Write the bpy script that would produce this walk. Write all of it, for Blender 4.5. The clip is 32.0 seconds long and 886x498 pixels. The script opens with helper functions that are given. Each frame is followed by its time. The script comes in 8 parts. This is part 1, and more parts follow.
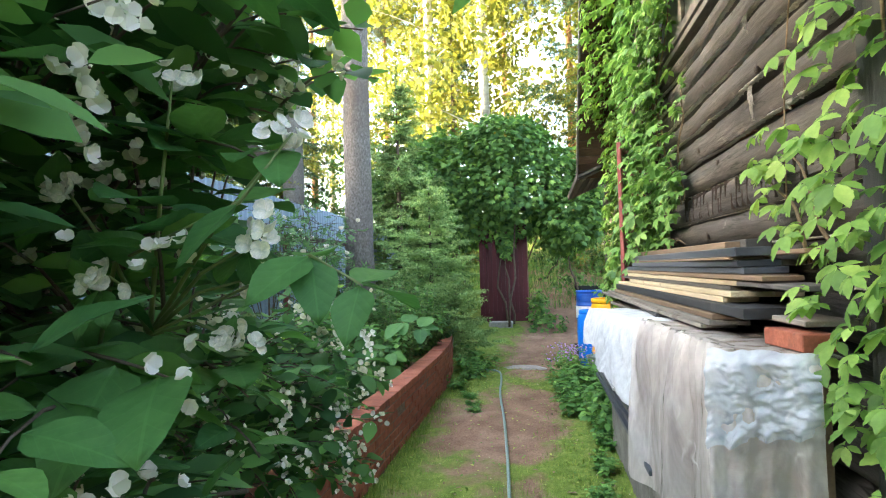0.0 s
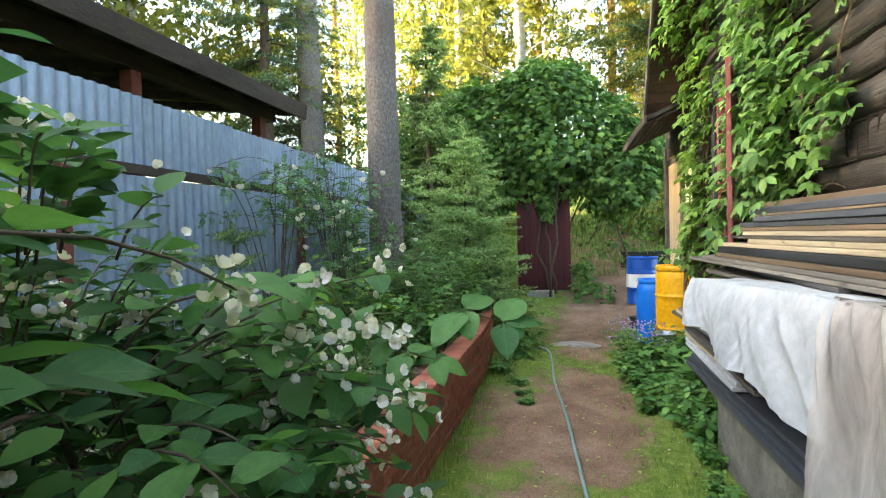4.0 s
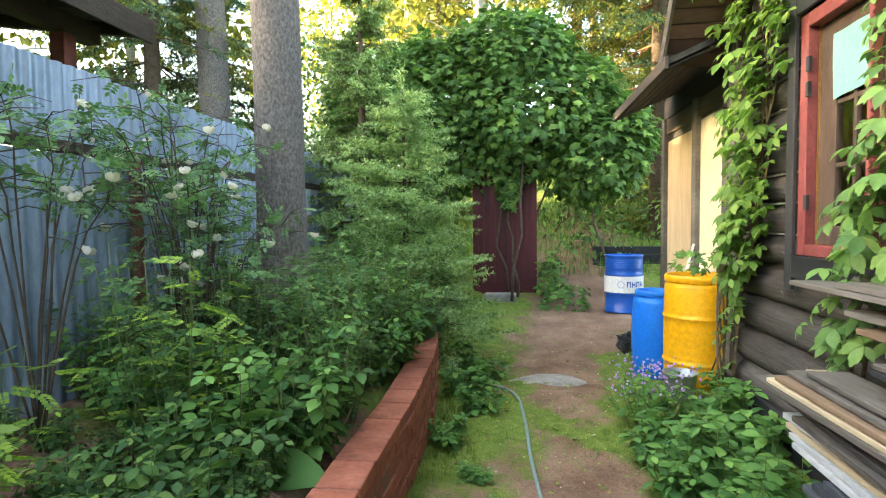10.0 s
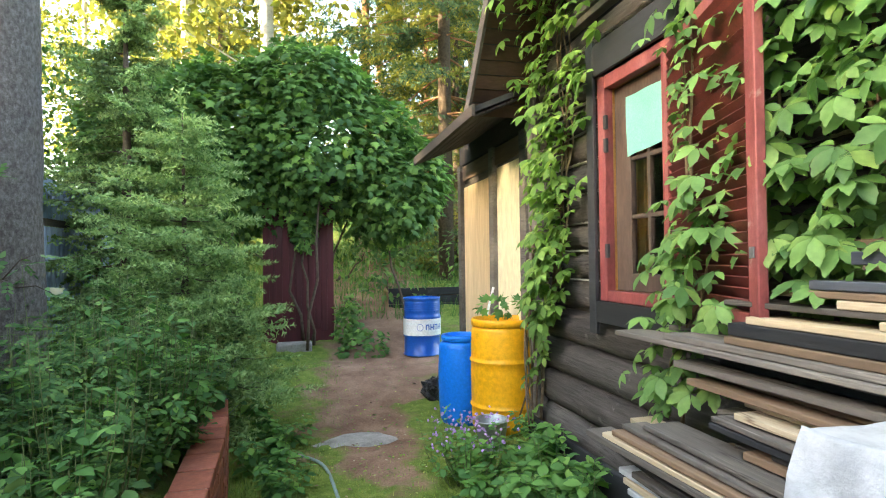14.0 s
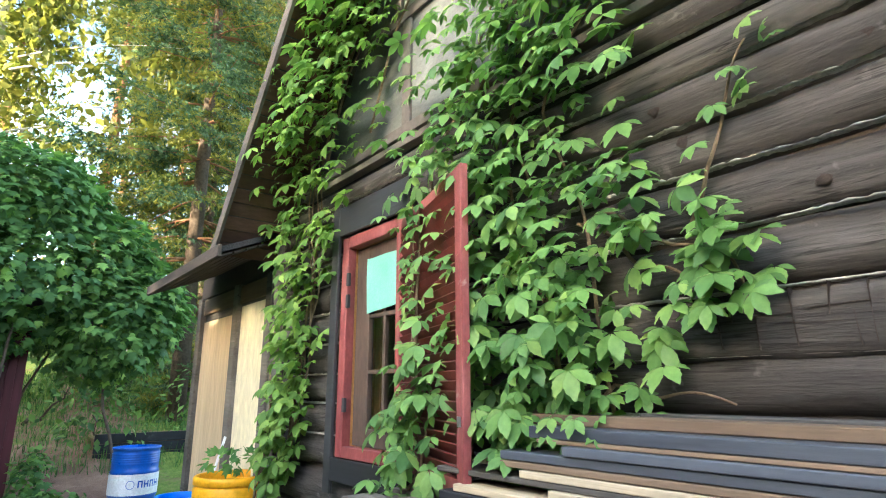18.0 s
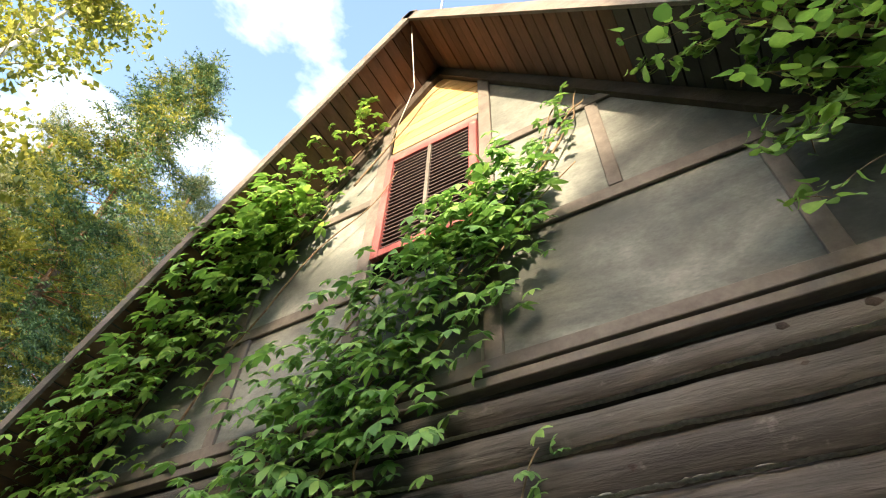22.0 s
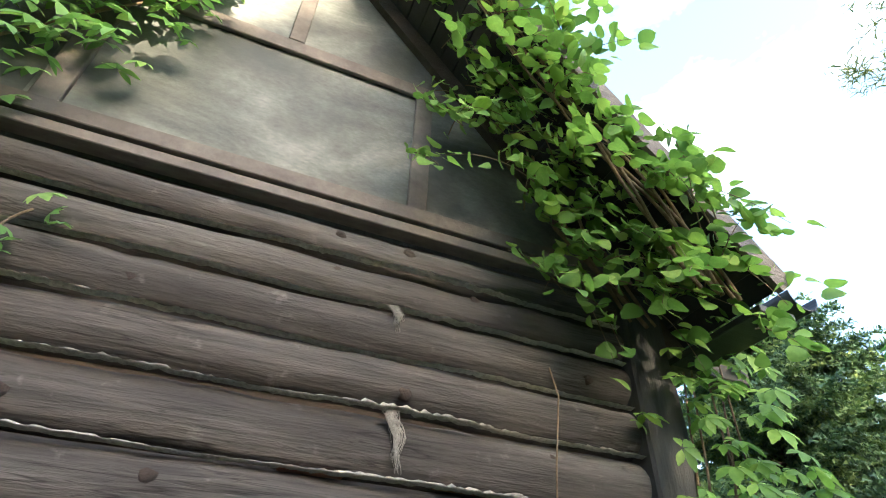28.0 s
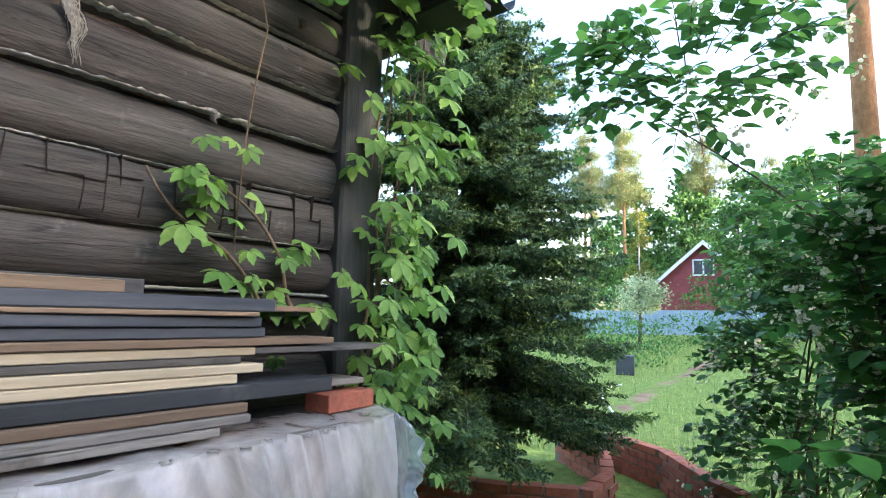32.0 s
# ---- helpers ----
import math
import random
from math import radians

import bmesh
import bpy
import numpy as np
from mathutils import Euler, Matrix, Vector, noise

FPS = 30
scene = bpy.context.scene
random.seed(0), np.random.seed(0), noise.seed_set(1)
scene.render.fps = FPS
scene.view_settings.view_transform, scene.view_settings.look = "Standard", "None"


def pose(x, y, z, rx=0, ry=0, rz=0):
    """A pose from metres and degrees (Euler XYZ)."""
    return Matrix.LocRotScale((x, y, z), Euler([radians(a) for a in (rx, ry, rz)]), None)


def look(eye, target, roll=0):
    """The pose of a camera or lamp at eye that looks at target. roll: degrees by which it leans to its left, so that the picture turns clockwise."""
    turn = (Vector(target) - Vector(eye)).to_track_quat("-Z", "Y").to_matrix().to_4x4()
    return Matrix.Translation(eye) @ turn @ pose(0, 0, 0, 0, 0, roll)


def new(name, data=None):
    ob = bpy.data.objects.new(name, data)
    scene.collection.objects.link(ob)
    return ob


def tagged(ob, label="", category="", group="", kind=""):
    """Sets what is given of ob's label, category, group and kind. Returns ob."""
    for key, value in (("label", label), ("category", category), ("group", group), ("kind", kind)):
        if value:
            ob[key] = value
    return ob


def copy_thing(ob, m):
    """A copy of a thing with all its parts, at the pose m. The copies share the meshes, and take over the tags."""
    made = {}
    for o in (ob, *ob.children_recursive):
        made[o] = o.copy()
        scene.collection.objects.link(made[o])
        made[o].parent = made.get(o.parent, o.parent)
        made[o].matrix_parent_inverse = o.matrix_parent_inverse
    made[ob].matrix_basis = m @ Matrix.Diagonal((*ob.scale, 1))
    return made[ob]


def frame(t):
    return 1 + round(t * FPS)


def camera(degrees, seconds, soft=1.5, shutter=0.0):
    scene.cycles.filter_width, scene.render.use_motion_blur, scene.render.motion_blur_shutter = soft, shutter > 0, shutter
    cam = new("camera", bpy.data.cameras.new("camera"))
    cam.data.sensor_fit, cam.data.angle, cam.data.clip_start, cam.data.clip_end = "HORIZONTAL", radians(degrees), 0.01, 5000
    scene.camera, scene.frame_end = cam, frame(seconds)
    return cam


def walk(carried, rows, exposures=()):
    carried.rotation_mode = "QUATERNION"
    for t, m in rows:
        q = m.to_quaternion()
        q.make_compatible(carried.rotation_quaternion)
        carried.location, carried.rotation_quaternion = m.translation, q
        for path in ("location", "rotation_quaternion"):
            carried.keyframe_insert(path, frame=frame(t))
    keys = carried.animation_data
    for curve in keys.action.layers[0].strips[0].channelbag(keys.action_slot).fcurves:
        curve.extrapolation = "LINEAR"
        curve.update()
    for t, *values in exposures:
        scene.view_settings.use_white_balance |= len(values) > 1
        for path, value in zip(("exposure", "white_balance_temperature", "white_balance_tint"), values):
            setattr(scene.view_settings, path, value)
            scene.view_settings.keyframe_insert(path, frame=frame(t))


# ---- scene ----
EXPOSURES = [(0, 4.15, 6500, 10), (1, 3.95, 6500, 10), (2.5, 3.7, 6900, 10), (4, 3.85, 6900, 10), (8, 4.1, 6900, 10), (10, 4.15, 7050, 10), (12, 4.1, 6950, 10), (14, 3.9, 6650, 10), (17, 3.8, 5800, 10), (20, 3.47, 5850, 10), (22.5, 2.72, 6350, 14), (25, 2.8, 6250, 14), (27, 3.55, 5850, 11),
             (28, 3.58, 5800, 12), (30, 3.6, 5650, 14), (32, 3.52, 5650, 14)]
cam = camera(77.05, 32.0, soft=1.1)
PATH = [
    (0.0, -0.063, 0.003, 1.581, 91.98, 1.58, 9.8),
    (0.5, -0.142, 0.197, 1.584, 91.95, 1.57, 9.21),
    (1.0, -0.166, 0.36, 1.576, 91.85, 1.44, 7.97),
    (1.5, -0.142, 0.574, 1.56, 91.45, 1.51, 7.23),
    (2.0, -0.141, 0.724, 1.553, 90.47, 1.4, 7.16),
    (2.5, -0.177, 0.831, 1.544, 89.75, 1.26, 7.23),
    (3.0, -0.262, 0.986, 1.538, 89.14, 1.36, 7.42),
    (3.5, -0.35, 1.043, 1.542, 88.93, 1.41, 9.18),
    (4.0, -0.43, 1.148, 1.516, 88.67, 1.61, 12.51),
    (4.5, -0.481, 1.314, 1.471, 88.44, 1.73, 16.5),
    (6.5, -0.471, 1.941, 1.476, 84.55, 1.07, 15.48),
    (7.0, -0.423, 2.118, 1.486, 84.69, 0.95, 11.76),
    (7.5, -0.38, 2.307, 1.499, 85.14, 0.92, 9.63),
    (8.0, -0.41, 2.567, 1.49, 85.69, 0.83, 8.31),
    (8.5, -0.437, 2.812, 1.505, 85.93, 0.81, 7.92),
    (9.0, -0.48, 3.067, 1.523, 86.14, 0.95, 7.89),
    (9.5, -0.539, 3.275, 1.548, 86.41, 0.78, 8.15),
    (10.0, -0.671, 3.444, 1.578, 87.09, 0.61, 7.73),
    (10.5, -0.754, 3.604, 1.577, 87.67, 0.68, 6.42),
    (11.0, -0.803, 3.788, 1.591, 88.23, 0.81, 5.23),
    (11.5, -0.849, 3.869, 1.621, 88.68, 0.87, 3.45),
    (12.0, -0.904, 3.895, 1.626, 89.46, 0.84, -0.11),
    (12.5, -0.913, 3.894, 1.634, 90.04, 0.93, -3.65),
    (13.0, -0.895, 3.896, 1.634, 90.34, 0.84, -7.02),
    (13.5, -0.86, 3.897, 1.638, 90.54, 0.88, -10.46),
    (14.0, -0.837, 3.885, 1.636, 90.88, 0.75, -14.03),
    (14.5, -0.827, 3.858, 1.64, 91.22, 0.59, -17.58),
    (16.5, -0.815, 3.801, 1.699, 95.38, 0.46, -30.14),
    (17.0, -0.816, 3.785, 1.728, 98.24, 0.39, -33.33),
    (17.5, -0.811, 3.775, 1.752, 101.12, 0.32, -36.13),
    (18.0, -0.797, 3.771, 1.773, 103.99, 0.19, -38.88),
    (18.5, -0.802, 3.76, 1.806, 107.38, 0.01, -41.71),
    (19.0, -0.796, 3.732, 1.84, 111.32, -0.17, -44.22),
    (19.5, -0.836, 3.715, 1.876, 115.26, -0.25, -47.42),
    (20.0, -0.833, 3.714, 1.868, 120.69, -0.63, -49.99),
    (20.5, -0.831, 3.717, 1.873, 125.1, -0.93, -52.4),
    (21.0, -0.829, 3.718, 1.875, 129.39, -1.22, -54.75),
    (21.5, -0.833, 3.714, 1.868, 133.72, -1.71, -57.54),
    (22.0, -0.837, 3.71, 1.861, 137.47, -1.95, -59.94),
    (22.5, -0.837, 3.71, 1.859, 140.04, -2.06, -61.78),
    (23.0, -0.838, 3.709, 1.857, 141.3, -2.16, -63.16),
    (23.5, -0.837, 3.71, 1.859, 141.95, -2.23, -64.74),
    (24.0, -0.837, 3.71, 1.86, 142.15, -2.23, -66.45),
    (24.5, -0.827, 3.72, 1.881, 141.58, -2.26, -68.12),
    (26.5, -0.606, 3.784, 1.832, 137.75, -2.11, -89.98),
    (27.0, -0.623, 3.773, 1.818, 133.08, -1.54, -100.0),
    (27.5, -0.629, 3.719, 1.81, 129.89, -1.55, -107.73),
    (28.0, -0.62, 3.722, 1.792, 128.42, -1.42, -112.8),
    (28.5, -0.636, 3.742, 1.741, 124.62, -1.53, -116.92),
    (29.0, -0.655, 3.74, 1.713, 118.15, -1.42, -121.63),
    (29.5, -0.668, 3.739, 1.689, 112.71, -1.42, -125.7),
    (30.0, -0.673, 3.74, 1.68, 108.63, -1.42, -129.07),
    (30.5, -0.691, 3.722, 1.652, 105.28, -1.41, -131.91),
    (31.0, -0.721, 3.71, 1.631, 101.95, -1.4, -134.88),
    (31.5, -0.749, 3.693, 1.611, 99.22, -1.33, -137.74),
    (32.0, -0.765, 3.681, 1.594, 96.96, -1.24, -140.44),
]
walk(cam, [(t, pose(x, y, z, rx, ry, rz)) for t, x, y, z, rx, ry, rz in PATH], EXPOSURES)

# ---- light: low evening sun through the trees, pale sky ----
world = bpy.data.worlds.new("sky")
scene.world = world
world.use_nodes = True
wn = world.node_tree.nodes
sky = wn.new("ShaderNodeTexSky")
sky.sky_type, sky.sun_disc = "NISHITA", False
sky.sun_elevation, sky.sun_rotation = radians(10), radians(255)
sky.air_density, sky.dust_density, sky.ozone_density = 1.0, 3.0, 1.0
wn["Background"].inputs["Strength"].default_value = 0.15
wl = world.node_tree.links
cloud_at = wn.new("ShaderNodeTexCoord")
cloud = wn.new("ShaderNodeTexNoise")
cloud.inputs["Scale"].default_value, cloud.inputs["Detail"].default_value, cloud.inputs["Roughness"].default_value = 2.2, 7.0, 0.55
cloud_map = wn.new("ShaderNodeMapping")
cloud_map.inputs["Scale"].default_value = (1.0, 1.0, 2.2)
cloud_ramp = wn.new("ShaderNodeValToRGB")
cloud_ramp.color_ramp.elements[0].position, cloud_ramp.color_ramp.elements[1].position = 0.50, 0.78
cloud_mix = wn.new("ShaderNodeMix")
cloud_mix.data_type = "RGBA"
cloud_mix.inputs[7].default_value = (5.2, 5.1, 4.9, 1)
wl.new(cloud_at.outputs["Generated"], cloud_map.inputs["Vector"]), wl.new(cloud_map.outputs[0], cloud.inputs["Vector"])
wl.new(cloud.outputs[0], cloud_ramp.inputs[0]), wl.new(cloud_ramp.outputs[0], cloud_mix.inputs[0])
wl.new(sky.outputs[0], cloud_mix.inputs[6]), wl.new(cloud_mix.outputs[2], wn["Background"].inputs["Color"])
sun_data = bpy.data.lights.new("sun", "SUN")
sun_data.energy, sun_data.angle, sun_data.color = 3.0, radians(0.6), (1.0, 0.80, 0.50)
sun = new("sun", sun_data)
sun.matrix_world = look((-47.5, -12.5, 8.0), (0, 0, 0))

# ---- tools ----
RNG = np.random.default_rng(7)


def mesh_of(name, verts, faces, mat=None, smooth=False):
    """A mesh from an array of corners and an array (or list of arrays) of faces of one size each."""
    me = bpy.data.meshes.new(name)
    verts = np.asarray(verts, dtype=np.float32).reshape(-1, 3)
    groups = faces if isinstance(faces, list) else [faces]
    groups = [np.asarray(g, dtype=np.int32) for g in groups if len(g)]
    loops = np.concatenate([g.ravel() for g in groups])
    sizes = np.concatenate([np.full(len(g), g.shape[1], np.int32) for g in groups])
    me.vertices.add(len(verts)), me.loops.add(len(loops)), me.polygons.add(len(sizes))
    me.vertices.foreach_set("co", verts.ravel())
    me.loops.foreach_set("vertex_index", loops)
    me.polygons.foreach_set("loop_start", np.concatenate([[0], np.cumsum(sizes)[:-1]]).astype(np.int32))
    if smooth:
        me.polygons.foreach_set("use_smooth", np.ones(len(sizes), dtype=bool))
    me.update(calc_edges=True)
    if mat:
        me.materials.append(mat)
    return me


def part(name, data, mat, parent=None, label="", at=None):
    """Links a bmesh or mesh as one object under a thing or a part."""
    if isinstance(data, bmesh.types.BMesh):
        me = bpy.data.meshes.new(name)
        data.to_mesh(me)
        data.free()
    else:
        me = data
    if mat and not me.materials:
        me.materials.append(mat)
    ob = new(name, me)
    if parent:
        ob.parent = parent
    if at is not None:
        ob.matrix_basis = at
    if label:
        ob["label"] = label
    return ob


def thing(name, x, y, z, label, category, group="", kind="", turn=0):
    ob = new(name)
    ob.matrix_basis = pose(x, y, z, 0, 0, turn)
    return tagged(ob, label, category, group, kind)


def box(x0, x1, y0, y1, z0, z1, bevel=0.0, bm=None, m=None):
    bm = bm or bmesh.new()
    t = Matrix.Translation(((x0 + x1) / 2, (y0 + y1) / 2, (z0 + z1) / 2)) @ Matrix.Diagonal((x1 - x0, y1 - y0, z1 - z0, 1))
    made = bmesh.ops.create_cube(bm, size=1, matrix=(m @ t) if m else t)["verts"]
    if bevel:
        edges = list({e for v in made for e in v.link_edges})
        bmesh.ops.bevel(bm, geom=edges, offset=bevel, segments=1, affect="EDGES")
    return bm


def tube_data(points, radii, sides=8, wobble=0.0, caps=True):
    p = np.asarray(points, float)
    n = len(p)
    r = np.broadcast_to(np.asarray(radii, float), (n,))
    d = np.gradient(p, axis=0)
    d /= np.linalg.norm(d, axis=1)[:, None] + 1e-9
    up = np.array([0, 0, 1.0]) if abs(d[0, 2]) < 0.9 else np.array([1.0, 0, 0])
    a = np.cross(d, up)
    a /= np.linalg.norm(a, axis=1)[:, None] + 1e-9
    b = np.cross(d, a)
    ang = np.linspace(0, 2 * np.pi, sides, endpoint=False)
    rr = r[:, None] * (1 + wobble * RNG.standard_normal((n, sides)))
    v = p[:, None] + rr[..., None] * (np.cos(ang)[None, :, None] * a[:, None] + np.sin(ang)[None, :, None] * b[:, None])
    i = np.arange(n - 1)[:, None] * sides
    j = np.arange(sides)[None]
    k = (j + 1) % sides
    f = np.stack([i + j, i + sides + j, i + sides + k, i + k], -1).reshape(-1, 4)
    v = v.reshape(-1, 3)
    tri = np.zeros((0, 3), int)
    if caps:
        c0, c1 = len(v), len(v) + 1
        v = np.concatenate([v, p[:1], p[-1:]])
        j = np.arange(sides)
        k = (j + 1) % sides
        last = (n - 1) * sides
        tri = np.concatenate([np.stack([j, k, np.full(sides, c0)], 1), np.stack([last + k, last + j, np.full(sides, c1)], 1)])
    return v, f, tri


def tubes(name, runs, mat, smooth=True):
    """One mesh of several tubes: runs of (points, radii, sides)."""
    vs, qs, ts, off = [], [], [], 0
    for points, radii, sides in runs:
        v, q, t = tube_data(points, radii, sides)
        vs.append(v), qs.append(q + off), ts.append(t + off)
        off += len(v)
    return mesh_of(name, np.concatenate(vs), [np.concatenate(qs), np.concatenate(ts)], mat, smooth)


def lathe(profile, sides=32, wobble=None):
    """A turned shape from (radius, height) pairs."""
    pr = np.asarray(profile, float)
    ang = np.linspace(0, 2 * np.pi, sides, endpoint=False)
    v = np.stack([pr[:, 0, None] * np.cos(ang), pr[:, 0, None] * np.sin(ang), np.repeat(pr[:, 1, None], sides, 1)], -1).reshape(-1, 3)
    n = len(pr)
    i = np.arange(n - 1)[:, None] * sides
    j = np.arange(sides)[None]
    k = (j + 1) % sides
    f = np.stack([i + j, i + k, i + sides + k, i + sides + j], -1).reshape(-1, 4)
    return v, f


# ---- leaves ----
def leaf_shape(length, width, curl=0.12, fold=0.18, neck=0.0):
    """An ovate leaf along +y with its face up, folded along the midrib: 12 triangles."""
    ts = [0.0, 0.22, 0.5, 0.78, 1.0]
    ws = [0.0, 0.36, 0.5, 0.32, 0.0]
    mid = [(0, neck + t * length, -curl * length * t * t) for t in ts]
    v = list(mid)
    lefts, rights = [], []
    for t, w in zip(ts[1:4], ws[1:4]):
        z = -curl * length * t * t + fold * w * width
        lefts.append(len(v)), v.append((-w * width, neck + (t - 0.02) * length, z))
        rights.append(len(v)), v.append((w * width, neck + (t - 0.02) * length, z))
    f = []
    for side, flip in ((lefts, False), (rights, True)):
        chain = [0] + side + [4]
        rib = [0, 1, 2, 3, 4]
        for q in range(4):
            for tri in ((rib[q], rib[q + 1], chain[q + 1]), (rib[q], chain[q + 1], chain[q])):
                if len(set(tri)) == 3:
                    f.append(tri[::-1] if flip else tri)
    return np.array(v, float), np.array(f)


def fine_leaf(length, width, curl=0.12, fold=0.18, neck=0.0, belly=0.8, blunt=0.85):
    """An ovate, slightly wavy leaf for close view: 48 triangles."""
    ts = np.linspace(0, 1, 7)
    ws = 0.5 * np.abs(np.sin(np.pi * ts ** belly)) ** blunt
    v = []
    for t, w in zip(ts, ws):
        for s in (-1, -0.5, 0, 0.5, 1):
            v.append((s * w * width, neck + t * length - 0.05 * length * abs(s) * w, -curl * length * t * t + fold * abs(s) ** 1.4 * w * width + 0.02 * length * math.sin(t * 9 + s * 3) * abs(s)))
    f = []
    for i in range(6):
        for j in range(4):
            a = i * 5 + j
            f += [(a, a + 1, a + 6), (a, a + 6, a + 5)]
    return np.array(v, float), np.array(f)


def turn_z(v, deg):
    c, s = math.cos(radians(deg)), math.sin(radians(deg))
    return v @ np.array([[c, s, 0], [-s, c, 0], [0, 0, 1]])


def turn_x(v, deg):
    c, s = math.cos(radians(deg)), math.sin(radians(deg))
    return v @ np.array([[1, 0, 0], [0, c, s], [0, -s, c]])


def join_shapes(shapes):
    vs, fs, off = [], [], 0
    for v, f in shapes:
        vs.append(v), fs.append(f + off)
        off += len(v)
    return np.concatenate(vs), np.concatenate(fs)


def leaflet(length, width, curl=0.2, fold=0.2, neck=0.0, fine=False):
    """A pointed leaflet, broadest past its middle, with a toothed edge where it is seen close."""
    ts = np.linspace(0, 1, 11) if fine else np.array([0, 0.2, 0.45, 0.68, 0.86, 1.0])
    ws = 0.5 * np.interp(ts, (0, 0.12, 0.3, 0.5, 0.64, 0.78, 0.9, 1.0), (0.03, 0.42, 0.82, 1.0, 0.95, 0.66, 0.28, 0.0))
    v, f = [], []
    for i, (t, w) in enumerate(zip(ts, ws)):
        tooth = 0.055 * length if fine and i % 2 and i < 10 else 0.0
        z = -curl * length * t * t
        edge = w * width * (1.07 if tooth else 0.97)
        v += [(-edge, neck + t * length + tooth, z + fold * w * width), (0, neck + t * length, z), (edge, neck + t * length + tooth, z + fold * w * width)]
    for i in range(len(ts) - 1):
        a = 3 * i
        f += [(a, a + 1, a + 4), (a, a + 4, a + 3), (a + 1, a + 2, a + 5), (a + 1, a + 5, a + 4)]
    return np.array(v, float), np.array(f)


def creeper_leaf(make=None):
    """Five pointed leaflets on one stalk, the middle one longest, drooping."""
    out = []
    for deg, ln, tip in ((0, 1.0, -14), (50, 0.92, -10), (-46, 0.90, -16), (104, 0.64, -8), (-100, 0.66, -12)):
        v, f = leaflet(ln * 0.66, ln * 0.33, 0.24, 0.24, 0.045, make is not None)
        out.append((turn_z(turn_x(v, tip), deg), f))
    return join_shapes(out)


def pinnate_leaf(pairs=3, leaflet=0.3):
    out = []
    for i in range(pairs):
        y = 0.25 + 0.6 * i / pairs
        for deg in (62, -62):
            v, f = leaf_shape(leaflet, leaflet * 0.55, 0.1, 0.15)
            out.append((turn_z(v, deg) + np.array([0, y, -0.15 * y * y]), f))
    v, f = leaf_shape(leaflet * 1.1, leaflet * 0.6, 0.1, 0.15)
    out.append((v + np.array([0, 0.85, -0.11]), f))
    return join_shapes(out)


def lobed_leaf():
    """A hand-shaped leaf with five broad lobes."""
    pts = [(0, 0), (0.28, 0.02), (0.5, 0.2), (0.3, 0.3), (0.58, 0.6), (0.26, 0.58), (0.16, 0.7), (0, 1.0), (-0.16, 0.7), (-0.26, 0.58), (-0.58, 0.6), (-0.3, 0.3), (-0.5, 0.2), (-0.28, 0.02)]
    v = np.array([(x, y, -0.25 * y * y - 0.15 * abs(x)) for x, y in pts] + [(0, 0.38, 0.03)])
    n = len(pts)
    f = np.array([(i, (i + 1) % n, n) for i in range(n)])
    return v, f


def small_leaf():
    v = np.array([(0, 0, 0), (-0.3, 0.45, 0.06), (0, 1, -0.12), (0.3, 0.45, 0.06)], float)
    return v, np.array([(0, 2, 1), (0, 3, 2)])


def blossom(size):
    """A cupped four-petalled flower, face along +z, each petal broad and rounded."""
    out = []
    for k in range(4):
        pts = [(0, 0, 0), (-0.28, 0.18, 0.08), (0.28, 0.18, 0.08), (-0.46, 0.46, 0.26), (0, 0.46, 0.14), (0.46, 0.46, 0.26), (-0.30, 0.72, 0.44), (0, 0.80, 0.36), (0.30, 0.72, 0.44)]
        f = np.array([(0, 4, 1), (0, 2, 4), (1, 4, 3), (2, 5, 4), (3, 4, 6), (4, 7, 6), (4, 5, 8), (4, 8, 7)])
        out.append((turn_z(turn_x(np.array(pts) * size * 0.78, 14 + 9 * (k % 2)), 90 * k + 8), f))
    return join_shapes(out)


def needle_twig(n=26, length=1.0, needle=0.16, spread=62, seed=1, side=0, thick=0.014):
    """A twig along +y set with thin needles; side shoots where asked for."""
    rng = np.random.default_rng(seed)
    vs, fs = [], []

    def shoot(base, deg, ln, count):
        c, s = math.cos(radians(deg)), math.sin(radians(deg))
        dirn = np.array([s, c, -0.12])
        off = sum(len(q) for q in vs)
        e = base + dirn * ln
        w = np.array([c, -s, 0]) * 0.012
        vs.append(np.array([base - w, base + w, e]))
        fs.append(np.array([[0, 1, 2]]) + off)
        for i in range(count):
            u = (i + rng.random()) / count
            p = base + dirn * ln * u
            a = rng.uniform(0, 2 * np.pi)
            side_v = np.array([c, -s, 0]) * math.cos(a) + np.array([0, 0, 1]) * (0.75 * math.sin(a) + 0.1)
            d = dirn * math.cos(radians(spread)) + side_v * math.sin(radians(spread))
            d = d / np.linalg.norm(d) * needle * rng.uniform(0.8, 1.15) * (1.05 - 0.35 * u)
            q = np.cross(d, rng.standard_normal(3))
            q = q / np.linalg.norm(q) * thick
            off = sum(len(z) for z in vs)
            vs.append(np.array([p - q, p + q, p + d]))
            fs.append(np.array([[0, 1, 2]]) + off)

    shoot(np.zeros(3), 0, length, n)
    for k in range(side):
        u = 0.15 + 0.65 * k / max(1, side)
        for sgn in (1, -1):
            shoot(np.array([0, length * u, -0.12 * length * u]), sgn * rng.uniform(38, 55), length * (0.62 - 0.42 * u), max(6, int(n * 0.42)))
    return np.concatenate(vs), np.concatenate(fs)


def frames_of(tips, ups):
    """Turning matrices that carry +y to the tips and +z near the ups."""
    y = tips / (np.linalg.norm(tips, axis=1)[:, None] + 1e-9)
    x = np.cross(y, ups)
    x /= np.linalg.norm(x, axis=1)[:, None] + 1e-9
    z = np.cross(x, y)
    return np.stack([x, y, z], -1)


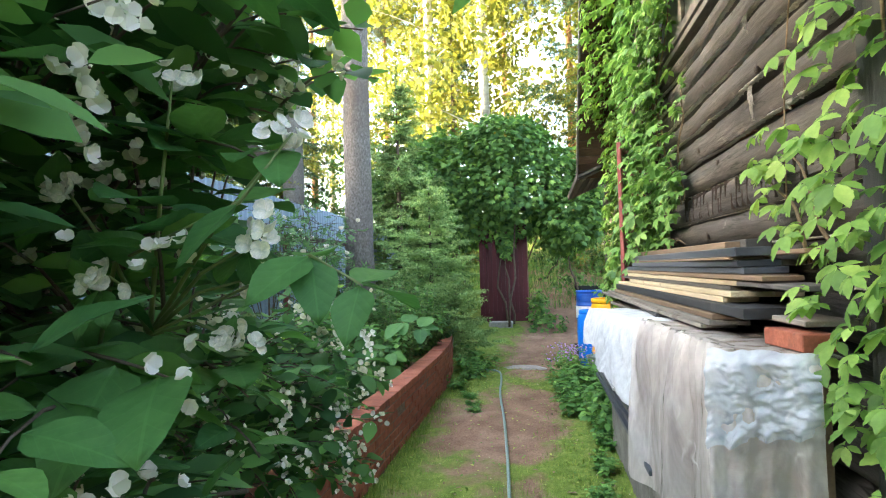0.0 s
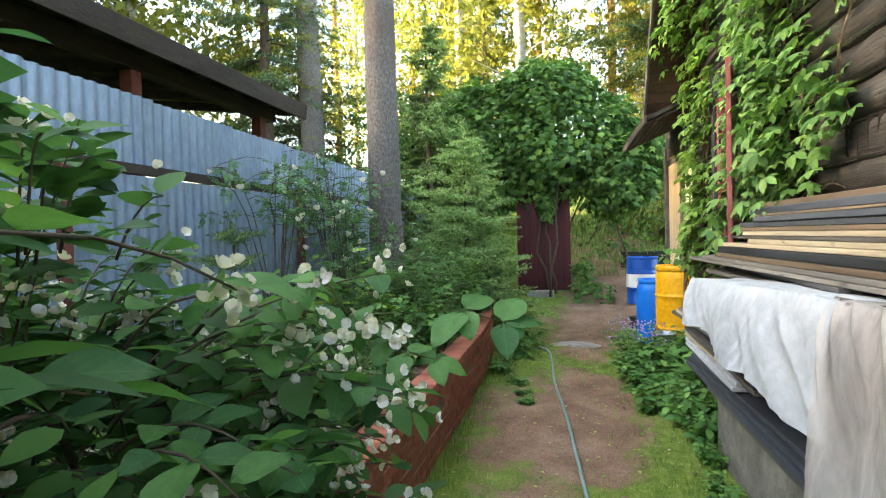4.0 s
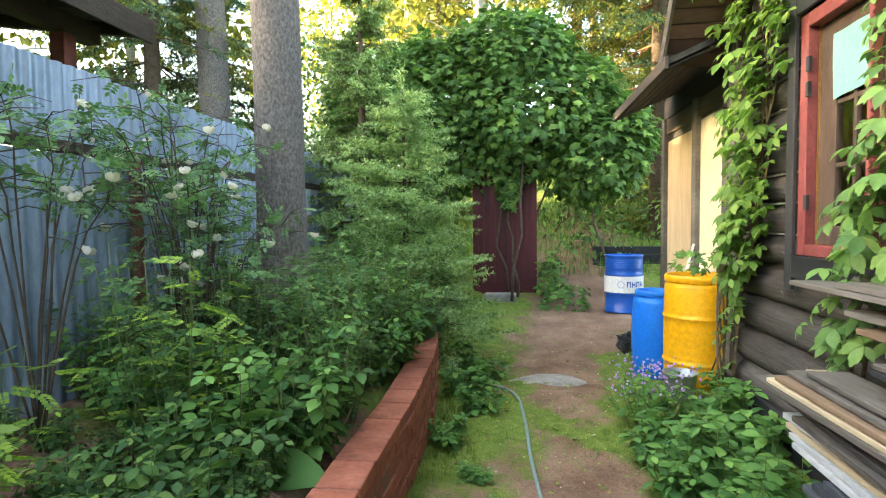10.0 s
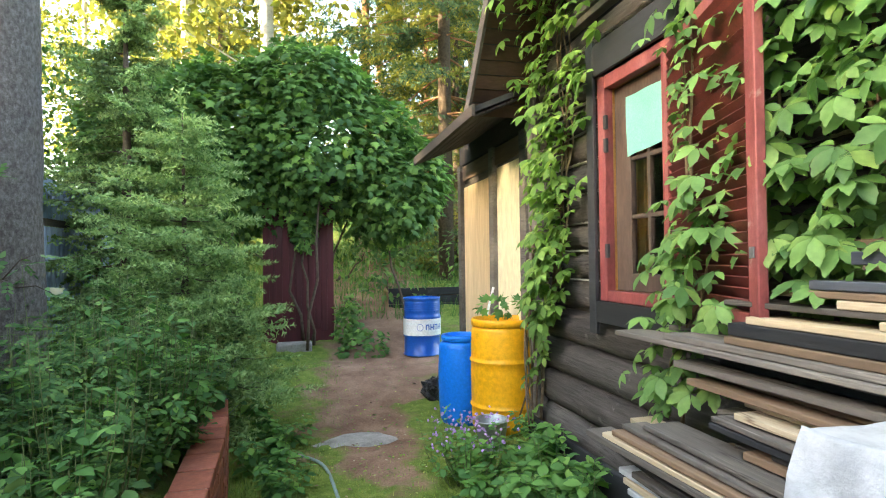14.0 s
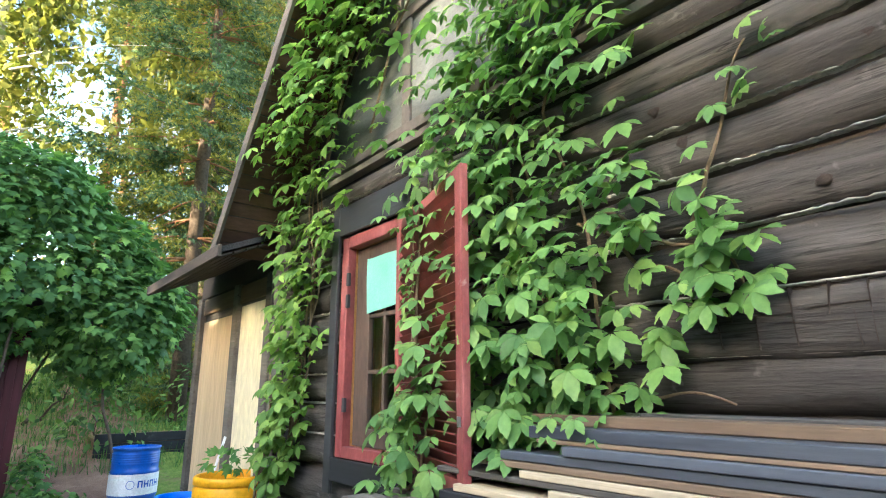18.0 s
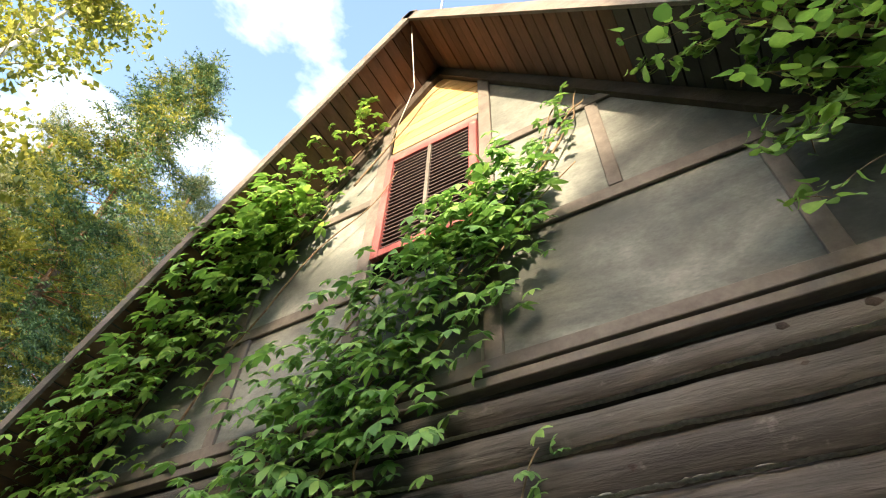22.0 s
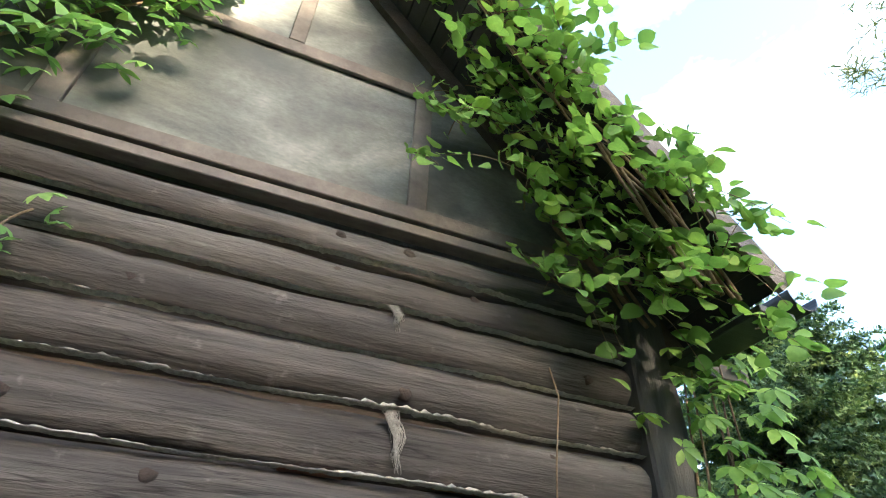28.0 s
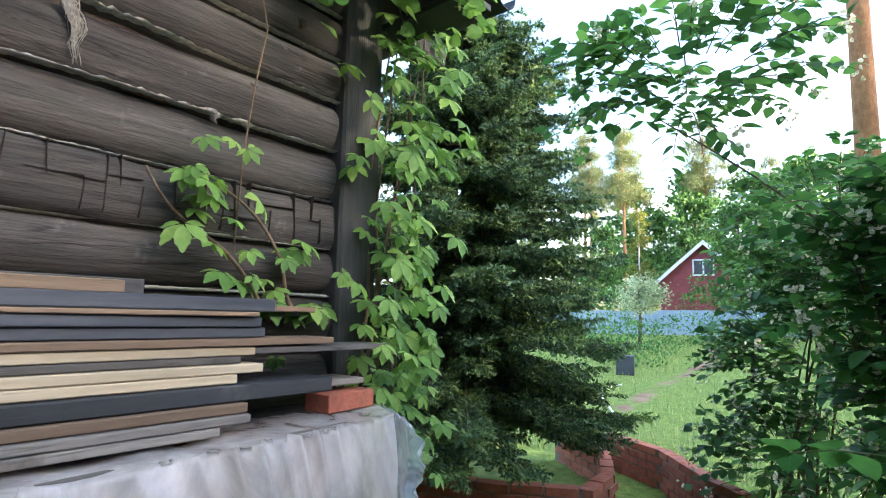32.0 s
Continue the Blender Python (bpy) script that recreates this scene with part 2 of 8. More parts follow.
def strew(name, shape, places, turns, sizes, mat, smooth=False):
    """One mesh of many copies of a shape."""
    v, f = shape
    places, sizes = np.asarray(places, float), np.asarray(sizes, float)
    n = len(places)
    out = np.einsum("nij,kj->nki", turns, v) * sizes[:, None, None] + places[:, None]
    faces = (f[None] + (np.arange(n) * len(v))[:, None, None]).reshape(-1, f.shape[1])
    return mesh_of(name, out.reshape(-1, 3), faces, mat, smooth)


def leaf_parts(name, shape, places, turns, sizes, mat, parent):
    """Single leaves as parts of their own that share one mesh."""
    me = mesh_of(name, shape[0], shape[1], mat)
    for p, r, s in zip(places, turns, sizes):
        m = Matrix(r.tolist()).to_4x4()
        m.translation = p
        part(name, me, None, parent, "", m @ Matrix.Diagonal((s, s, s, 1)))


def rand_dirs(n, rng):
    d = rng.standard_normal((n, 3))
    return d / np.linalg.norm(d, axis=1)[:, None]


def ground_z(x, y):
    """Height of the ground: a level path, a raised bed behind the brick edge, a hill behind."""
    x, y = np.asarray(x, float), np.asarray(y, float)

    def step(a, b, v):
        t = np.clip((v - a) / (b - a), 0, 1)
        return t * t * (3 - 2 * t)

    z = 0.32 * step(12.6, 14.4, y) + 0.22 * np.clip(y - 14.0, 0, 14) * step(13.5, 16, y) + 0.04 * np.clip(y - 28, 0, 60)
    z = z + 0.07 * step(10.5, 12.6, y)
    z = z + (0.40 + 0.02 * (y - 5)) * step(-1.42, -1.62, x) * step(1.0, 2.0, y) * step(10.6, 8.9, y)
    z = z + 0.16 * step(0.7, 1.3, x) * step(5.5, 8.0, y) * step(9.6, 8.4, y)
    z = z - 0.10 * step(8.0, 9.5, y) * step(12.0, 10.0, y)
    z = z + 0.055 * np.clip(-y - 5.5, 0, 45)
    return z + 0.018 * np.sin(x * 1.9 + 0.6 * y) * np.sin(y * 1.3) + 0.012 * np.sin(x * 4.7 + 1) * np.cos(y * 3.9)


def gz(x, y):
    return float(ground_z(x, y))

# ---- materials ----
def ramp(nt, fac, stops):
    n = nt.nodes.new("ShaderNodeValToRGB")
    el = n.color_ramp.elements
    while len(el) < len(stops):
        el.new(0.5)
    for e, (p, c) in zip(el, stops):
        e.position, e.color = p, (*c, 1)
    nt.links.new(fac, n.inputs[0])
    return n.outputs[0]


def mixed(nt, fac, a, b, blend="MIX"):
    n = nt.nodes.new("ShaderNodeMix")
    n.data_type, n.blend_type = "RGBA", blend
    for sock, v in ((n.inputs[0], fac), (n.inputs[6], a), (n.inputs[7], b)):
        if isinstance(v, bpy.types.NodeSocket):
            nt.links.new(v, sock)
        else:
            sock.default_value = v if isinstance(v, float) else (*v, 1)
    return n.outputs[2]


def noise_of(nt, scale, stretch=(1, 1, 1), detail=6.0, rough=0.6, kind="noise", shift=True, distort=0.0):
    tc = nt.nodes.new("ShaderNodeTexCoord")
    mp = nt.nodes.new("ShaderNodeMapping")
    mp.inputs["Scale"].default_value = stretch
    nt.links.new(tc.outputs["Object"], mp.inputs["Vector"])
    if shift:
        oi = nt.nodes.new("ShaderNodeObjectInfo")
        mu = nt.nodes.new("ShaderNodeMath")
        mu.operation = "MULTIPLY"
        mu.inputs[1].default_value = 37.0
        nt.links.new(oi.outputs["Random"], mu.inputs[0])
        nt.links.new(mu.outputs[0], mp.inputs["Location"])
    if kind == "noise":
        n = nt.nodes.new("ShaderNodeTexNoise")
        n.inputs["Detail"].default_value, n.inputs["Roughness"].default_value = detail, rough
        n.inputs["Distortion"].default_value = distort
    else:
        n = nt.nodes.new("ShaderNodeTexVoronoi")
        n.feature = kind
    n.inputs["Scale"].default_value = scale
    nt.links.new(mp.outputs[0], n.inputs["Vector"])
    return n.outputs[0]


def surface(name, stops, scale=6.0, stretch=(1, 1, 1), rough=0.8, bump=0.3, metal=0.0, fine=None, fine_stretch=None, stain=None, vary=0.0, depth=0.02, distort=0.0, spec=0.35, rough_var=0.15, streak=1.0):
    """A paint, wood, stone or earth: coarse colour from one noise, grain from a finer one, stains from a third."""
    m = bpy.data.materials.new(name)
    m.use_nodes = True
    nt = m.node_tree
    bs = nt.nodes["Principled BSDF"]
    coarse = noise_of(nt, scale, stretch, distort=distort)
    col = ramp(nt, coarse, stops)
    grain = noise_of(nt, fine or scale * 7, fine_stretch or stretch, detail=8.0, rough=0.7)
    col = mixed(nt, 1.0, col, ramp(nt, grain, [(0.5 - 0.25 / streak, (1 - 0.28 * streak,) * 3), (0.5 + 0.25 / streak, (1 + 0.22 * streak,) * 3)]), "MULTIPLY")
    if stain:
        colour, size, lo, hi = stain
        col = mixed(nt, ramp(nt, noise_of(nt, size, detail=5.0), [(lo, (0, 0, 0)), (hi, (1, 1, 1))]), col, colour)
    if vary:
        oi = nt.nodes.new("ShaderNodeObjectInfo")
        col = mixed(nt, 1.0, col, ramp(nt, oi.outputs["Random"], [(0, (1 - vary,) * 3), (1, (1 + vary,) * 3)]), "MULTIPLY")
    nt.links.new(col, bs.inputs["Base Color"])
    nt.links.new(ramp(nt, coarse, [(0.2, (rough - rough_var,) * 3), (0.8, (min(1, rough + rough_var),) * 3)]), bs.inputs["Roughness"])
    bs.inputs["Metallic"].default_value = metal
    bs.inputs["Specular IOR Level"].default_value = spec
    if bump:
        b = nt.nodes.new("ShaderNodeBump")
        b.inputs["Strength"].default_value, b.inputs["Distance"].default_value = bump, depth
        nt.links.new(grain, b.inputs["Height"])
        nt.links.new(b.outputs[0], bs.inputs["Normal"])
    return m


FRESH = 1.35


def leafy(name, dark, light, glow=0.35, gloss=0.45, tip=None, veins=False):
    """Leaves: colour varies from leaf to leaf, and light comes through."""
    dark, light, tip = [tuple(c * f + o for c, f, o in zip(q, (FRESH * 1.05, FRESH * 0.94, FRESH * 1.2), (0.004, 0, 0.010))) if q else None for q in (dark, light, tip)]
    m = bpy.data.materials.new(name)
    m.use_nodes = True
    nt = m.node_tree
    bs = nt.nodes["Principled BSDF"]
    geo = nt.nodes.new("ShaderNodeNewGeometry")
    oi = nt.nodes.new("ShaderNodeObjectInfo")
    add = nt.nodes.new("ShaderNodeMath")
    add.operation = "FRACT"
    plus = nt.nodes.new("ShaderNodeMath")
    nt.links.new(geo.outputs["Random Per Island"], plus.inputs[0])
    nt.links.new(oi.outputs["Random"], plus.inputs[1])
    nt.links.new(plus.outputs[0], add.inputs[0])
    stops = [(0.0, dark), (0.8, light)]
    if tip:
        stops.append((1.0, tip))
    col = ramp(nt, add.outputs[0], stops)
    col = mixed(nt, 1.0, col, ramp(nt, noise_of(nt, 3.0, shift=False), [(0.3, (0.75, 0.78, 0.75)), (0.7, (1.2, 1.15, 1.1))]), "MULTIPLY")
    if veins:
        sep = nt.nodes.new("ShaderNodeSeparateXYZ")
        nt.links.new(nt.nodes.new("ShaderNodeTexCoord").outputs["Object"], sep.inputs[0])

        def calc(op, a, b=0.0):
            n = nt.nodes.new("ShaderNodeMath")
            n.operation = op
            for sock, q in zip(n.inputs, (a, b)):
                if isinstance(q, bpy.types.NodeSocket):
                    nt.links.new(q, sock)
                else:
                    sock.default_value = q
            return n.outputs[0]

        across = calc("ABSOLUTE", sep.outputs[0])
        wave = calc("ABSOLUTE", calc("SINE", calc("MULTIPLY", calc("SUBTRACT", sep.outputs[1], calc("MULTIPLY", across, 1.1)), 19.0)))
        line = calc("MAXIMUM", calc("MULTIPLY", calc("LESS_THAN", wave, 0.13), 0.55), calc("LESS_THAN", across, 0.012))
        col = mixed(nt, calc("MULTIPLY", line, 0.10), col, tuple(min(1, c * 1.9) for c in light))
        bump = nt.nodes.new("ShaderNodeBump")
        bump.inputs["Strength"].default_value, bump.inputs["Distance"].default_value = 0.10, 0.003
        nt.links.new(wave, bump.inputs["Height"])
        nt.links.new(bump.outputs[0], bs.inputs["Normal"])
    nt.links.new(col, bs.inputs["Base Color"])
    bs.inputs["Roughness"].default_value = gloss
    bs.inputs["Specular IOR Level"].default_value = 0.24
    tr = nt.nodes.new("ShaderNodeBsdfTranslucent")
    nt.links.new(mixed(nt, 1.0, col, (1.15, 1.22, 0.8), "MULTIPLY"), tr.inputs["Color"])
    mx = nt.nodes.new("ShaderNodeMixShader")
    mx.inputs[0].default_value = glow
    nt.links.new(bs.outputs[0], mx.inputs[1]), nt.links.new(tr.outputs[0], mx.inputs[2])
    nt.links.new(mx.outputs[0], nt.nodes["Material Output"].inputs["Surface"])
    return m


def plain(name, colour, rough=0.5, metal=0.0, spec=0.5):
    return surface(name, [(0.3, tuple(c * 0.92 for c in colour)), (0.7, tuple(min(1, c * 1.06) for c in colour))], 5.0, rough=rough, bump=0.05, metal=metal, spec=spec, depth=0.004)


M_LOG = surface("weathered_log", [(0.25, (0.027, 0.023, 0.021)), (0.5, (0.068, 0.061, 0.057)), (0.72, (0.150, 0.141, 0.132))], 3.0, (1, 0.12, 1.3), 0.85, 1.0, fine=26.0, fine_stretch=(1, 0.10, 1.4), stain=((0.165, 0.155, 0.145), 8.0, 0.63, 0.74), vary=0.25, depth=0.02, streak=1.35, distort=0.8)


def cracked(m, scale, stretch, dark, pale, dark_amount=0.8, pale_amount=0.5):
    """Adds fine lengthwise drying cracks and pale scuffs to a weathered wood."""
    nt = m.node_tree
    bs = nt.nodes["Principled BSDF"]
    col = bs.inputs["Base Color"].links[0].from_socket
    for n, (tone, amount, width, size) in enumerate(((dark, dark_amount, 0.012, scale), (pale, pale_amount, 0.010, scale * 1.7))):
        line = ramp(nt, noise_of(nt, size, stretch, detail=3.0, rough=0.5, distort=0.25), [(0.5 - width, (0, 0, 0)), (0.5, (amount,) * 3), (0.5 + width, (0, 0, 0))])
        where = ramp(nt, noise_of(nt, 2.3 + n, (1, 0.5, 1)), [(0.45, (0, 0, 0)), (0.6, (1, 1, 1))])
        col = mixed(nt, mixed(nt, 1.0, line, where, "MULTIPLY"), col, tone)
    nt.links.new(col, bs.inputs["Base Color"])
    return m


cracked(M_LOG, 9.0, (1, 0.07, 1.6), (0.008, 0.006, 0.005), (0.30, 0.27, 0.25), 0.85, 0.18)
cracked(M_LOG, 22.0, (1, 0.05, 1.5), (0.010, 0.008, 0.007), (0.22, 0.20, 0.185), 0.75, 0.10)
M_BLACKWOOD = surface("blackened_wood", [(0.3, (0.022, 0.023, 0.025)), (0.7, (0.068, 0.068, 0.070))], 4.0, (1, 1, 0.15), 0.85, 0.6, fine=35.0, fine_stretch=(1, 1, 0.1))
M_KNOT = surface("knot_wood", [(0.3, (0.02, 0.015, 0.012)), (0.7, (0.07, 0.05, 0.04))], 30.0, rough=0.9, bump=0.8)
M_TOW = surface("flax_tow", [(0.3, (0.27, 0.25, 0.22)), (0.7, (0.56, 0.53, 0.47))], 60.0, rough=1.0, bump=1.0, fine=160.0, depth=0.01)
M_GABLE = surface("grey_board", [(0.32, (0.062, 0.069, 0.066)), (0.5, (0.130, 0.139, 0.133)), (0.66, (0.215, 0.222, 0.212))], 1.5, (1, 0.7, 1.5), 0.75, 0.25, fine=45.0, stain=((0.05, 0.056, 0.056), 1.1, 0.48, 0.68), vary=0.12, depth=0.006, distort=0.9)
M_BATTEN = surface("grey_batten", [(0.25, (0.07, 0.062, 0.057)), (0.75, (0.17, 0.152, 0.142))], 5.0, (1, 0.3, 0.3), 0.85, 0.6, fine=40.0, vary=0.2, depth=0.006)
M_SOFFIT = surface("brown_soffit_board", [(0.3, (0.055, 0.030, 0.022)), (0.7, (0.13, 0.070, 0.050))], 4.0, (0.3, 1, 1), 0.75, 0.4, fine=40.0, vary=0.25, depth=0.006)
M_SOFFIT_DARK = surface("dark_soffit_board", [(0.3, (0.034, 0.027, 0.024)), (0.7, (0.095, 0.077, 0.067))], 4.0, (1, 0.3, 1), 0.8, 0.5, fine=40.0, vary=0.25, depth=0.006)
M_SPLIT = surface("raw_split_wood", [(0.3, (0.14, 0.055, 0.03)), (0.7, (0.34, 0.17, 0.10))], 30.0, (1, 0.2, 1), 0.8, 0.6)
M_FASCIA = surface("old_fascia", [(0.3, (0.07, 0.06, 0.053)), (0.7, (0.19, 0.165, 0.15))], 4.0, (1, 0.3, 1), 0.8, 0.5, fine=40.0)
M_ROOF = surface("roof_felt", [(0.3, (0.03, 0.03, 0.032)), (0.7, (0.07, 0.07, 0.072))], 8.0, rough=0.9, bump=0.6)
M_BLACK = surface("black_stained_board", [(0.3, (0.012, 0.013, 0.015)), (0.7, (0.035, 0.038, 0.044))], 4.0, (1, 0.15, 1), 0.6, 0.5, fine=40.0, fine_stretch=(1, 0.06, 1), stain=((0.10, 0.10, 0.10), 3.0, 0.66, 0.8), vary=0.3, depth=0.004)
M_SLATE = surface("dark_grey_sheet", [(0.3, (0.030, 0.036, 0.046)), (0.7, (0.065, 0.075, 0.092))], 3.0, (1, 0.3, 1), 0.55, 0.2, fine=30.0)
M_GREYPLANK = surface("grey_plank", [(0.25, (0.065, 0.058, 0.052)), (0.5, (0.13, 0.118, 0.105)), (0.75, (0.24, 0.22, 0.19))], 3.0, (1, 0.14, 1), 0.85, 0.7, fine=45.0, fine_stretch=(1, 0.05, 1), stain=((0.055, 0.045, 0.038), 4.0, 0.6, 0.75), vary=0.3, depth=0.005)
M_DARKBOARD = surface("dark_weathered_board", [(0.25, (0.035, 0.034, 0.036)), (0.5, (0.075, 0.072, 0.072)), (0.75, (0.15, 0.14, 0.13))], 3.0, (1, 0.14, 1), 0.7, 0.6, fine=45.0, fine_stretch=(1, 0.05, 1), stain=((0.16, 0.11, 0.08), 5.0, 0.68, 0.76), vary=0.2, depth=0.004)
cracked(M_DARKBOARD, 9.0, (1, 0.05, 1.5), (0.012, 0.010, 0.009), (0.24, 0.21, 0.18))
cracked(M_GREYPLANK, 9.0, (1, 0.05, 1.5), (0.02, 0.016, 0.013), (0.36, 0.33, 0.29))
M_HONEY = surface("honey_plank", [(0.25, (0.30, 0.17, 0.065)), (0.5, (0.42, 0.26, 0.11)), (0.75, (0.52, 0.35, 0.17))], 3.0, (1, 0.14, 1), 0.7, 0.4, fine=40.0, fine_stretch=(1, 0.05, 1), vary=0.16, depth=0.004)
M_SLATDARK = plain("dark_slat", (0.030, 0.011, 0.013), 0.6)
# black boards with the sky's blue sheen put into the colour; pale wear on top
M_BLACKSHEEN = surface("sky_sheen_black_board", [(0.3, (0.038, 0.044, 0.058)), (0.7, (0.105, 0.118, 0.142))], 3.0, (1, 0.14, 1), 0.48, 0.4, fine=45.0, fine_stretch=(1, 0.05, 1), stain=((0.20, 0.19, 0.17), 5.0, 0.68, 0.78), vary=0.2, depth=0.004)
M_PALEPLANK = surface("pale_plank", [(0.25, (0.31, 0.24, 0.15)), (0.5, (0.45, 0.37, 0.25)), (0.75, (0.55, 0.47, 0.34))], 3.0, (1, 0.14, 1), 0.75, 0.4, fine=40.0, fine_stretch=(1, 0.05, 1), stain=((0.11, 0.075, 0.05), 5.0, 0.66, 0.78), vary=0.16, depth=0.004)
cracked(M_PALEPLANK, 8.0, (1, 0.05, 1.5), (0.13, 0.085, 0.055), (0.72, 0.64, 0.48), 0.8, 0.3)
M_BROWNPLANK = surface("brown_plank", [(0.25, (0.10, 0.065, 0.042)), (0.7, (0.25, 0.175, 0.115))], 3.0, (1, 0.14, 1), 0.8, 0.6, fine=45.0, fine_stretch=(1, 0.05, 1), vary=0.3, depth=0.005)
M_PLY = surface("plywood", [(0.25, (0.50, 0.37, 0.22)), (0.5, (0.60, 0.46, 0.29)), (0.75, (0.68, 0.55, 0.37))], 2.0, (1, 1, 0.25), 0.6, 0.15, fine=30.0, fine_stretch=(1, 1, 0.08), stain=((0.34, 0.20, 0.10), 6.0, 0.70, 0.78))
M_CREAM = surface("cream_board", [(0.3, (0.72, 0.64, 0.43)), (0.7, (0.80, 0.73, 0.53))], 2.0, (1, 1, 0.4), 0.55, 0.1)
M_RED = surface("weathered_red_paint", [(0.25, (0.15, 0.032, 0.034)), (0.5, (0.23, 0.060, 0.060)), (0.75, (0.31, 0.115, 0.11))], 7.0, (1, 1, 0.5), 0.6, 0.4, fine=60.0, stain=((0.38, 0.27, 0.23), 9.0, 0.66, 0.76), depth=0.003)
M_REDSLAT = surface("maroon_slat", [(0.3, (0.105, 0.020, 0.020)), (0.7, (0.19, 0.042, 0.038))], 6.0, (1, 1, 1), 0.55, 0.3, fine=50.0, vary=0.15, depth=0.003)
M_MAROON = surface("maroon_board", [(0.25, (0.040, 0.007, 0.012)), (0.5, (0.070, 0.012, 0.018)), (0.75, (0.105, 0.022, 0.028))], 3.0, (1, 1, 0.15), 0.6, 0.4, fine=30.0, fine_stretch=(1, 1, 0.06), vary=0.15, depth=0.004)
M_FARRED = surface("far_maroon_paint", [(0.3, (0.16, 0.035, 0.045)), (0.7, (0.24, 0.06, 0.07))], 2.0, rough=0.7, bump=0.1)
M_SASH = surface("brown_sash", [(0.3, (0.042, 0.028, 0.022)), (0.7, (0.105, 0.074, 0.058))], 6.0, (1, 1, 0.3), 0.75, 0.5, fine=50.0, depth=0.003)
M_INNER = plain("varnished_pine", (0.45, 0.24, 0.07), 0.35)
M_CURTAIN = surface("mint_cloth", [(0.3, (0.15, 0.43, 0.35)), (0.7, (0.21, 0.52, 0.43))], 5.0, rough=0.9, bump=0.3, fine=120.0, depth=0.002)
M_BRICK = surface("red_brick", [(0.25, (0.20, 0.062, 0.038)), (0.5, (0.30, 0.095, 0.058)), (0.75, (0.40, 0.15, 0.10))], 9.0, rough=0.85, bump=0.5, fine=60.0, stain=((0.11, 0.055, 0.04), 7.0, 0.60, 0.74), vary=0.16, depth=0.004)
M_MORTAR = surface("mortar", [(0.3, (0.13, 0.09, 0.07)), (0.7, (0.25, 0.19, 0.16))], 20.0, rough=0.95, bump=0.6)
M_CONCRETE = surface("rough_concrete", [(0.25, (0.12, 0.115, 0.10)), (0.5, (0.21, 0.20, 0.18)), (0.75, (0.32, 0.31, 0.28))], 5.0, rough=0.95, bump=0.8, fine=50.0, stain=((0.06, 0.065, 0.045), 3.0, 0.58, 0.72))
M_FENCE = surface("pale_blue_metal", [(0.3, (0.22, 0.29, 0.39)), (0.7, (0.30, 0.38, 0.49))], 1.5, (1, 1, 0.3), 0.45, 0.08, metal=0.25, fine=30.0, stain=((0.24, 0.20, 0.155), 2.3, 0.70, 0.82), vary=0.08, depth=0.003)
M_RUST = surface("rusty_red_post", [(0.3, (0.10, 0.028, 0.022)), (0.7, (0.20, 0.065, 0.05))], 8.0, rough=0.75, bump=0.4)
M_DARKWOOD = surface("dark_old_wood", [(0.3, (0.028, 0.022, 0.018)), (0.7, (0.085, 0.066, 0.054))], 4.0, (1, 0.3, 1), 0.9, 0.6, fine=35.0, vary=0.2)
M_BARK = surface("pine_bark", [(0.32, (0.095, 0.080, 0.073)), (0.5, (0.165, 0.148, 0.138)), (0.66, (0.245, 0.230, 0.222))], 46.0, (1, 1, 0.6), 0.95, 1.0, fine=85.0, fine_stretch=(1, 1, 0.8), stain=((0.12, 0.09, 0.08), 0.7, 0.5, 0.75), depth=0.02)
M_PINEBARK = surface("orange_pine_bark", [(0.25, (0.17, 0.075, 0.035)), (0.7, (0.38, 0.20, 0.11))], 5.0, (1, 1, 0.4), 0.9, 0.8, fine=20.0, depth=0.03)
M_BIRCH = surface("birch_bark", [(0.3, (0.30, 0.29, 0.27)), (0.6, (0.62, 0.60, 0.56))], 4.0, (1, 1, 2.5), 0.8, 0.4)
M_TWIG = surface("twig_bark", [(0.3, (0.055, 0.038, 0.028)), (0.7, (0.13, 0.10, 0.075))], 20.0, rough=0.85, bump=0.4)
M_STEM = plain("green_stem", (0.13, 0.17, 0.05), 0.5)
M_VINESTEM = surface("vine_stem", [(0.3, (0.10, 0.065, 0.04)), (0.7, (0.23, 0.17, 0.11))], 20.0, rough=0.85, bump=0.5)
L_CREEPER = leafy("creeper_leaf", (0.057, 0.148, 0.033), (0.132, 0.280, 0.060), 0.36, 0.42, (0.17, 0.30, 0.065))
# lighter copy of creeper_leaf: brightness of lit leaves put into the colour
L_CREEPERLIT = leafy("lit_creeper_leaf", (0.074, 0.172, 0.030), (0.148, 0.290, 0.050), 0.42, 0.5, (0.21, 0.35, 0.07))
# bulk leaves darker, near leaves lighter: shade and skylight put into the colours
L_JASMINE = leafy("jasmine_leaf", (0.025, 0.085, 0.022), (0.064, 0.170, 0.036), 0.42, 0.6, (0.13, 0.30, 0.06))
L_NEARLEAF = leafy("jasmine_near_leaf", (0.029, 0.104, 0.025), (0.068, 0.190, 0.038), 0.40, 0.55, (0.105, 0.25, 0.05), True)
L_PETAL = leafy("white_petal", (0.50, 0.53, 0.38), (0.60, 0.62, 0.52), 0.35, 0.7)
L_IVY = leafy("outhouse_vine_leaf", (0.034, 0.100, 0.020), (0.094, 0.210, 0.036), 0.38, 0.6, (0.17, 0.33, 0.055))
L_BED = leafy("bed_leaf", (0.026, 0.084, 0.020), (0.070, 0.170, 0.034), 0.36, 0.65, (0.15, 0.27, 0.05))
L_RASP = leafy("bramble_leaf", (0.045, 0.14, 0.032), (0.11, 0.265, 0.05), 0.35, 0.6, (0.17, 0.35, 0.065))
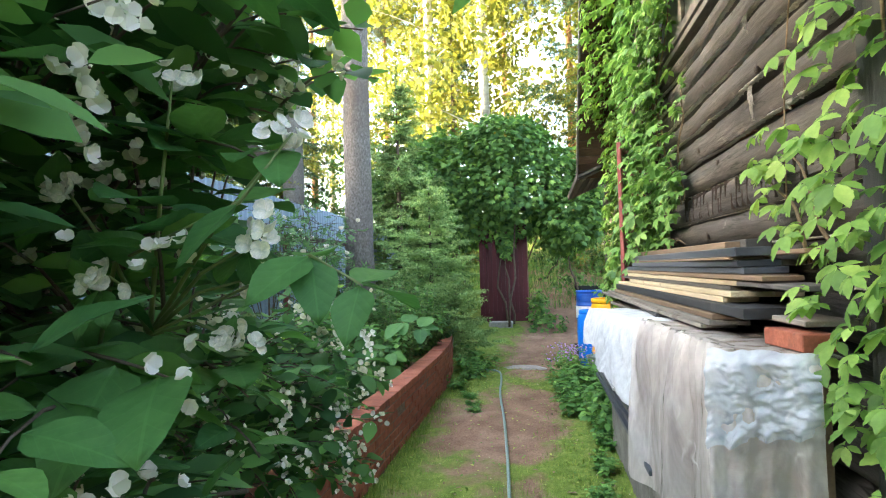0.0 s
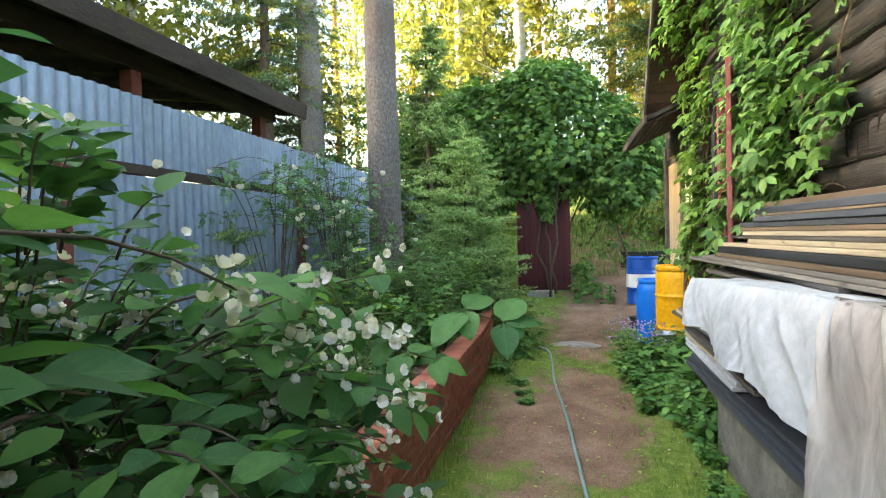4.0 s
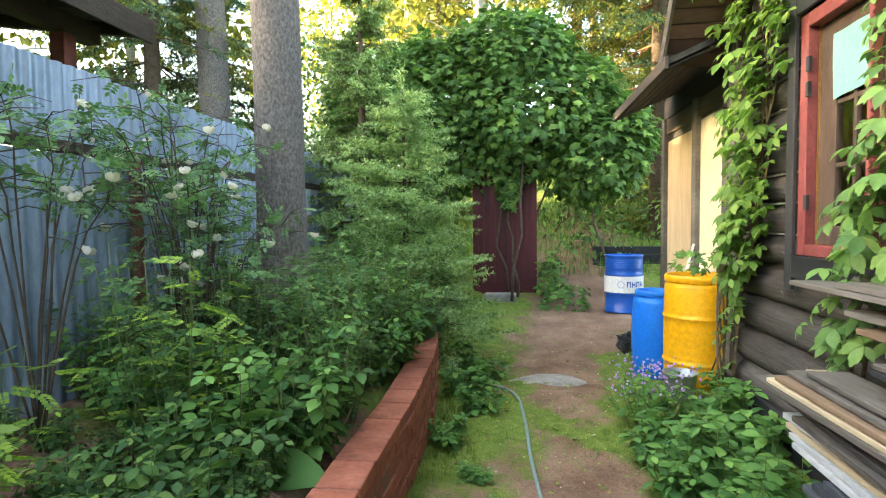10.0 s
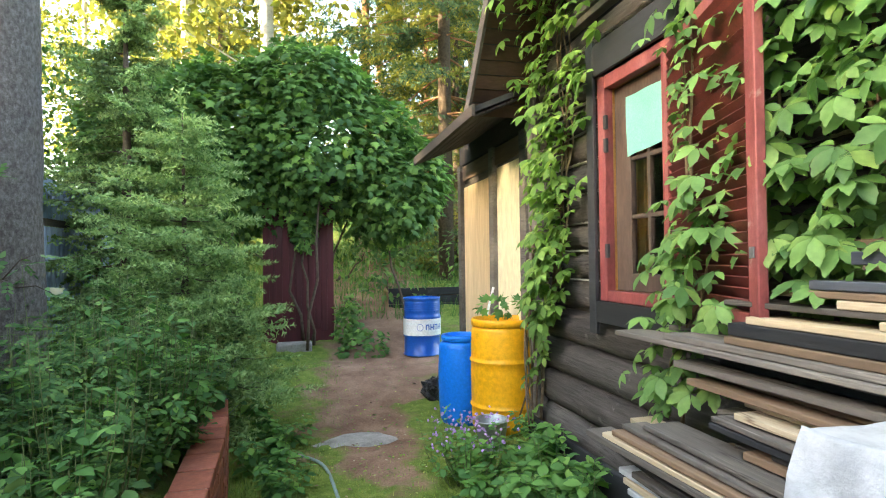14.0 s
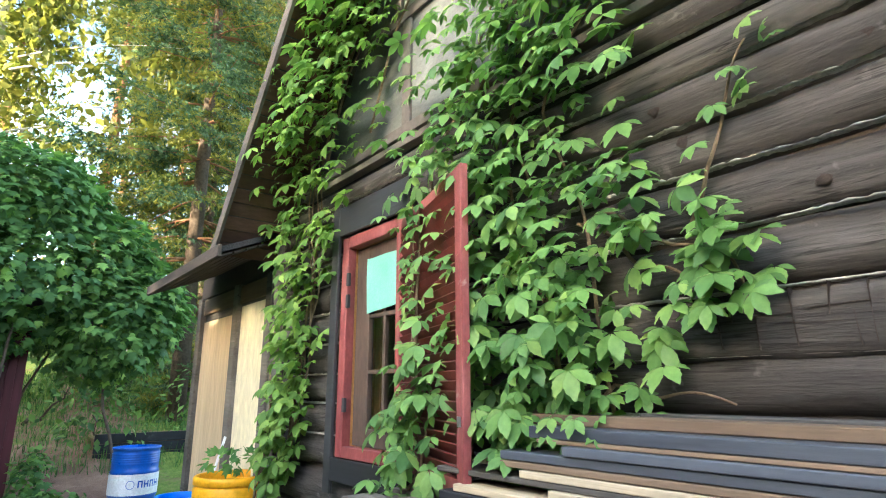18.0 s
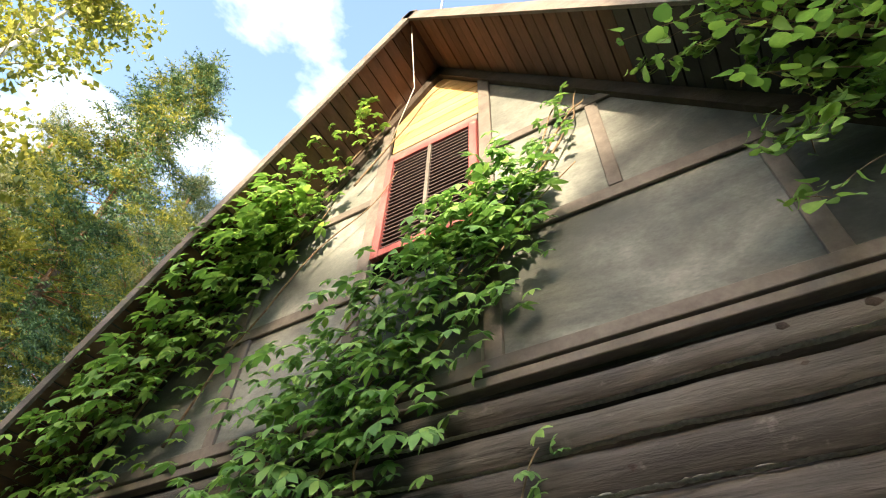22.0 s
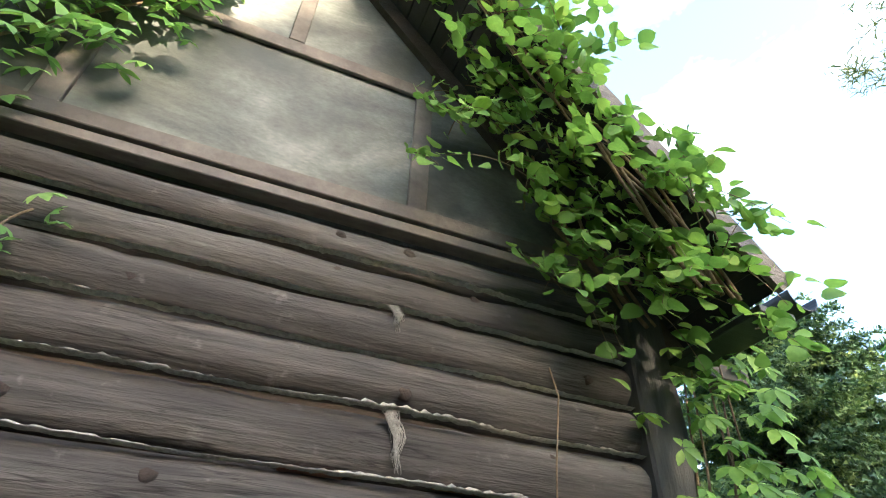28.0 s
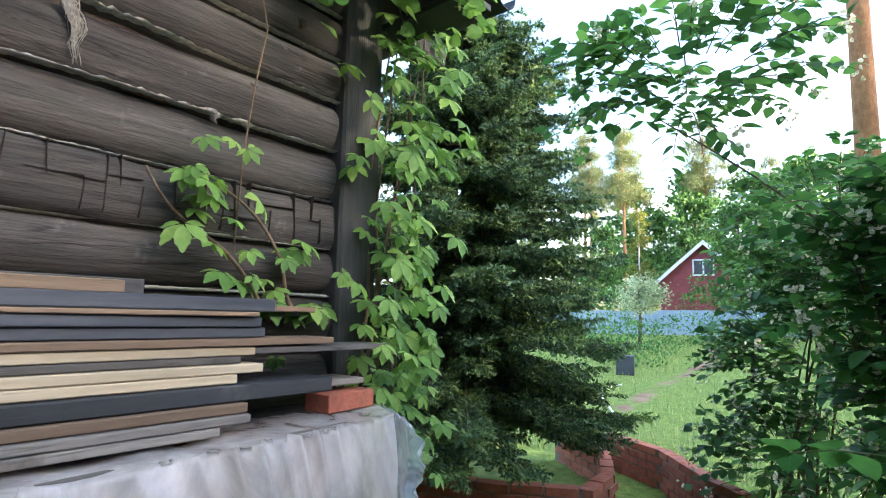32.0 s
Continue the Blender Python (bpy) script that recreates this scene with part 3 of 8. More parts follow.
L_ROWAN = leafy("rowan_leaf", (0.085, 0.19, 0.03), (0.20, 0.35, 0.045), 0.45, 0.6, (0.30, 0.46, 0.055))
L_ROSE = leafy("rose_leaf", (0.05, 0.135, 0.042), (0.12, 0.25, 0.075), 0.3, 0.5)
L_SPRUCE = leafy("spruce_needle", (0.022, 0.062, 0.022), (0.075, 0.145, 0.045), 0.2, 0.5)
# lighter than spruce_needle: the lit look is put into the colour
L_SPRUCELIT = leafy("lit_spruce_needle", (0.040, 0.095, 0.024), (0.135, 0.215, 0.055), 0.3, 0.6)
L_SPRUCETIP = leafy("fresh_spruce_needle", (0.09, 0.19, 0.05), (0.22, 0.36, 0.11), 0.3, 0.5)
L_BIRCH = leafy("birch_leaf", (0.085, 0.125, 0.018), (0.185, 0.21, 0.030), 0.45, 0.55)
L_PINE = leafy("pine_needle", (0.06, 0.095, 0.035), (0.15, 0.19, 0.06), 0.25, 0.5)
L_WOOD = leafy("undergrowth_leaf", (0.03, 0.085, 0.02), (0.10, 0.21, 0.04), 0.35, 0.5)
L_GRASS = leafy("grass_blade", (0.06, 0.135, 0.02), (0.15, 0.26, 0.035), 0.35, 0.5, (0.28, 0.33, 0.07))
L_MEADOW = leafy("meadow_blade", (0.11, 0.155, 0.050), (0.27, 0.315, 0.11), 0.35, 0.5, (0.36, 0.38, 0.14))
L_IRIS = leafy("silver_blade", (0.22, 0.29, 0.26), (0.42, 0.49, 0.45), 0.2, 0.5)
L_PURPLE = leafy("purple_petal", (0.30, 0.20, 0.42), (0.50, 0.38, 0.62), 0.3, 0.6)
L_WILLOW = leafy("willow_leaf", (0.16, 0.24, 0.12), (0.30, 0.39, 0.21), 0.35, 0.5)
M_BLUEP = plain("blue_plastic", (0.003, 0.17, 0.70), 0.42, 0.0, 0.3)
M_YELLOW = surface("yellow_plastic", [(0.3, (0.78, 0.36, 0.008)), (0.7, (0.88, 0.45, 0.014))], 3.0, rough=0.42, bump=0.015, stain=((0.60, 0.29, 0.02), 3.0, 0.72, 0.9), depth=0.003)
M_BLUEMETAL = plain("blue_enamel", (0.006, 0.085, 0.42), 0.35)
M_WHITE = plain("white_enamel", (0.72, 0.74, 0.76), 0.45)
M_ZINC = surface("galvanised_zinc", [(0.3, (0.22, 0.25, 0.27)), (0.7, (0.42, 0.46, 0.48))], 6.0, rough=0.45, bump=0.2, metal=0.7, depth=0.003)
M_RUBBER = plain("grey_green_hose", (0.19, 0.27, 0.26), 0.5)
M_BAG = surface("black_film", [(0.3, (0.008, 0.008, 0.01)), (0.7, (0.022, 0.022, 0.026))], 6.0, rough=0.3, bump=0.8, depth=0.03)
M_CLOTH = surface("white_fleece", [(0.3, (0.40, 0.43, 0.47)), (0.7, (0.52, 0.54, 0.57))], 2.5, rough=0.85, bump=0.5, fine=12.0, stain=((0.50, 0.52, 0.53), 3.0, 0.62, 0.8), depth=0.02)
M_STONE = surface("grey_stone", [(0.3, (0.20, 0.19, 0.175)), (0.7, (0.37, 0.35, 0.33))], 8.0, rough=0.9, bump=0.6)


def film_material(name, low, high, thin, thick, crease):
    """Creased, half-clear polythene: cloudy where it is doubled, crease highlights painted as white lines."""
    m = bpy.data.materials.new(name)
    m.use_nodes = True
    nt = m.node_tree
    bs = nt.nodes["Principled BSDF"]
    cloud_n = noise_of(nt, 4.0, (1, 1.2, 0.5), distort=1.0)
    edge = ramp(nt, noise_of(nt, crease, (1, 1, 0.8), detail=2.0, distort=0.6), [(0.475, (0, 0, 0)), (0.5, (1, 1, 1)), (0.525, (0, 0, 0))])
    patch = ramp(nt, noise_of(nt, 3.2, (1, 1, 0.6)), [(0.58, (0, 0, 0)), (0.72, (1, 1, 1))])
    edge = mixed(nt, 1.0, edge, patch, "MULTIPLY")
    nt.links.new(mixed(nt, edge, ramp(nt, cloud_n, [(0.3, low), (0.7, high)]), (0.82, 0.83, 0.85)), bs.inputs["Base Color"])
    bs.inputs["Roughness"].default_value = 0.22
    b = nt.nodes.new("ShaderNodeBump")
    b.inputs["Strength"].default_value, b.inputs["Distance"].default_value = 0.8, 0.02
    nt.links.new(mixed(nt, 0.4, noise_of(nt, 13.0, (1, 1, 0.3), detail=4.0), edge), b.inputs["Height"])
    nt.links.new(b.outputs[0], bs.inputs["Normal"])
    tr = nt.nodes.new("ShaderNodeBsdfTransparent")
    tl = nt.nodes.new("ShaderNodeBsdfTranslucent")
    tl.inputs["Color"].default_value = (*high, 1)
    body = nt.nodes.new("ShaderNodeMixShader")
    body.inputs[0].default_value = 0.25
    nt.links.new(bs.outputs[0], body.inputs[1]), nt.links.new(tl.outputs[0], body.inputs[2])
    mx = nt.nodes.new("ShaderNodeMixShader")
    nt.links.new(mixed(nt, 0.8, ramp(nt, noise_of(nt, 5.0, (1, 1, 0.45), distort=0.8), [(0.35, (thin,) * 3), (0.68, (thick,) * 3)]), edge, "SCREEN"), mx.inputs[0])
    nt.links.new(tr.outputs[0], mx.inputs[1]), nt.links.new(body.outputs[0], mx.inputs[2])
    nt.links.new(mx.outputs[0], nt.nodes["Material Output"].inputs["Surface"])
    return m


M_FILM = film_material("polythene_film", (0.66, 0.58, 0.55), (0.84, 0.80, 0.785), 0.38, 0.74, 3.5)
M_FILMBLUE = film_material("crumpled_polythene", (0.50, 0.57, 0.67), (0.72, 0.78, 0.87), 0.40, 0.66, 9.0)


def glass_material():
    m = bpy.data.materials.new("window_glass")
    m.use_nodes = True
    bs = m.node_tree.nodes["Principled BSDF"]
    bs.inputs["Base Color"].default_value = (1, 1, 1, 1)
    bs.inputs["Roughness"].default_value, bs.inputs["IOR"].default_value = 0.02, 1.45
    bs.inputs["Transmission Weight"].default_value = 1.0
    return m


M_GLASS = glass_material()


def ground_material():
    """Trodden reddish soil with moss and short grass spreading over it."""
    m = bpy.data.materials.new("soil_and_turf")
    m.use_nodes = True
    nt = m.node_tree
    bs = nt.nodes["Principled BSDF"]
    soil = ramp(nt, noise_of(nt, 2.6, shift=False), [(0.25, (0.14, 0.080, 0.052)), (0.5, (0.235, 0.142, 0.098)), (0.75, (0.33, 0.22, 0.16))])
    soil = mixed(nt, 1.0, soil, ramp(nt, noise_of(nt, 55.0, shift=False, detail=8.0), [(0.3, (0.7, 0.7, 0.7)), (0.7, (1.25, 1.25, 1.25))]), "MULTIPLY")
    turf = ramp(nt, noise_of(nt, 9.0, shift=False), [(0.25, (0.075, 0.125, 0.022)), (0.5, (0.14, 0.20, 0.036)), (0.75, (0.23, 0.27, 0.07))])
    turf = mixed(nt, 1.0, turf, ramp(nt, noise_of(nt, 120.0, shift=False), [(0.3, (0.6, 0.6, 0.6)), (0.7, (1.35, 1.35, 1.3))]), "MULTIPLY")
    at = nt.nodes.new("ShaderNodeAttribute")
    at.attribute_name = "turf"
    ad = nt.nodes.new("ShaderNodeMath")
    ad.operation = "ADD"
    nt.links.new(at.outputs["Fac"], ad.inputs[0])
    nt.links.new(noise_of(nt, 2.1, shift=False, detail=8.0), ad.inputs[1])
    nt.links.new(mixed(nt, ramp(nt, ad.outputs[0], [(0.46, (0, 0, 0)), (0.62, (1, 1, 1))]), soil, turf), bs.inputs["Base Color"])
    bs.inputs["Roughness"].default_value, bs.inputs["Specular IOR Level"].default_value = 0.95, 0.2
    b = nt.nodes.new("ShaderNodeBump")
    b.inputs["Strength"].default_value, b.inputs["Distance"].default_value = 0.7, 0.03
    nt.links.new(noise_of(nt, 38.0, shift=False, detail=8.0), b.inputs["Height"])
    nt.links.new(b.outputs[0], bs.inputs["Normal"])
    return m


M_GROUND = ground_material()

# ---- ground ----
def build_ground():
    def axis(lo, hi, fine):
        near = np.arange(lo, hi, fine)
        out_a = lo - np.geomspace(0.3, 900, 34)[::-1]
        out_b = hi + np.geomspace(0.3, 900, 34)
        return np.concatenate([out_a, near, out_b])

    xs, ys = axis(-5, 6, 0.10), axis(-15, 16, 0.12)
    gx, gy = np.meshgrid(xs, ys, indexing="ij")
    z = ground_z(gx, gy)
    z = z + 0.012 * RNG.standard_normal(z.shape) * (np.abs(gx) < 5) * (np.abs(gy - 6) < 10)
    n, k = len(xs), len(ys)
    i, j = np.meshgrid(np.arange(n - 1), np.arange(k - 1), indexing="ij")
    a = (i * k + j).ravel()
    me = mesh_of("ground", np.stack([gx, gy, z], -1), np.stack([a, a + k, a + k + 1, a + 1], 1), M_GROUND, True)
    track = np.exp(-((gx + 0.25 - 0.10 * (gy - 8)) / 0.75) ** 2) * (gy > 3.0) + np.exp(-((gx + 0.1) / 0.35) ** 2) * 0.25
    turf = 0.22 - 0.40 * track
    turf = turf + 0.26 * np.exp(-((gy - 4.0) / 0.8) ** 2) + 0.30 * np.exp(-((gy - 7.7) / 0.9) ** 2) + 0.24 * np.exp(-((gx - 0.5) ** 2 / 0.16))
    turf = np.where(gy < 1.5, 0.4, turf)
    turf = turf - 0.25 * ((gx < -1.45) & (gx > -5) & (gy > 1) & (gy < 9))
    turf = turf - 0.3 * np.exp(-(((gx - 0.55 - 0.12 * (gy - 12)) / 0.7) ** 2)) * (gy > 10.5) * (gy < 19)
    walk_x = np.interp(-gy, (3, 6.5, 8, 10.4, 14.5, 17.8, 22), (2.5, 3.25, 3.4, 3.5, 3.75, 4.5, 6.0))
    turf = turf - 0.42 * np.exp(-((gx - walk_x) / 0.32) ** 2) * (gy < -2.5) * (gy > -23)
    att = me.attributes.new("turf", "FLOAT", "POINT")
    att.data.foreach_set("value", turf.astype(np.float32).ravel())
    tagged(part("ground", me, None), "trodden reddish soil path with patches of moss and grass", "ground", kind="structure")


build_ground()

# ---- log house ----
HOUSE = thing("log_house", 1.1, 5.1, 0, "old dark log house with grey gable and creeper on its walls", "house")
HX, Y0, Y1 = 1.1, 1.98, 8.27
RIDGE_Y, RIDGE_Z, EAVE_Z = 5.06, 7.12, 3.02
SEAMS = [0.12, 0.42, 0.70, 0.97, 1.23, 1.46, 1.67, 1.87, 2.08, 2.30, 2.52, 2.72, 2.92, 3.10, 3.27]


def hpart(name, data, mat, label="", parent=None):
    """A part of the house, built in the world's own numbers."""
    ob = part(name, data, mat, parent or HOUSE, label)
    ob.matrix_parent_inverse = HOUSE.matrix_basis.inverted() if not parent else Matrix()
    return ob


def log_mesh(z0, z1, y0, y1, seed, squared=False):
    """A round log on its side, a little crooked, with a flattened and cracked face."""
    rng = np.random.default_rng(seed)
    n, sides = 46, 22
    ys = np.linspace(y0, y1, n)
    rz = (z1 - z0) / 2 * 1.06
    bend = np.cumsum(rng.standard_normal(n)) * 0.004
    bend -= np.linspace(bend[0], bend[-1], n)
    swell = 1 + 0.035 * np.sin(ys * rng.uniform(0.8, 1.6) + rng.uniform(0, 6)) + 0.012 * rng.standard_normal(n)
    ang = np.linspace(0, 2 * np.pi, sides, endpoint=False)
    v = np.zeros((n, sides, 3))
    c, s = np.cos(ang), np.sin(ang)
    if squared:
        c, s = np.sign(c) * np.abs(c) ** 0.45, np.sign(s) * np.abs(s) ** 0.6
    ripple = 1 + 0.02 * rng.standard_normal((1, sides)) + 0.008 * rng.standard_normal((n, sides))
    v[..., 0] = HX + 0.13 + 0.135 * c * ripple * swell[:, None]
    v[..., 1] = ys[:, None]
    v[..., 2] = (z0 + z1) / 2 + bend[:, None] + rz * s * ripple * swell[:, None]
    i = np.arange(n - 1)[:, None] * sides
    j = np.arange(sides)[None]
    k = (j + 1) % sides
    return mesh_of("log", v.reshape(-1, 3), [np.stack([i + j, i + sides + j, i + sides + k, i + k], -1).reshape(-1, 4), np.array([np.arange(sides)]), np.array([np.arange(sides)[::-1] + (n - 1) * sides])], M_LOG, True)


WIN = (6.47, 7.16, 1.36, 2.76)
for q, (za, zb) in enumerate(zip(SEAMS[:-1], SEAMS[1:])):
    spans = [(Y0 - 0.02, Y1)]
    if zb > WIN[2] + 0.02 and za < WIN[3] - 0.02:
        spans = [(Y0 - 0.02, WIN[0] - 0.05), (WIN[1] + 0.05, Y1)]
    for ya, yb in spans:
        hpart("log", log_mesh(za, zb, ya, yb, q * 3 + int(ya), squared=(q == 7)), None, "hewn square log with saw cuts" if q == 7 else "")


def tow_strip(z, y0, y1, seed):
    """A ragged ribbon of flax pressed in between two logs, thick and thin, with loose strands."""
    rng = np.random.default_rng(seed)
    n = int((y1 - y0) / 0.016)
    ys = np.linspace(y0, y1, n)
    env = np.array([0.5 + noise.noise(Vector((y * 1.7, seed * 1.3, 0.5))) for y in ys])
    env = np.clip(env + 0.15, 0.05, 1.2) * (1.15 if 2.4 < z < 2.6 else 0.85 if z > 2.2 else 0.45)
    ragged = np.repeat(rng.random(n // 3 + 1), 3)[:n]
    low = z - 0.005 - 0.006 * env * rng.random(n)
    high = z + 0.006 + 0.014 * env * rng.random(n)
    x = HX + 0.019 - 0.034 * env - 0.012 * env * (rng.random(n) + ragged)
    v = np.concatenate([np.stack([x + 0.03, ys, low], 1), np.stack([x, ys, 0.75 * low + 0.25 * high], 1), np.stack([x + 0.03, ys, high], 1)])
    i = np.arange(n - 1)
    return mesh_of("tow", v, np.concatenate([np.stack([i, i + n, i + n + 1, i + 1], 1), np.stack([i + n, i + 2 * n, i + 2 * n + 1, i + n + 1], 1)]), M_TOW)


for q, z in enumerate(SEAMS[5:-1]):
    for ya, yb in ([(Y0 + 0.1, WIN[0] - 0.1), (WIN[1] + 0.12, Y1 - 0.1)] if WIN[2] < z < WIN[3] else [(Y0 + 0.1, Y1 - 0.1)]):
        hpart("tow", tow_strip(z, ya, yb, q + int(ya)), None, "pale flax caulking between logs")
for y, z, ln in ((3.23, 2.905, 0.10), (3.21, 2.505, 0.19), (2.75, 2.30, 0.05), (2.62, 2.295, 0.035)):
    rng = np.random.default_rng(int(ln * 1000))
    runs = []
    for k in range(60):
        # a matted clump under the seam that twists down into a thin tail, with loose ends
        u = np.linspace(0, 1, 12)
        reach = rng.choice([0.35, 0.55, 0.8, 1.0], p=[0.3, 0.3, 0.25, 0.15])
        wide = 0.008 * rng.standard_normal() * (0.55 + 0.75 * np.sin(np.clip(u * reach * 1.5, 0, 1) * 3.1) + 0.5 * (u < 0.1)) + 0.003 * rng.standard_normal() * u ** 3
        py = y - 0.16 * ln * np.sin(u * reach * 2.0) + wide + 0.006 * np.sin(u * reach * 11) + 0.003 * np.sin(u * 9 + k) + 0.002 * rng.standard_normal(12)
        px = HX - 0.008 - 0.012 * np.sin(u * 2.8) - 0.008 * rng.random() + 0.002 * rng.standard_normal(12)
        runs.append((np.stack([px, py, z + 0.008 - ln * 1.05 * u * reach], 1), 0.0019 * (1.2 - u), 4))
    hpart("tow_tuft", tubes("tow_tuft", runs, M_TOW), None, "hanging tuft of flax caulking")


def knots():
    rng = np.random.default_rng(5)
    for q in range(6, 14):
        for y in rng.uniform(Y0 + 0.4, 5.8, 3):
            z = (SEAMS[q] + SEAMS[q + 1]) / 2 + rng.uniform(-0.03, 0.04)
            pts = [(HX + 0.02, y, z), (HX - 0.001, y, z), (HX - 0.002, y, z)]
            v, f, t = tube_data(pts, [0.026, 0.021, 0.007], 9, 0.22)
            hpart("knot", mesh_of("knot", v, [f, t], M_KNOT, True), None)


knots()
# hewn saw cuts on the squared log
for k, y in enumerate(np.arange(2.25, 4.7, 0.075)):
    y += 0.03 * math.sin(k * 5.1)
    a, b = ((1.885, 1.985), (1.975, 2.075), (1.89, 2.07))[(k * 7) % 3]
    hpart("saw_cut", box(-0.015, 0.02, -0.0008 - 0.0006 * (k % 2), 0.0008, a - 1.98, b - 1.98, m=pose(HX, y, 1.98, 4 * math.sin(k * 2.3), 0, 0)), M_KNOT)
    if k % 3 != 1:
        hpart("saw_cut", box(-0.015, 0.02, 0, 0.06 + 0.05 * (k % 4), -0.0008, 0.0008, m=pose(HX, y, 1.975 + 0.035 * math.sin(k * 3.7), 2.5 * math.sin(k * 1.9), 0, 0)), M_KNOT)
for y, z, ln in ((3.33, 2.295, 0.20), (2.86, 2.305, 0.17)):
    hpart("split_wood", box(HX + 0.026, HX + 0.06, y, y + ln, z - 0.002, z + 0.009, 0.003), M_SPLIT, "raw orange split in a log")

# corner posts, core behind the logs, side walls
hpart("corner_post", box(HX - 0.04, HX + 0.22, Y0 - 0.03, Y0 + 0.19, 0.0, 3.28, 0.012), M_BLACKWOOD, "dark squared corner post")
hpart("corner_post", box(HX - 0.03, HX + 0.16, Y1 + 0.005, Y1 + 0.16, 0.0, 3.2, 0.012), M_GREYPLANK, "grey squared corner post")


for q in ((HX + 0.1, HX + 0.3, Y0, WIN[0] - 0.03, 0, 3.3), (HX + 0.1, HX + 0.3, WIN[1] + 0.03, Y1, 0, 3.3), (HX + 0.1, HX + 0.3, WIN[0] - 0.028, WIN[1] + 0.028, 0, WIN[2] - 0.03), (HX + 0.1, HX + 0.3, WIN[0] - 0.028, WIN[1] + 0.028, WIN[3] + 0.03, 3.3),
          (HX + 0.31, HX + 7.5, Y0, Y0 + 0.2, 0, 3.3), (HX + 0.31, HX + 7.5, Y1 - 0.2, Y1, 0, 3.3), (HX + 7.3, HX + 7.5, Y0 + 0.21, Y1 - 0.21, 0, 3.3)):
    hpart("wall", box(*q), M_DARKWOOD, "dark wall behind the logs")
hpart("house_floor", box(HX + 0.31, HX + 7.3, Y0 + 0.21, Y1 - 0.21, 0.3, 0.4), M_DARKWOOD)
hpart("house_ceiling", box(HX + 0.31, HX + 7.3, Y0 + 0.21, Y1 - 0.21, 3.2, 3.3), M_DARKWOOD)
hpart("foundation", box(HX - 0.05, HX + 0.3, Y0 - 0.1, Y1 + 0.1, -0.3, 0.13, 0.02), M_CONCRETE)
hpart("skirting_board", box(HX - 0.10, HX - 0.06, 5.9, Y1 + 0.05, 0.06, 0.30, 0.006), M_BLACK, "black skirting board at the foot of the wall")

# gable: boards, battens, window
GX = HX + 0.03
SLOPE = (RIDGE_Z - EAVE_Z) / (RIDGE_Y - 1.70)


def gable_top(y):
    return RIDGE_Z - 0.16 - SLOPE * abs(y - RIDGE_Y)


def gable_panel(y0, y1, z0, z1, seed):
    """A board cut to the roof's slope, a little buckled."""
    ny, nz = 14, 10
    ys = np.linspace(y0, y1, ny)
    v = []
    for side in (0, 1):
        for y in ys:
            top = min(z1, gable_top(y))
            for z in np.linspace(min(z0, top - 0.005), top, nz):
                b = 0.008 * noise.noise(Vector((y * 1.3 + seed, z * 1.7, seed * 3.1)))
                v.append((GX + 0.014 * side + b, y, z))
    i, j = np.meshgrid(np.arange(ny - 1), np.arange(nz - 1), indexing="ij")
    a = (i * nz + j).ravel()
    front = np.stack([a, a + 1, a + nz + 1, a + nz], 1)
    back = np.stack([a, a + nz, a + nz + 1, a + 1], 1) + ny * nz
    return mesh_of("gable_board", np.array(v), [front, back], M_GABLE, True)


PANELS = [(1.98, 3.16, 3.40, 4.26), (3.16, 4.70, 3.40, 4.26), (4.70, 5.50, 3.40, 4.26), (5.50, 6.52, 3.40, 4.26), (6.52, 8.2, 3.40, 4.26),
          (2.60, 3.86, 4.26, 5.26), (3.86, 4.68, 4.26, 5.26), (5.50, 6.62, 4.26, 5.24), (6.62, 7.6, 4.26, 5.24),
          (3.4, 4.62, 5.26, 6.6), (5.52, 6.6, 5.24, 6.6)]
for q, (a, b, c, d) in enumerate(PANELS):
    hpart("gable_board", gable_panel(a, b, c, d, q), None, "grey fibre board with dark stains")
for q in range(9):
    z = 5.86 + q * 0.118
    half = min(0.44, (gable_top(RIDGE_Y) - z - 0.118) / SLOPE)
    if half > 0.04:
        hpart("gable_plank", box(GX - 0.004, GX + 0.016, RIDGE_Y - half, RIDGE_Y + half, z, z + 0.113, 0.003), M_HONEY, "honey-coloured horizontal plank")
hpart("sill_board", box(HX - 0.015, HX + 0.06, Y0 - 0.1, Y1 + 0.1, 3.285, 3.335, 0.004), M_BATTEN)
hpart("sill_board", box(HX - 0.03, HX + 0.05, Y0 - 0.1, Y1 + 0.1, 3.345, 3.42, 0.004), M_BATTEN, "weathered board at the foot of the gable")


def batten(y0, y1, z0, z1, proud=0.0):
    hpart("batten", box(GX - 0.026 - proud, GX - 0.002, y0, y1, z0, z1, 0.004), M_BATTEN, "weathered grey batten")


batten(2.7, 4.66, 4.235, 4.325), batten(5.53, 7.3, 4.235, 4.325), batten(3.55, 4.60, 5.21, 5.29), batten(5.56, 6.5, 5.20, 5.28)
batten(3.12, 3.21, 3.43, 4.23), batten(3.82, 3.90, 4.33, 5.20), batten(6.47, 6.56, 3.43, 4.23), batten(6.58, 6.66, 4.33, 5.19)
batten(4.57, 4.67, 3.43, gable_top(4.6) + 0.01, 0.006), batten(5.51, 5.61, 3.43, gable_top(5.58) + 0.01, 0.006), batten(4.68, 5.50, 5.72, 5.80)

# attic window with red louvres
attic = hpart("attic_window", box(GX - 0.05, GX + 0.0, 4.68, 4.745, 4.52, 5.70, 0.004), M_RED, "louvred attic window with a red frame")


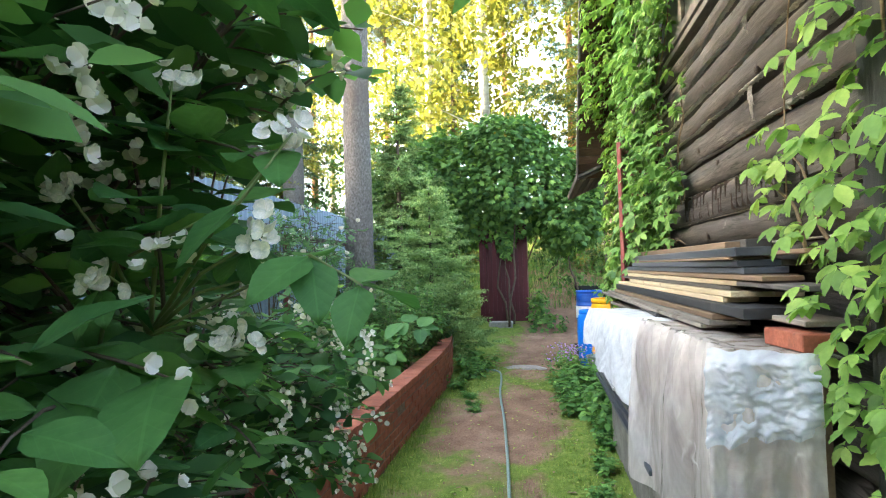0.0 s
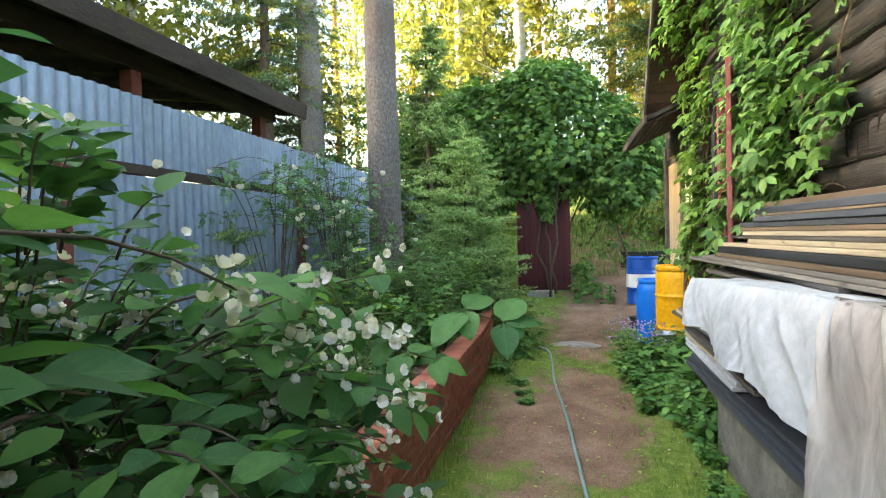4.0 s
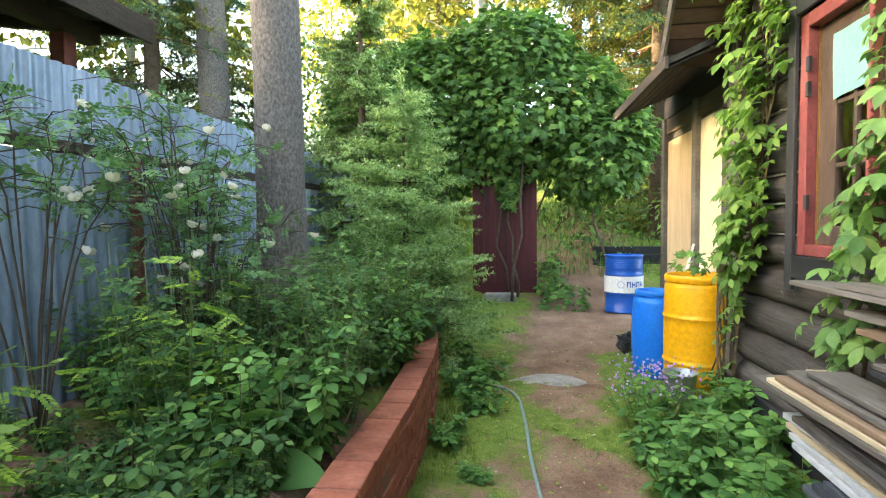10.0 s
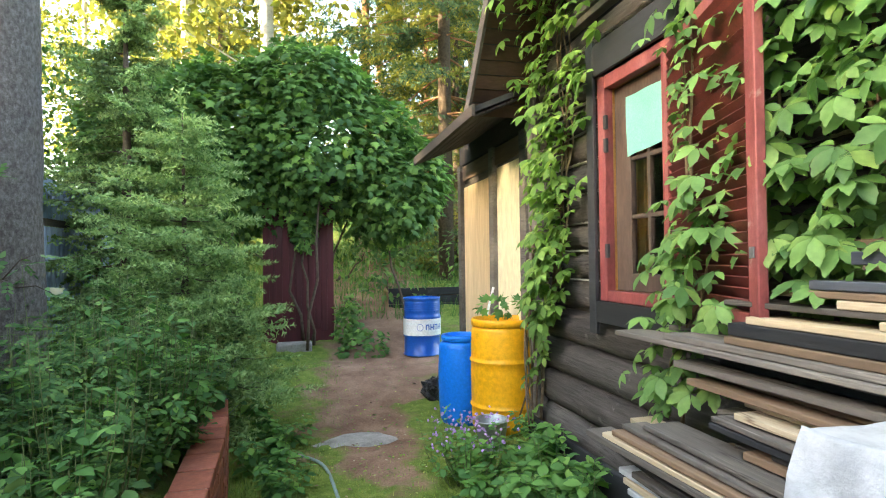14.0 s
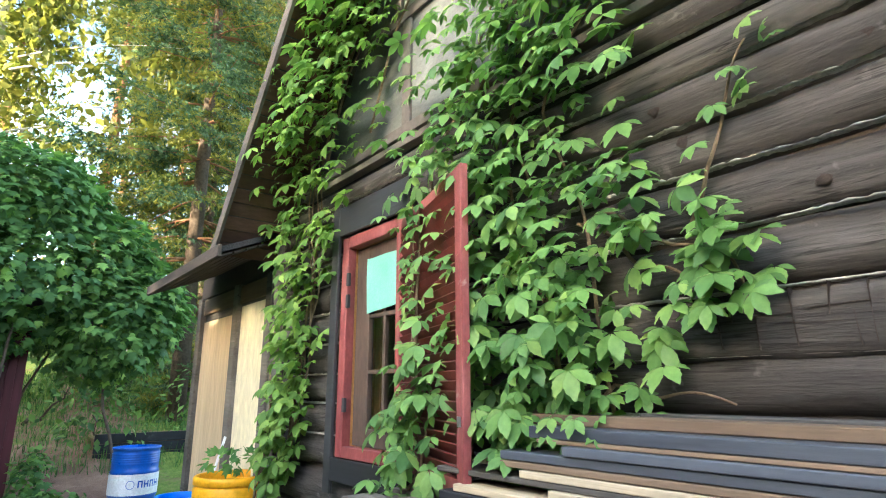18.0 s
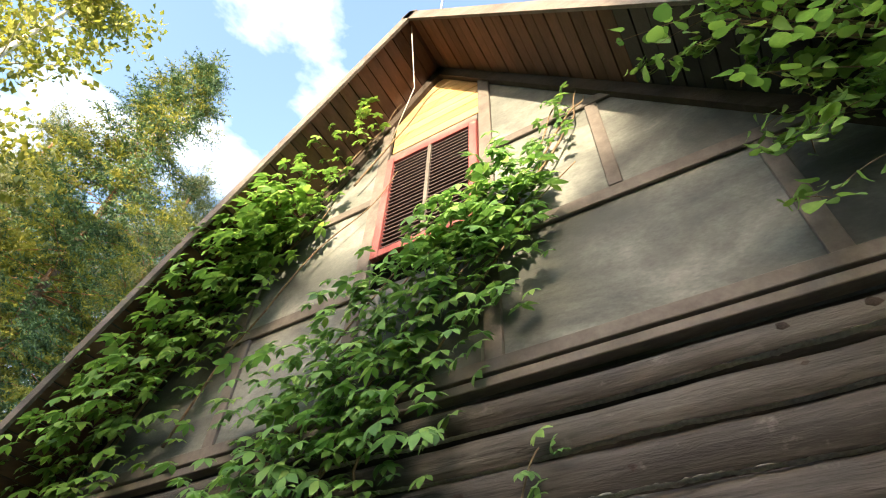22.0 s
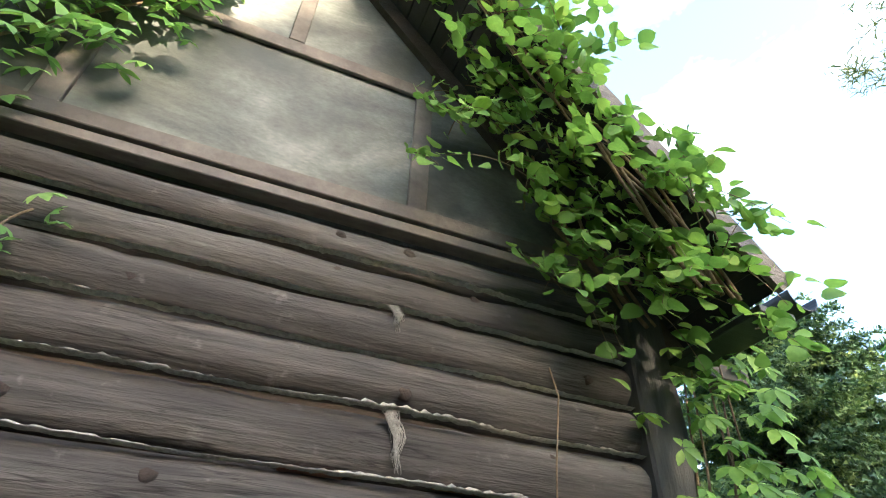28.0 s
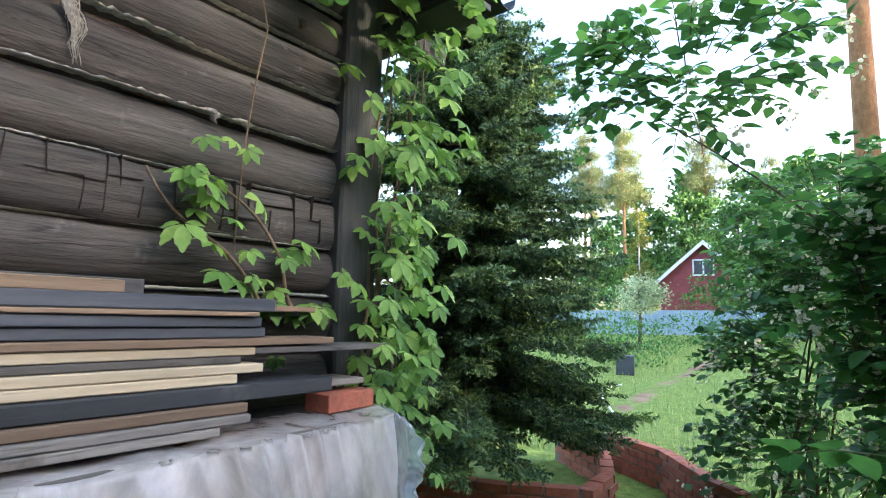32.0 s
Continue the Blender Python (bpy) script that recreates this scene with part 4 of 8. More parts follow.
def attic_frame():
    bm = box(GX - 0.05, GX - 0.003, 5.435, 5.497, 4.52, 5.70, 0.004)
    box(GX - 0.05, GX - 0.003, 4.747, 5.433, 5.635, 5.70, 0.004, bm)
    box(GX - 0.05, GX - 0.003, 4.747, 5.433, 4.52, 4.585, 0.004, bm)
    return bm


hpart("frame", attic_frame(), M_RED, parent=attic)
hpart("mullion", box(GX - 0.052, GX - 0.02, 5.075, 5.105, 4.587, 5.633, 0.003), M_BATTEN, parent=attic)
# added black sheet: shade between the slats is put into its colour
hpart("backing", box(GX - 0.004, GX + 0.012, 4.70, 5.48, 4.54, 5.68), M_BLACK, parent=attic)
slat = box(-0.015, 0.015, -0.335, 0.335, -0.004, 0.004).copy()
slat_me = bpy.data.meshes.new("slat")
slat.to_mesh(slat_me)
slat_me.materials.append(M_SLATDARK)
for k in range(24):
    part("slat", slat_me, None, attic, "", pose(GX - 0.024, 5.09, 4.61 + k * 0.0432, 0, -10, 0))

# roof with boarded overhang
OVER = 0.55


def slab(y0, z0, y1, z1, x0, x1, thick, drop=0.0):
    """A plank or sheet that runs along the slope from (y0, z0) to (y1, z1)."""
    bm = bmesh.new()
    d = Vector((0, y1 - y0, z1 - z0)).normalized()
    nrm = Vector((0, -d.z, d.y)) if d.y > 0 else Vector((0, d.z, -d.y))
    lo, hi = -nrm * (drop + thick), -nrm * drop
    vs = [bm.verts.new(Vector((x, y, z)) + o) for x in (x0, x1) for y, z in ((y0, z0), (y1, z1)) for o in (lo, hi)]
    for f in ((0, 1, 3, 2), (4, 6, 7, 5), (0, 4, 5, 1), (2, 3, 7, 6), (0, 2, 6, 4), (1, 5, 7, 3)):
        bm.faces.new([vs[i] for i in f])
    bmesh.ops.recalc_face_normals(bm, faces=bm.faces)
    return bm


for end_y in (1.77, 8.52):
    end_z = RIDGE_Z - SLOPE * abs(end_y - RIDGE_Y)
    hpart("roof", slab(RIDGE_Y, RIDGE_Z, end_y, end_z, HX - OVER, HX + 8, 0.05), M_ROOF, "dark felted roof slope")
    hpart("fascia", slab(RIDGE_Y, RIDGE_Z - 0.01, end_y, end_z - 0.01, HX - OVER - 0.028, HX - OVER - 0.003, 0.11, 0.0), M_FASCIA, "weathered verge board")
    count = 44
    for k in range(count):
        u0, u1 = (k + 0.06) / count, (k + 0.97) / count
        q0 = (RIDGE_Y + (end_y - RIDGE_Y) * u0, RIDGE_Z + (end_z - RIDGE_Z) * u0)
        q1 = (RIDGE_Y + (end_y - RIDGE_Y) * u1, RIDGE_Z + (end_z - RIDGE_Z) * u1)
        # lower half of the near slope takes the black board material, the rest brown
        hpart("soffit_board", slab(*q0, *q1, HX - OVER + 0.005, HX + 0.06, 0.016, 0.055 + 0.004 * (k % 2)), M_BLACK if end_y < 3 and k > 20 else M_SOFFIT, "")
    hpart("gable_rafter", slab(RIDGE_Y, RIDGE_Z, end_y, end_z, GX - 0.05, GX - 0.004, 0.10, 0.078), M_DARKWOOD)
hpart("eaves_box", box(HX - OVER + 0.01, HX + 0.1, 1.79, 1.97, 2.93, 2.96, 0.003), M_BLACK, "dark boxed eaves corner")


def gutter():
    """A half-round trough."""
    a = np.linspace(math.pi, 2 * math.pi, 13)
    ring = np.concatenate([np.stack([np.cos(a), np.sin(a)], 1) * 0.085, np.stack([np.cos(a[::-1]), np.sin(a[::-1])], 1) * 0.079])
    n = len(ring)
    v = np.concatenate([np.column_stack([np.full(n, x), 1.55 + ring[:, 0], 3.17 + ring[:, 1]]) for x in (0.64, HX + 6)])
    i = np.arange(n)
    j = (i + 1) % n
    return mesh_of("gutter", v, [np.stack([i, j, j + n, i + n], 1), np.stack([i[:12], i[1:13], n - 2 - i[:12], n - 1 - i[:12]], 1)], M_BLACK)


hpart("gutter", gutter(), None, "dark half-round rain gutter")
hpart("rafter_end", box(HX - 0.05, HX + 0.06, 1.50, 1.97, 2.92, 3.01, 0.01), M_GREYPLANK)
# antenna on the ridge
hpart("antenna_mast", tubes("antenna_mast", [([(0.64, 4.794, RIDGE_Z - 0.35), (0.64, 4.768, 8.159)], 0.012, 8), ([(0.64, 4.694, 7.589), (0.64, 4.894, 7.549)], 0.008, 6), ([(0.64, 4.599, 7.204), (0.64, 4.599, 7.324)], 0.009, 6)], M_ZINC), None, "thin grey antenna mast")
hpart("antenna_blade", box(0.632, 0.648, 4.738, 4.780, 7.639, 8.159, 0.003), M_ZINC, "pale antenna blade")
hpart("cable", tubes("cable", [([(HX - 0.5, RIDGE_Y + 0.02, RIDGE_Z - 0.1), (HX - 0.2, RIDGE_Y + 0.12, RIDGE_Z - 0.75), (HX - 0.03, RIDGE_Y + 0.42, RIDGE_Z - 1.1)], 0.004, 6)], M_WHITE), None)

# ---- window with open louvred shutter ----
wy0, wy1, wz0, wz1 = WIN
window = hpart("window", box(HX - 0.045, HX + 0.02, wy1 - 0.05, wy1 + 0.035, wz0 - 0.02, wz1 + 0.04, 0.005), M_RED, "red-framed window with brown sashes and a mint cloth")


def casing():
    bm = box(HX - 0.045, HX + 0.02, wy0 - 0.035, wy0 + 0.05, wz0 - 0.02, wz1 + 0.04, 0.005)
    box(HX - 0.045, HX + 0.02, wy0 + 0.052, wy1 - 0.052, wz1 - 0.045, wz1 + 0.04, 0.005, bm)
    box(HX - 0.045, HX + 0.02, wy0 + 0.052, wy1 - 0.052, wz0 - 0.02, wz0 + 0.05, 0.005, bm)
    return bm


hpart("casing", casing(), M_RED, parent=window)
hpart("trim", box(HX - 0.075, HX - 0.048, wy1 + 0.04, wy1 + 0.13, wz0 - 0.24, wz1 + 0.30, 0.004), M_BLACK, "black board beside the window", parent=window)
hpart("trim", box(HX - 0.075, HX - 0.048, wy0 - 0.12, wy1 + 0.038, wz0 - 0.16, wz0 - 0.022, 0.004), M_BLACK, "black board under the window", parent=window)
hpart("trim", box(HX - 0.075, HX - 0.048, wy0 - 0.12, wy1 + 0.038, wz1 + 0.05, wz1 + 0.26, 0.004), M_BLACK, "black board over the window", parent=window)


def sash():
    x0, x1 = HX + 0.03, HX + 0.075
    a, b, c, d = wy0 + 0.052, wy1 - 0.052, wz0 + 0.052, wz1 - 0.047
    bm = box(x0, x1, a, a + 0.06, c, d, 0.004)
    box(x0, x1, b - 0.17, b, c, d, 0.004, bm)
    box(x0, x1, a + 0.06, b - 0.17, d - 0.13, d, 0.004, bm)
    box(x0, x1, a + 0.06, b - 0.17, c, c + 0.11, 0.004, bm)
    m = (a + b) / 2 - 0.055
    box(x0 + 0.004, x1 - 0.004, m - 0.014, m + 0.014, c + 0.11, d - 0.13, 0.003, bm)
    for z in (c + 0.46, c + 0.82):
        box(x0 + 0.005, x1 - 0.005, a + 0.06, b - 0.17, z - 0.013, z + 0.013, 0.003, bm)
    return bm


hpart("sash", sash(), M_SASH, "brown wooden sash with glazing bars", parent=window)


def inner_sash():
    x0, x1 = HX + 0.17, HX + 0.21
    bm = box(x0, x1, wy0 + 0.05, wy0 + 0.12, wz0 + 0.05, wz1 - 0.05, 0.004)
    box(x0, x1, wy1 - 0.16, wy1 - 0.09, wz0 + 0.05, wz1 - 0.05, 0.004, bm)
    box(x0, x1, wy0 + 0.12, wy1 - 0.16, wz0 + 0.05, wz0 + 0.13, 0.004, bm)
    box(x0, x1, wy0 + 0.12, wy1 - 0.16, wz1 - 0.12, wz1 - 0.05, 0.004, bm)
    return bm


hpart("inner_sash", inner_sash(), M_INNER, "varnished inner sash", parent=window)


def reveal():
    bm = box(HX + 0.021, HX + 0.31, wy0 - 0.03, wy0 + 0.045, wz0, wz1)
    box(HX + 0.021, HX + 0.31, wy1 - 0.045, wy1 + 0.03, wz0, wz1, bm=bm)
    box(HX + 0.021, HX + 0.31, wy0 - 0.03, wy1 + 0.03, wz0 - 0.03, wz0 + 0.045, bm=bm)
    box(HX + 0.021, HX + 0.31, wy0 - 0.03, wy1 + 0.03, wz1 - 0.042, wz1 + 0.03, bm=bm)
    return bm


hpart("reveal", reveal(), M_INNER, parent=window)
pane = hpart("pane", box(HX + 0.050, HX + 0.054, wy0 + 0.10, wy1 - 0.21, wz0 + 0.15, wz1 - 0.17), M_GLASS, "window glass", parent=window)
pane.visible_shadow = False


def curtain():
    ny, nz = 12, 12
    v = []
    for i in range(ny):
        for j in range(nz):
            y = wy0 + 0.06 + (wy1 - wy0 - 0.26) * i / (ny - 1)
            z = wz1 - 0.14 - (0.34 + 0.035 * i / ny) * j / (nz - 1)
            v.append((HX + 0.022 + 0.004 * math.sin(i * 0.9 + j * 0.35), y, z))
    i, j = np.meshgrid(np.arange(ny - 1), np.arange(nz - 1), indexing="ij")
    a = (i * nz + j).ravel()
    return mesh_of("cloth", np.array(v), np.stack([a, a + 1, a + nz + 1, a + nz], 1), M_CURTAIN, True)


hpart("cloth", curtain(), None, "mint green cloth pinned over the upper panes", parent=window)
for z in (1.62, 2.30, 2.45):
    hpart("hinge", box(HX - 0.052, HX - 0.03, wy1 - 0.075, wy1 - 0.045, z, z + 0.09, 0.003), M_BLACK, parent=window)


def build_shutter():
    """A red louvred leaf, hinged at the near side of the window and standing open."""
    hinge = Vector((HX - 0.06, wy0 - 0.02, wz0 - 0.0))
    far = Vector((0.72, 5.50, 0))
    d = Vector((far.x - hinge.x, far.y - hinge.y, 0))
    w, h = 0.70, wz1 - wz0 - 0.02
    ang = math.degrees(math.atan2(d.y, d.x))
    w = d.length
    base = pose(hinge.x, hinge.y, hinge.z, 0, 0, ang)
    sh = part("shutter", box(0, 0.055, -0.018, 0.018, 0, h, 0.004), M_RED, HOUSE, "open red louvred shutter")
    sh.matrix_parent_inverse = HOUSE.matrix_basis.inverted()
    sh.matrix_basis = base
    part("stile", box(w - 0.075, w, -0.018, 0.018, -0.02, h, 0.004), M_RED, sh)
    part("rail", box(0.056, w - 0.076, -0.016, 0.016, 0, 0.06, 0.004), M_RED, sh)
    part("rail", box(0.056, w - 0.076, -0.016, 0.016, h - 0.06, h, 0.004), M_RED, sh)
    part("latch", box(w - 0.055, w - 0.02, -0.024, -0.019, 0.26, 0.30, 0.001), M_ZINC, sh, "small steel latch plate")
    bm = box(0.057, w - 0.077, -0.0035, 0.0035, -0.028, 0.028)
    me = bpy.data.meshes.new("slat")
    bm.to_mesh(me)
    bm.free()
    me.materials.append(M_REDSLAT)
    n = 30
    for k in range(n):
        part("slat", me, None, sh, "", pose(0, 0, 0.085 + (h - 0.17) * k / (n - 1), 38 + (8 if k % 7 == 3 else 0), 0, 0))


build_shutter()

# ---- porch beyond the far corner ----
PORCH = thing("porch", 1.24, 9.7, 0, "boarded porch with plywood and cream panels under a low roof", "porch")


def ppart(name, data, mat, label=""):
    ob = part(name, data, mat, PORCH, label)
    ob.matrix_parent_inverse = PORCH.matrix_basis.inverted()
    return ob


PX, PY0, PY1 = 1.26, 8.44, 11.18
for y in (8.45, 8.86, 9.78, 11.08):
    ppart("post", box(PX - 0.06, PX + 0.05, y - 0.05, y + 0.09, gz(1.3, y) - 0.05, 2.86, 0.006), M_GREYPLANK, "grey upright")
ppart("panel", box(PX - 0.012, PX + 0.0, 8.96, 9.72, 0.22, 2.62, 0.002), M_CREAM, "cream painted board panel")
ppart("panel", box(PX - 0.012, PX + 0.0, 9.88, 11.02, 0.22, 2.56, 0.002), M_PLY, "bare plywood panel")
for z0 in np.arange(0.2, 2.8, 0.14):
    ppart("board", box(PX + 0.003, PX + 0.02, 8.46, 11.06, z0, z0 + 0.135, 0.002), M_GREYPLANK)
ppart("lintel", box(PX - 0.03, PX - 0.013, 8.92, 11.02, 2.65, 2.84, 0.004), M_BROWNPLANK, "brown board above the panels")
ppart("wall", box(PX + 0.021, PX + 0.15, 8.44, 11.2, 0.0, 3.1), M_DARKWOOD)
ppart("frieze", box(PX - 0.02, PX + 0.02, 8.44, 11.2, 2.865, 3.12, 0.004), M_SOFFIT_DARK)
ppart("wall", box(PX + 0.151, PX + 3.5, 11.05, 11.2, 0.0, 2.9), M_DARKWOOD)


def porch_roof():
    bm = bmesh.new()
    z0, z1 = 2.84, 4.4
    vs = [bm.verts.new(c) for c in ((0.55, 8.28, z0), (0.55, 10.75, z0), (4.2, 10.75, z1), (4.2, 8.28, z1), (0.55, 8.28, z0 + 0.05), (0.55, 10.75, z0 + 0.05), (4.2, 10.75, z1 + 0.05), (4.2, 8.28, z1 + 0.05))]
    for f in ((3, 2, 1, 0), (4, 5, 6, 7), (0, 1, 5, 4), (1, 2, 6, 5), (2, 3, 7, 6), (3, 0, 4, 7)):
        bm.faces.new([vs[i] for i in f])
    return bm


ppart("roof", porch_roof(), M_ROOF, "sloping dark felt roof")
ppart("fascia", box(0.515, 0.547, 8.26, 10.77, 2.80, 2.90, 0.004), M_SOFFIT_DARK, "weathered eaves board")
for k in range(7):
    x = 0.56 + k * 0.10
    z = 2.84 + (x - 0.55) * 0.427 - 0.03
    ppart("soffit_board", box(-0.046, 0.046, 8.30, 10.73, -0.008, 0.008, 0.002, m=pose(x + 0.04, 0, z + 0.02, 0, -23, 0)), M_SOFFIT_DARK)

# ---- corrugated fence and the shed roof behind it ----
def corrugated(y0, y1, z0, z1, pitch=0.11, depth=0.018):
    """A sheet of ribbed metal standing in the plane x = 0, with trapezoid ribs."""
    ys, xs = [], []
    y, q = y0, 0
    while y < y1 - 1e-6:
        for dy, x in ((0, 0), (0.42, 0), (0.5, 1), (0.92, 1)):
            if y + dy * pitch <= y1:
                ys.append(y + dy * pitch), xs.append(x * depth)
        y += pitch
    ys.append(y1), xs.append(0)
    n = len(ys)
    zs = np.linspace(z0, z1, 4)
    v = np.zeros((2, n, 4, 3))
    v[0, ..., 0], v[1, ..., 0] = np.array(xs)[:, None], np.array(xs)[:, None] - 0.002
    v[..., 1], v[..., 2] = np.array(ys)[None, :, None], zs[None, None]
    i, j = np.meshgrid(np.arange(n - 1), np.arange(3), indexing="ij")
    a = (i * 4 + j).ravel()
    return mesh_of("sheet", v.reshape(-1, 3), [np.stack([a, a + 4, a + 5, a + 1], 1), np.stack([a, a + 1, a + 5, a + 4], 1) + n * 4], M_FENCE)


FX = -3.62
FENCE = thing("fence", FX, 7, 0.35, "pale blue corrugated metal fence with a dark gap", "fence")


def fpart(name, data, mat, label="", under=None):
    ob = part(name, data, mat, under or FENCE, label)
    if not under:
        ob.matrix_parent_inverse = FENCE.matrix_basis.inverted()
    return ob


for k in range(12):
    y = 0.6 + k * 1.1
    top = 2.72 - 0.012 * y
    fpart("sheet", corrugated(y, y + 1.12, 0.30, 2.04), None).matrix_basis = pose(FX + 0.004 * (k % 2), 0, 0)
    fpart("sheet", corrugated(y + 0.05, y + 1.17, 2.09, top), None).matrix_basis = pose(FX - 0.054 + 0.004 * (k % 2), 0, 0)
for y in (1.6, 4.1, 7.35, 9.9, 12.4):
    fpart("post", box(FX + 0.024, FX + 0.09, y - 0.035, y + 0.035, 0.1, 2.12, 0.004), M_RUST, "rusty red steel post")
fpart("rail", box(FX - 0.03, FX + 0.018, 0.6, 13.8, 2.05, 2.13, 0.004), M_DARKWOOD, "dark rail behind the gap")
fpart("rail", box(FX + 0.022, FX + 0.05, 0.6, 13.8, 0.27, 0.33, 0.004), M_RUST, "rusty bottom rail")

SHED = thing("lean_to_shed", -4.8, 4, 0, "dark lean-to roof on red posts behind the fence", "shed")


def spart(name, data, mat, label=""):
    ob = part(name, data, mat, SHED, label)
    ob.matrix_parent_inverse = SHED.matrix_basis.inverted()
    return ob


for y in (1.2, 3.2, 5.2, 7.2):
    spart("post", box(-4.05, -3.93, y - 0.06, y + 0.06, 0.2, 2.98, 0.006), M_RUST, "red painted post")
spart("beam", box(-4.06, -3.92, -1.5, 7.5, 2.985, 3.13, 0.008), M_DARKWOOD)
spart("roof", box(-2.2, 0.42, -1.6, 7.7, 0.0, 0.05, 0.004, m=pose(-4.05, 0, 3.22, 0, 7, 0)), M_ROOF, "dark ragged felt roof")
for k in range(16):
    y = -1.4 + k * 0.6
    spart("rafter", box(-2.1, 0.36, y, y + 0.06, -0.10, -0.004, 0.004, m=pose(-4.05, 0, 3.22, 0, 7, 0)), M_DARKWOOD)
spart("fascia", box(0.425, 0.455, -1.6, 7.7, -0.13, 0.05, 0.004, m=pose(-4.05, 0, 3.22, 0, 7, 0)), M_DARKWOOD)
spart("wall", box(-6.2, -6.1, -1.6, 7.7, 0.0, 3.2), M_DARKWOOD)

# ---- outhouse under the creeper ----
OUT = thing("outhouse", -0.9, 13.6, gz(-0.9, 13.6), "narrow maroon board outhouse overgrown by creeper", "outhouse")


def opart(name, data, mat, label=""):
    ob = part(name, data, mat, OUT, label)
    ob.matrix_parent_inverse = OUT.matrix_basis.inverted()
    return ob


OZ = 0.42
for k in range(11):
    x = -1.50 + k * 0.105
    opart("board", box(x, x + 0.101, 13.58 - 0.006 * (k % 2), 13.60, OZ + 0.02 * ((k * 7) % 3), 2.72, 0.003), M_MAROON, "")
opart("door_edge", box(-1.335, -1.315, 13.555, 13.572, OZ + 0.05, 2.5, 0.002), M_MAROON)
opart("wall", box(-1.5, -0.35, 13.605, 15.0, OZ - 0.2, 2.72), M_MAROON)
opart("roof", box(-2.3, -0.2, 13.25, 15.2, 0, 0.06, 0.004, m=pose(0, 0, 2.95, 0, 8, 0)), M_ROOF)
def lump(rx, ry, h, seed):
    """A low stone with an uneven rounded outline."""
    bm = bmesh.new()
    bmesh.ops.create_icosphere(bm, subdivisions=3, radius=1)
    for q in bm.verts:
        k = 1 + 0.22 * noise.noise(q.co * 1.6 + Vector((seed, 0, 0))) + 0.08 * noise.noise(q.co * 5)
        q.co = Vector((q.co.x * rx * k, q.co.y * ry * k, max(-0.3, min(0.75, q.co.z)) * h * k * 1.3))
    return bm


tagged(part("doorstep_stone", box(-1.28, -0.72, 13.18, 13.46, gz(-1, 13.3) - 0.06, gz(-1, 13.3) + 0.10, 0.02), M_STONE), "pale flat stone step before the maroon door", "stone")
tagged(part("flat_stone", lump(0.36, 0.24, 0.035, 8), M_STONE, None, "", pose(-0.38, 9.15, gz(-0.38, 9.15) - 0.008, 0, 0, 10)), "flat grey slab sunk in the grass", "stone")

# ---- dark raised bed behind the drum ----
BED = thing("raised_bed", 1.0, 15.5, gz(1.0, 15.5), "raised bed edged with black boards", "raised bed")
for k in range(4):
    z = 0.36 + k * 0.165
    b = part("board", box(0.85, 3.6, 15.3, 15.34, z, z + 0.155, 0.006), M_BLACK, BED)
    b.matrix_parent_inverse = BED.matrix_basis.inverted()
b = part("soil", box(0.88, 3.6, 15.36, 17.2, 0.3, 0.95, 0.03), M_GROUND, BED)
b.matrix_parent_inverse = BED.matrix_basis.inverted()

# ---- barrels ----
def steel_drum(x, y, r=0.29, h=0.92):
    z = gz(x, y)
    t = thing("steel_drum", x, y, z, "blue steel drum with a white band", "barrel", turn=0)
    prof = [(0.0, 0.012), (r * 0.96, 0.012), (r, 0.0), (r + 0.012, 0.004), (r + 0.012, 0.02), (r, 0.028), (r, 0.27 * h)]
    for c in (0.34, 0.66):
        prof += [(r, c * h - 0.025), (r + 0.014, c * h), (r, c * h + 0.025)]
    for q in range(5):
        c = 0.78 + q * 0.032
        prof += [(r, c * h - 0.012), (r + 0.006, c * h), (r, c * h + 0.012)]
    prof += [(r, h - 0.03), (r + 0.012, h - 0.02), (r + 0.012, h), (r, h), (r * 0.97, h - 0.02), (0, h - 0.02)]
    v, f = lathe(prof, 40)
    part("body", mesh_of("body", v, f, M_BLUEMETAL, True), None, t)
    v, f = lathe([(r + 0.0155, 0.355 * h), (r + 0.0158, 0.64 * h)], 40)
    part("band", mesh_of("band", v, f, M_WHITE, True), None, t, "white band with blue marks")
    # round mark and four heavy letters, drawn as plain shapes
    def on_drum(name, u0, u1, z0, z1):
        a = np.linspace(u0, u1, 5)
        rr = r + 0.018
        v = np.array([(rr * math.cos(q), rr * math.sin(q), zz) for q in a for zz in (z0, z1)])
        f = np.array([(2 * i, 2 * i + 2, 2 * i + 3, 2 * i + 1) for i in range(4)])
        part(name, mesh_of(name, v, f, M_BLUEMETAL, True), None, t)
    base = -1.62
    for k, w in enumerate((0.20, 0.20, 0.20, 0.22)):
        a = base + 0.03 + k * 0.255
        on_drum("mark", a, a + 0.055, 0.455 * h, 0.55 * h)
        on_drum("mark", a + w - 0.055, a + w, 0.455 * h, 0.55 * h)
        on_drum("mark", a + 0.055, a + w - 0.055, (0.53, 0.49, 0.53, 0.49)[k] * h, (0.55, 0.51, 0.55, 0.51)[k] * h)
    ring = [(base - 0.26 + 0.16 * math.cos(q), 0.5 * h + 0.052 * math.sin(q)) for q in np.linspace(0, 2 * np.pi, 25)]
    part("mark", tubes("mark", [([((r + 0.017) * math.cos(a), (r + 0.017) * math.sin(a), zz) for a, zz in ring], 0.004, 5)], M_BLUEMETAL), None, t)
    return t


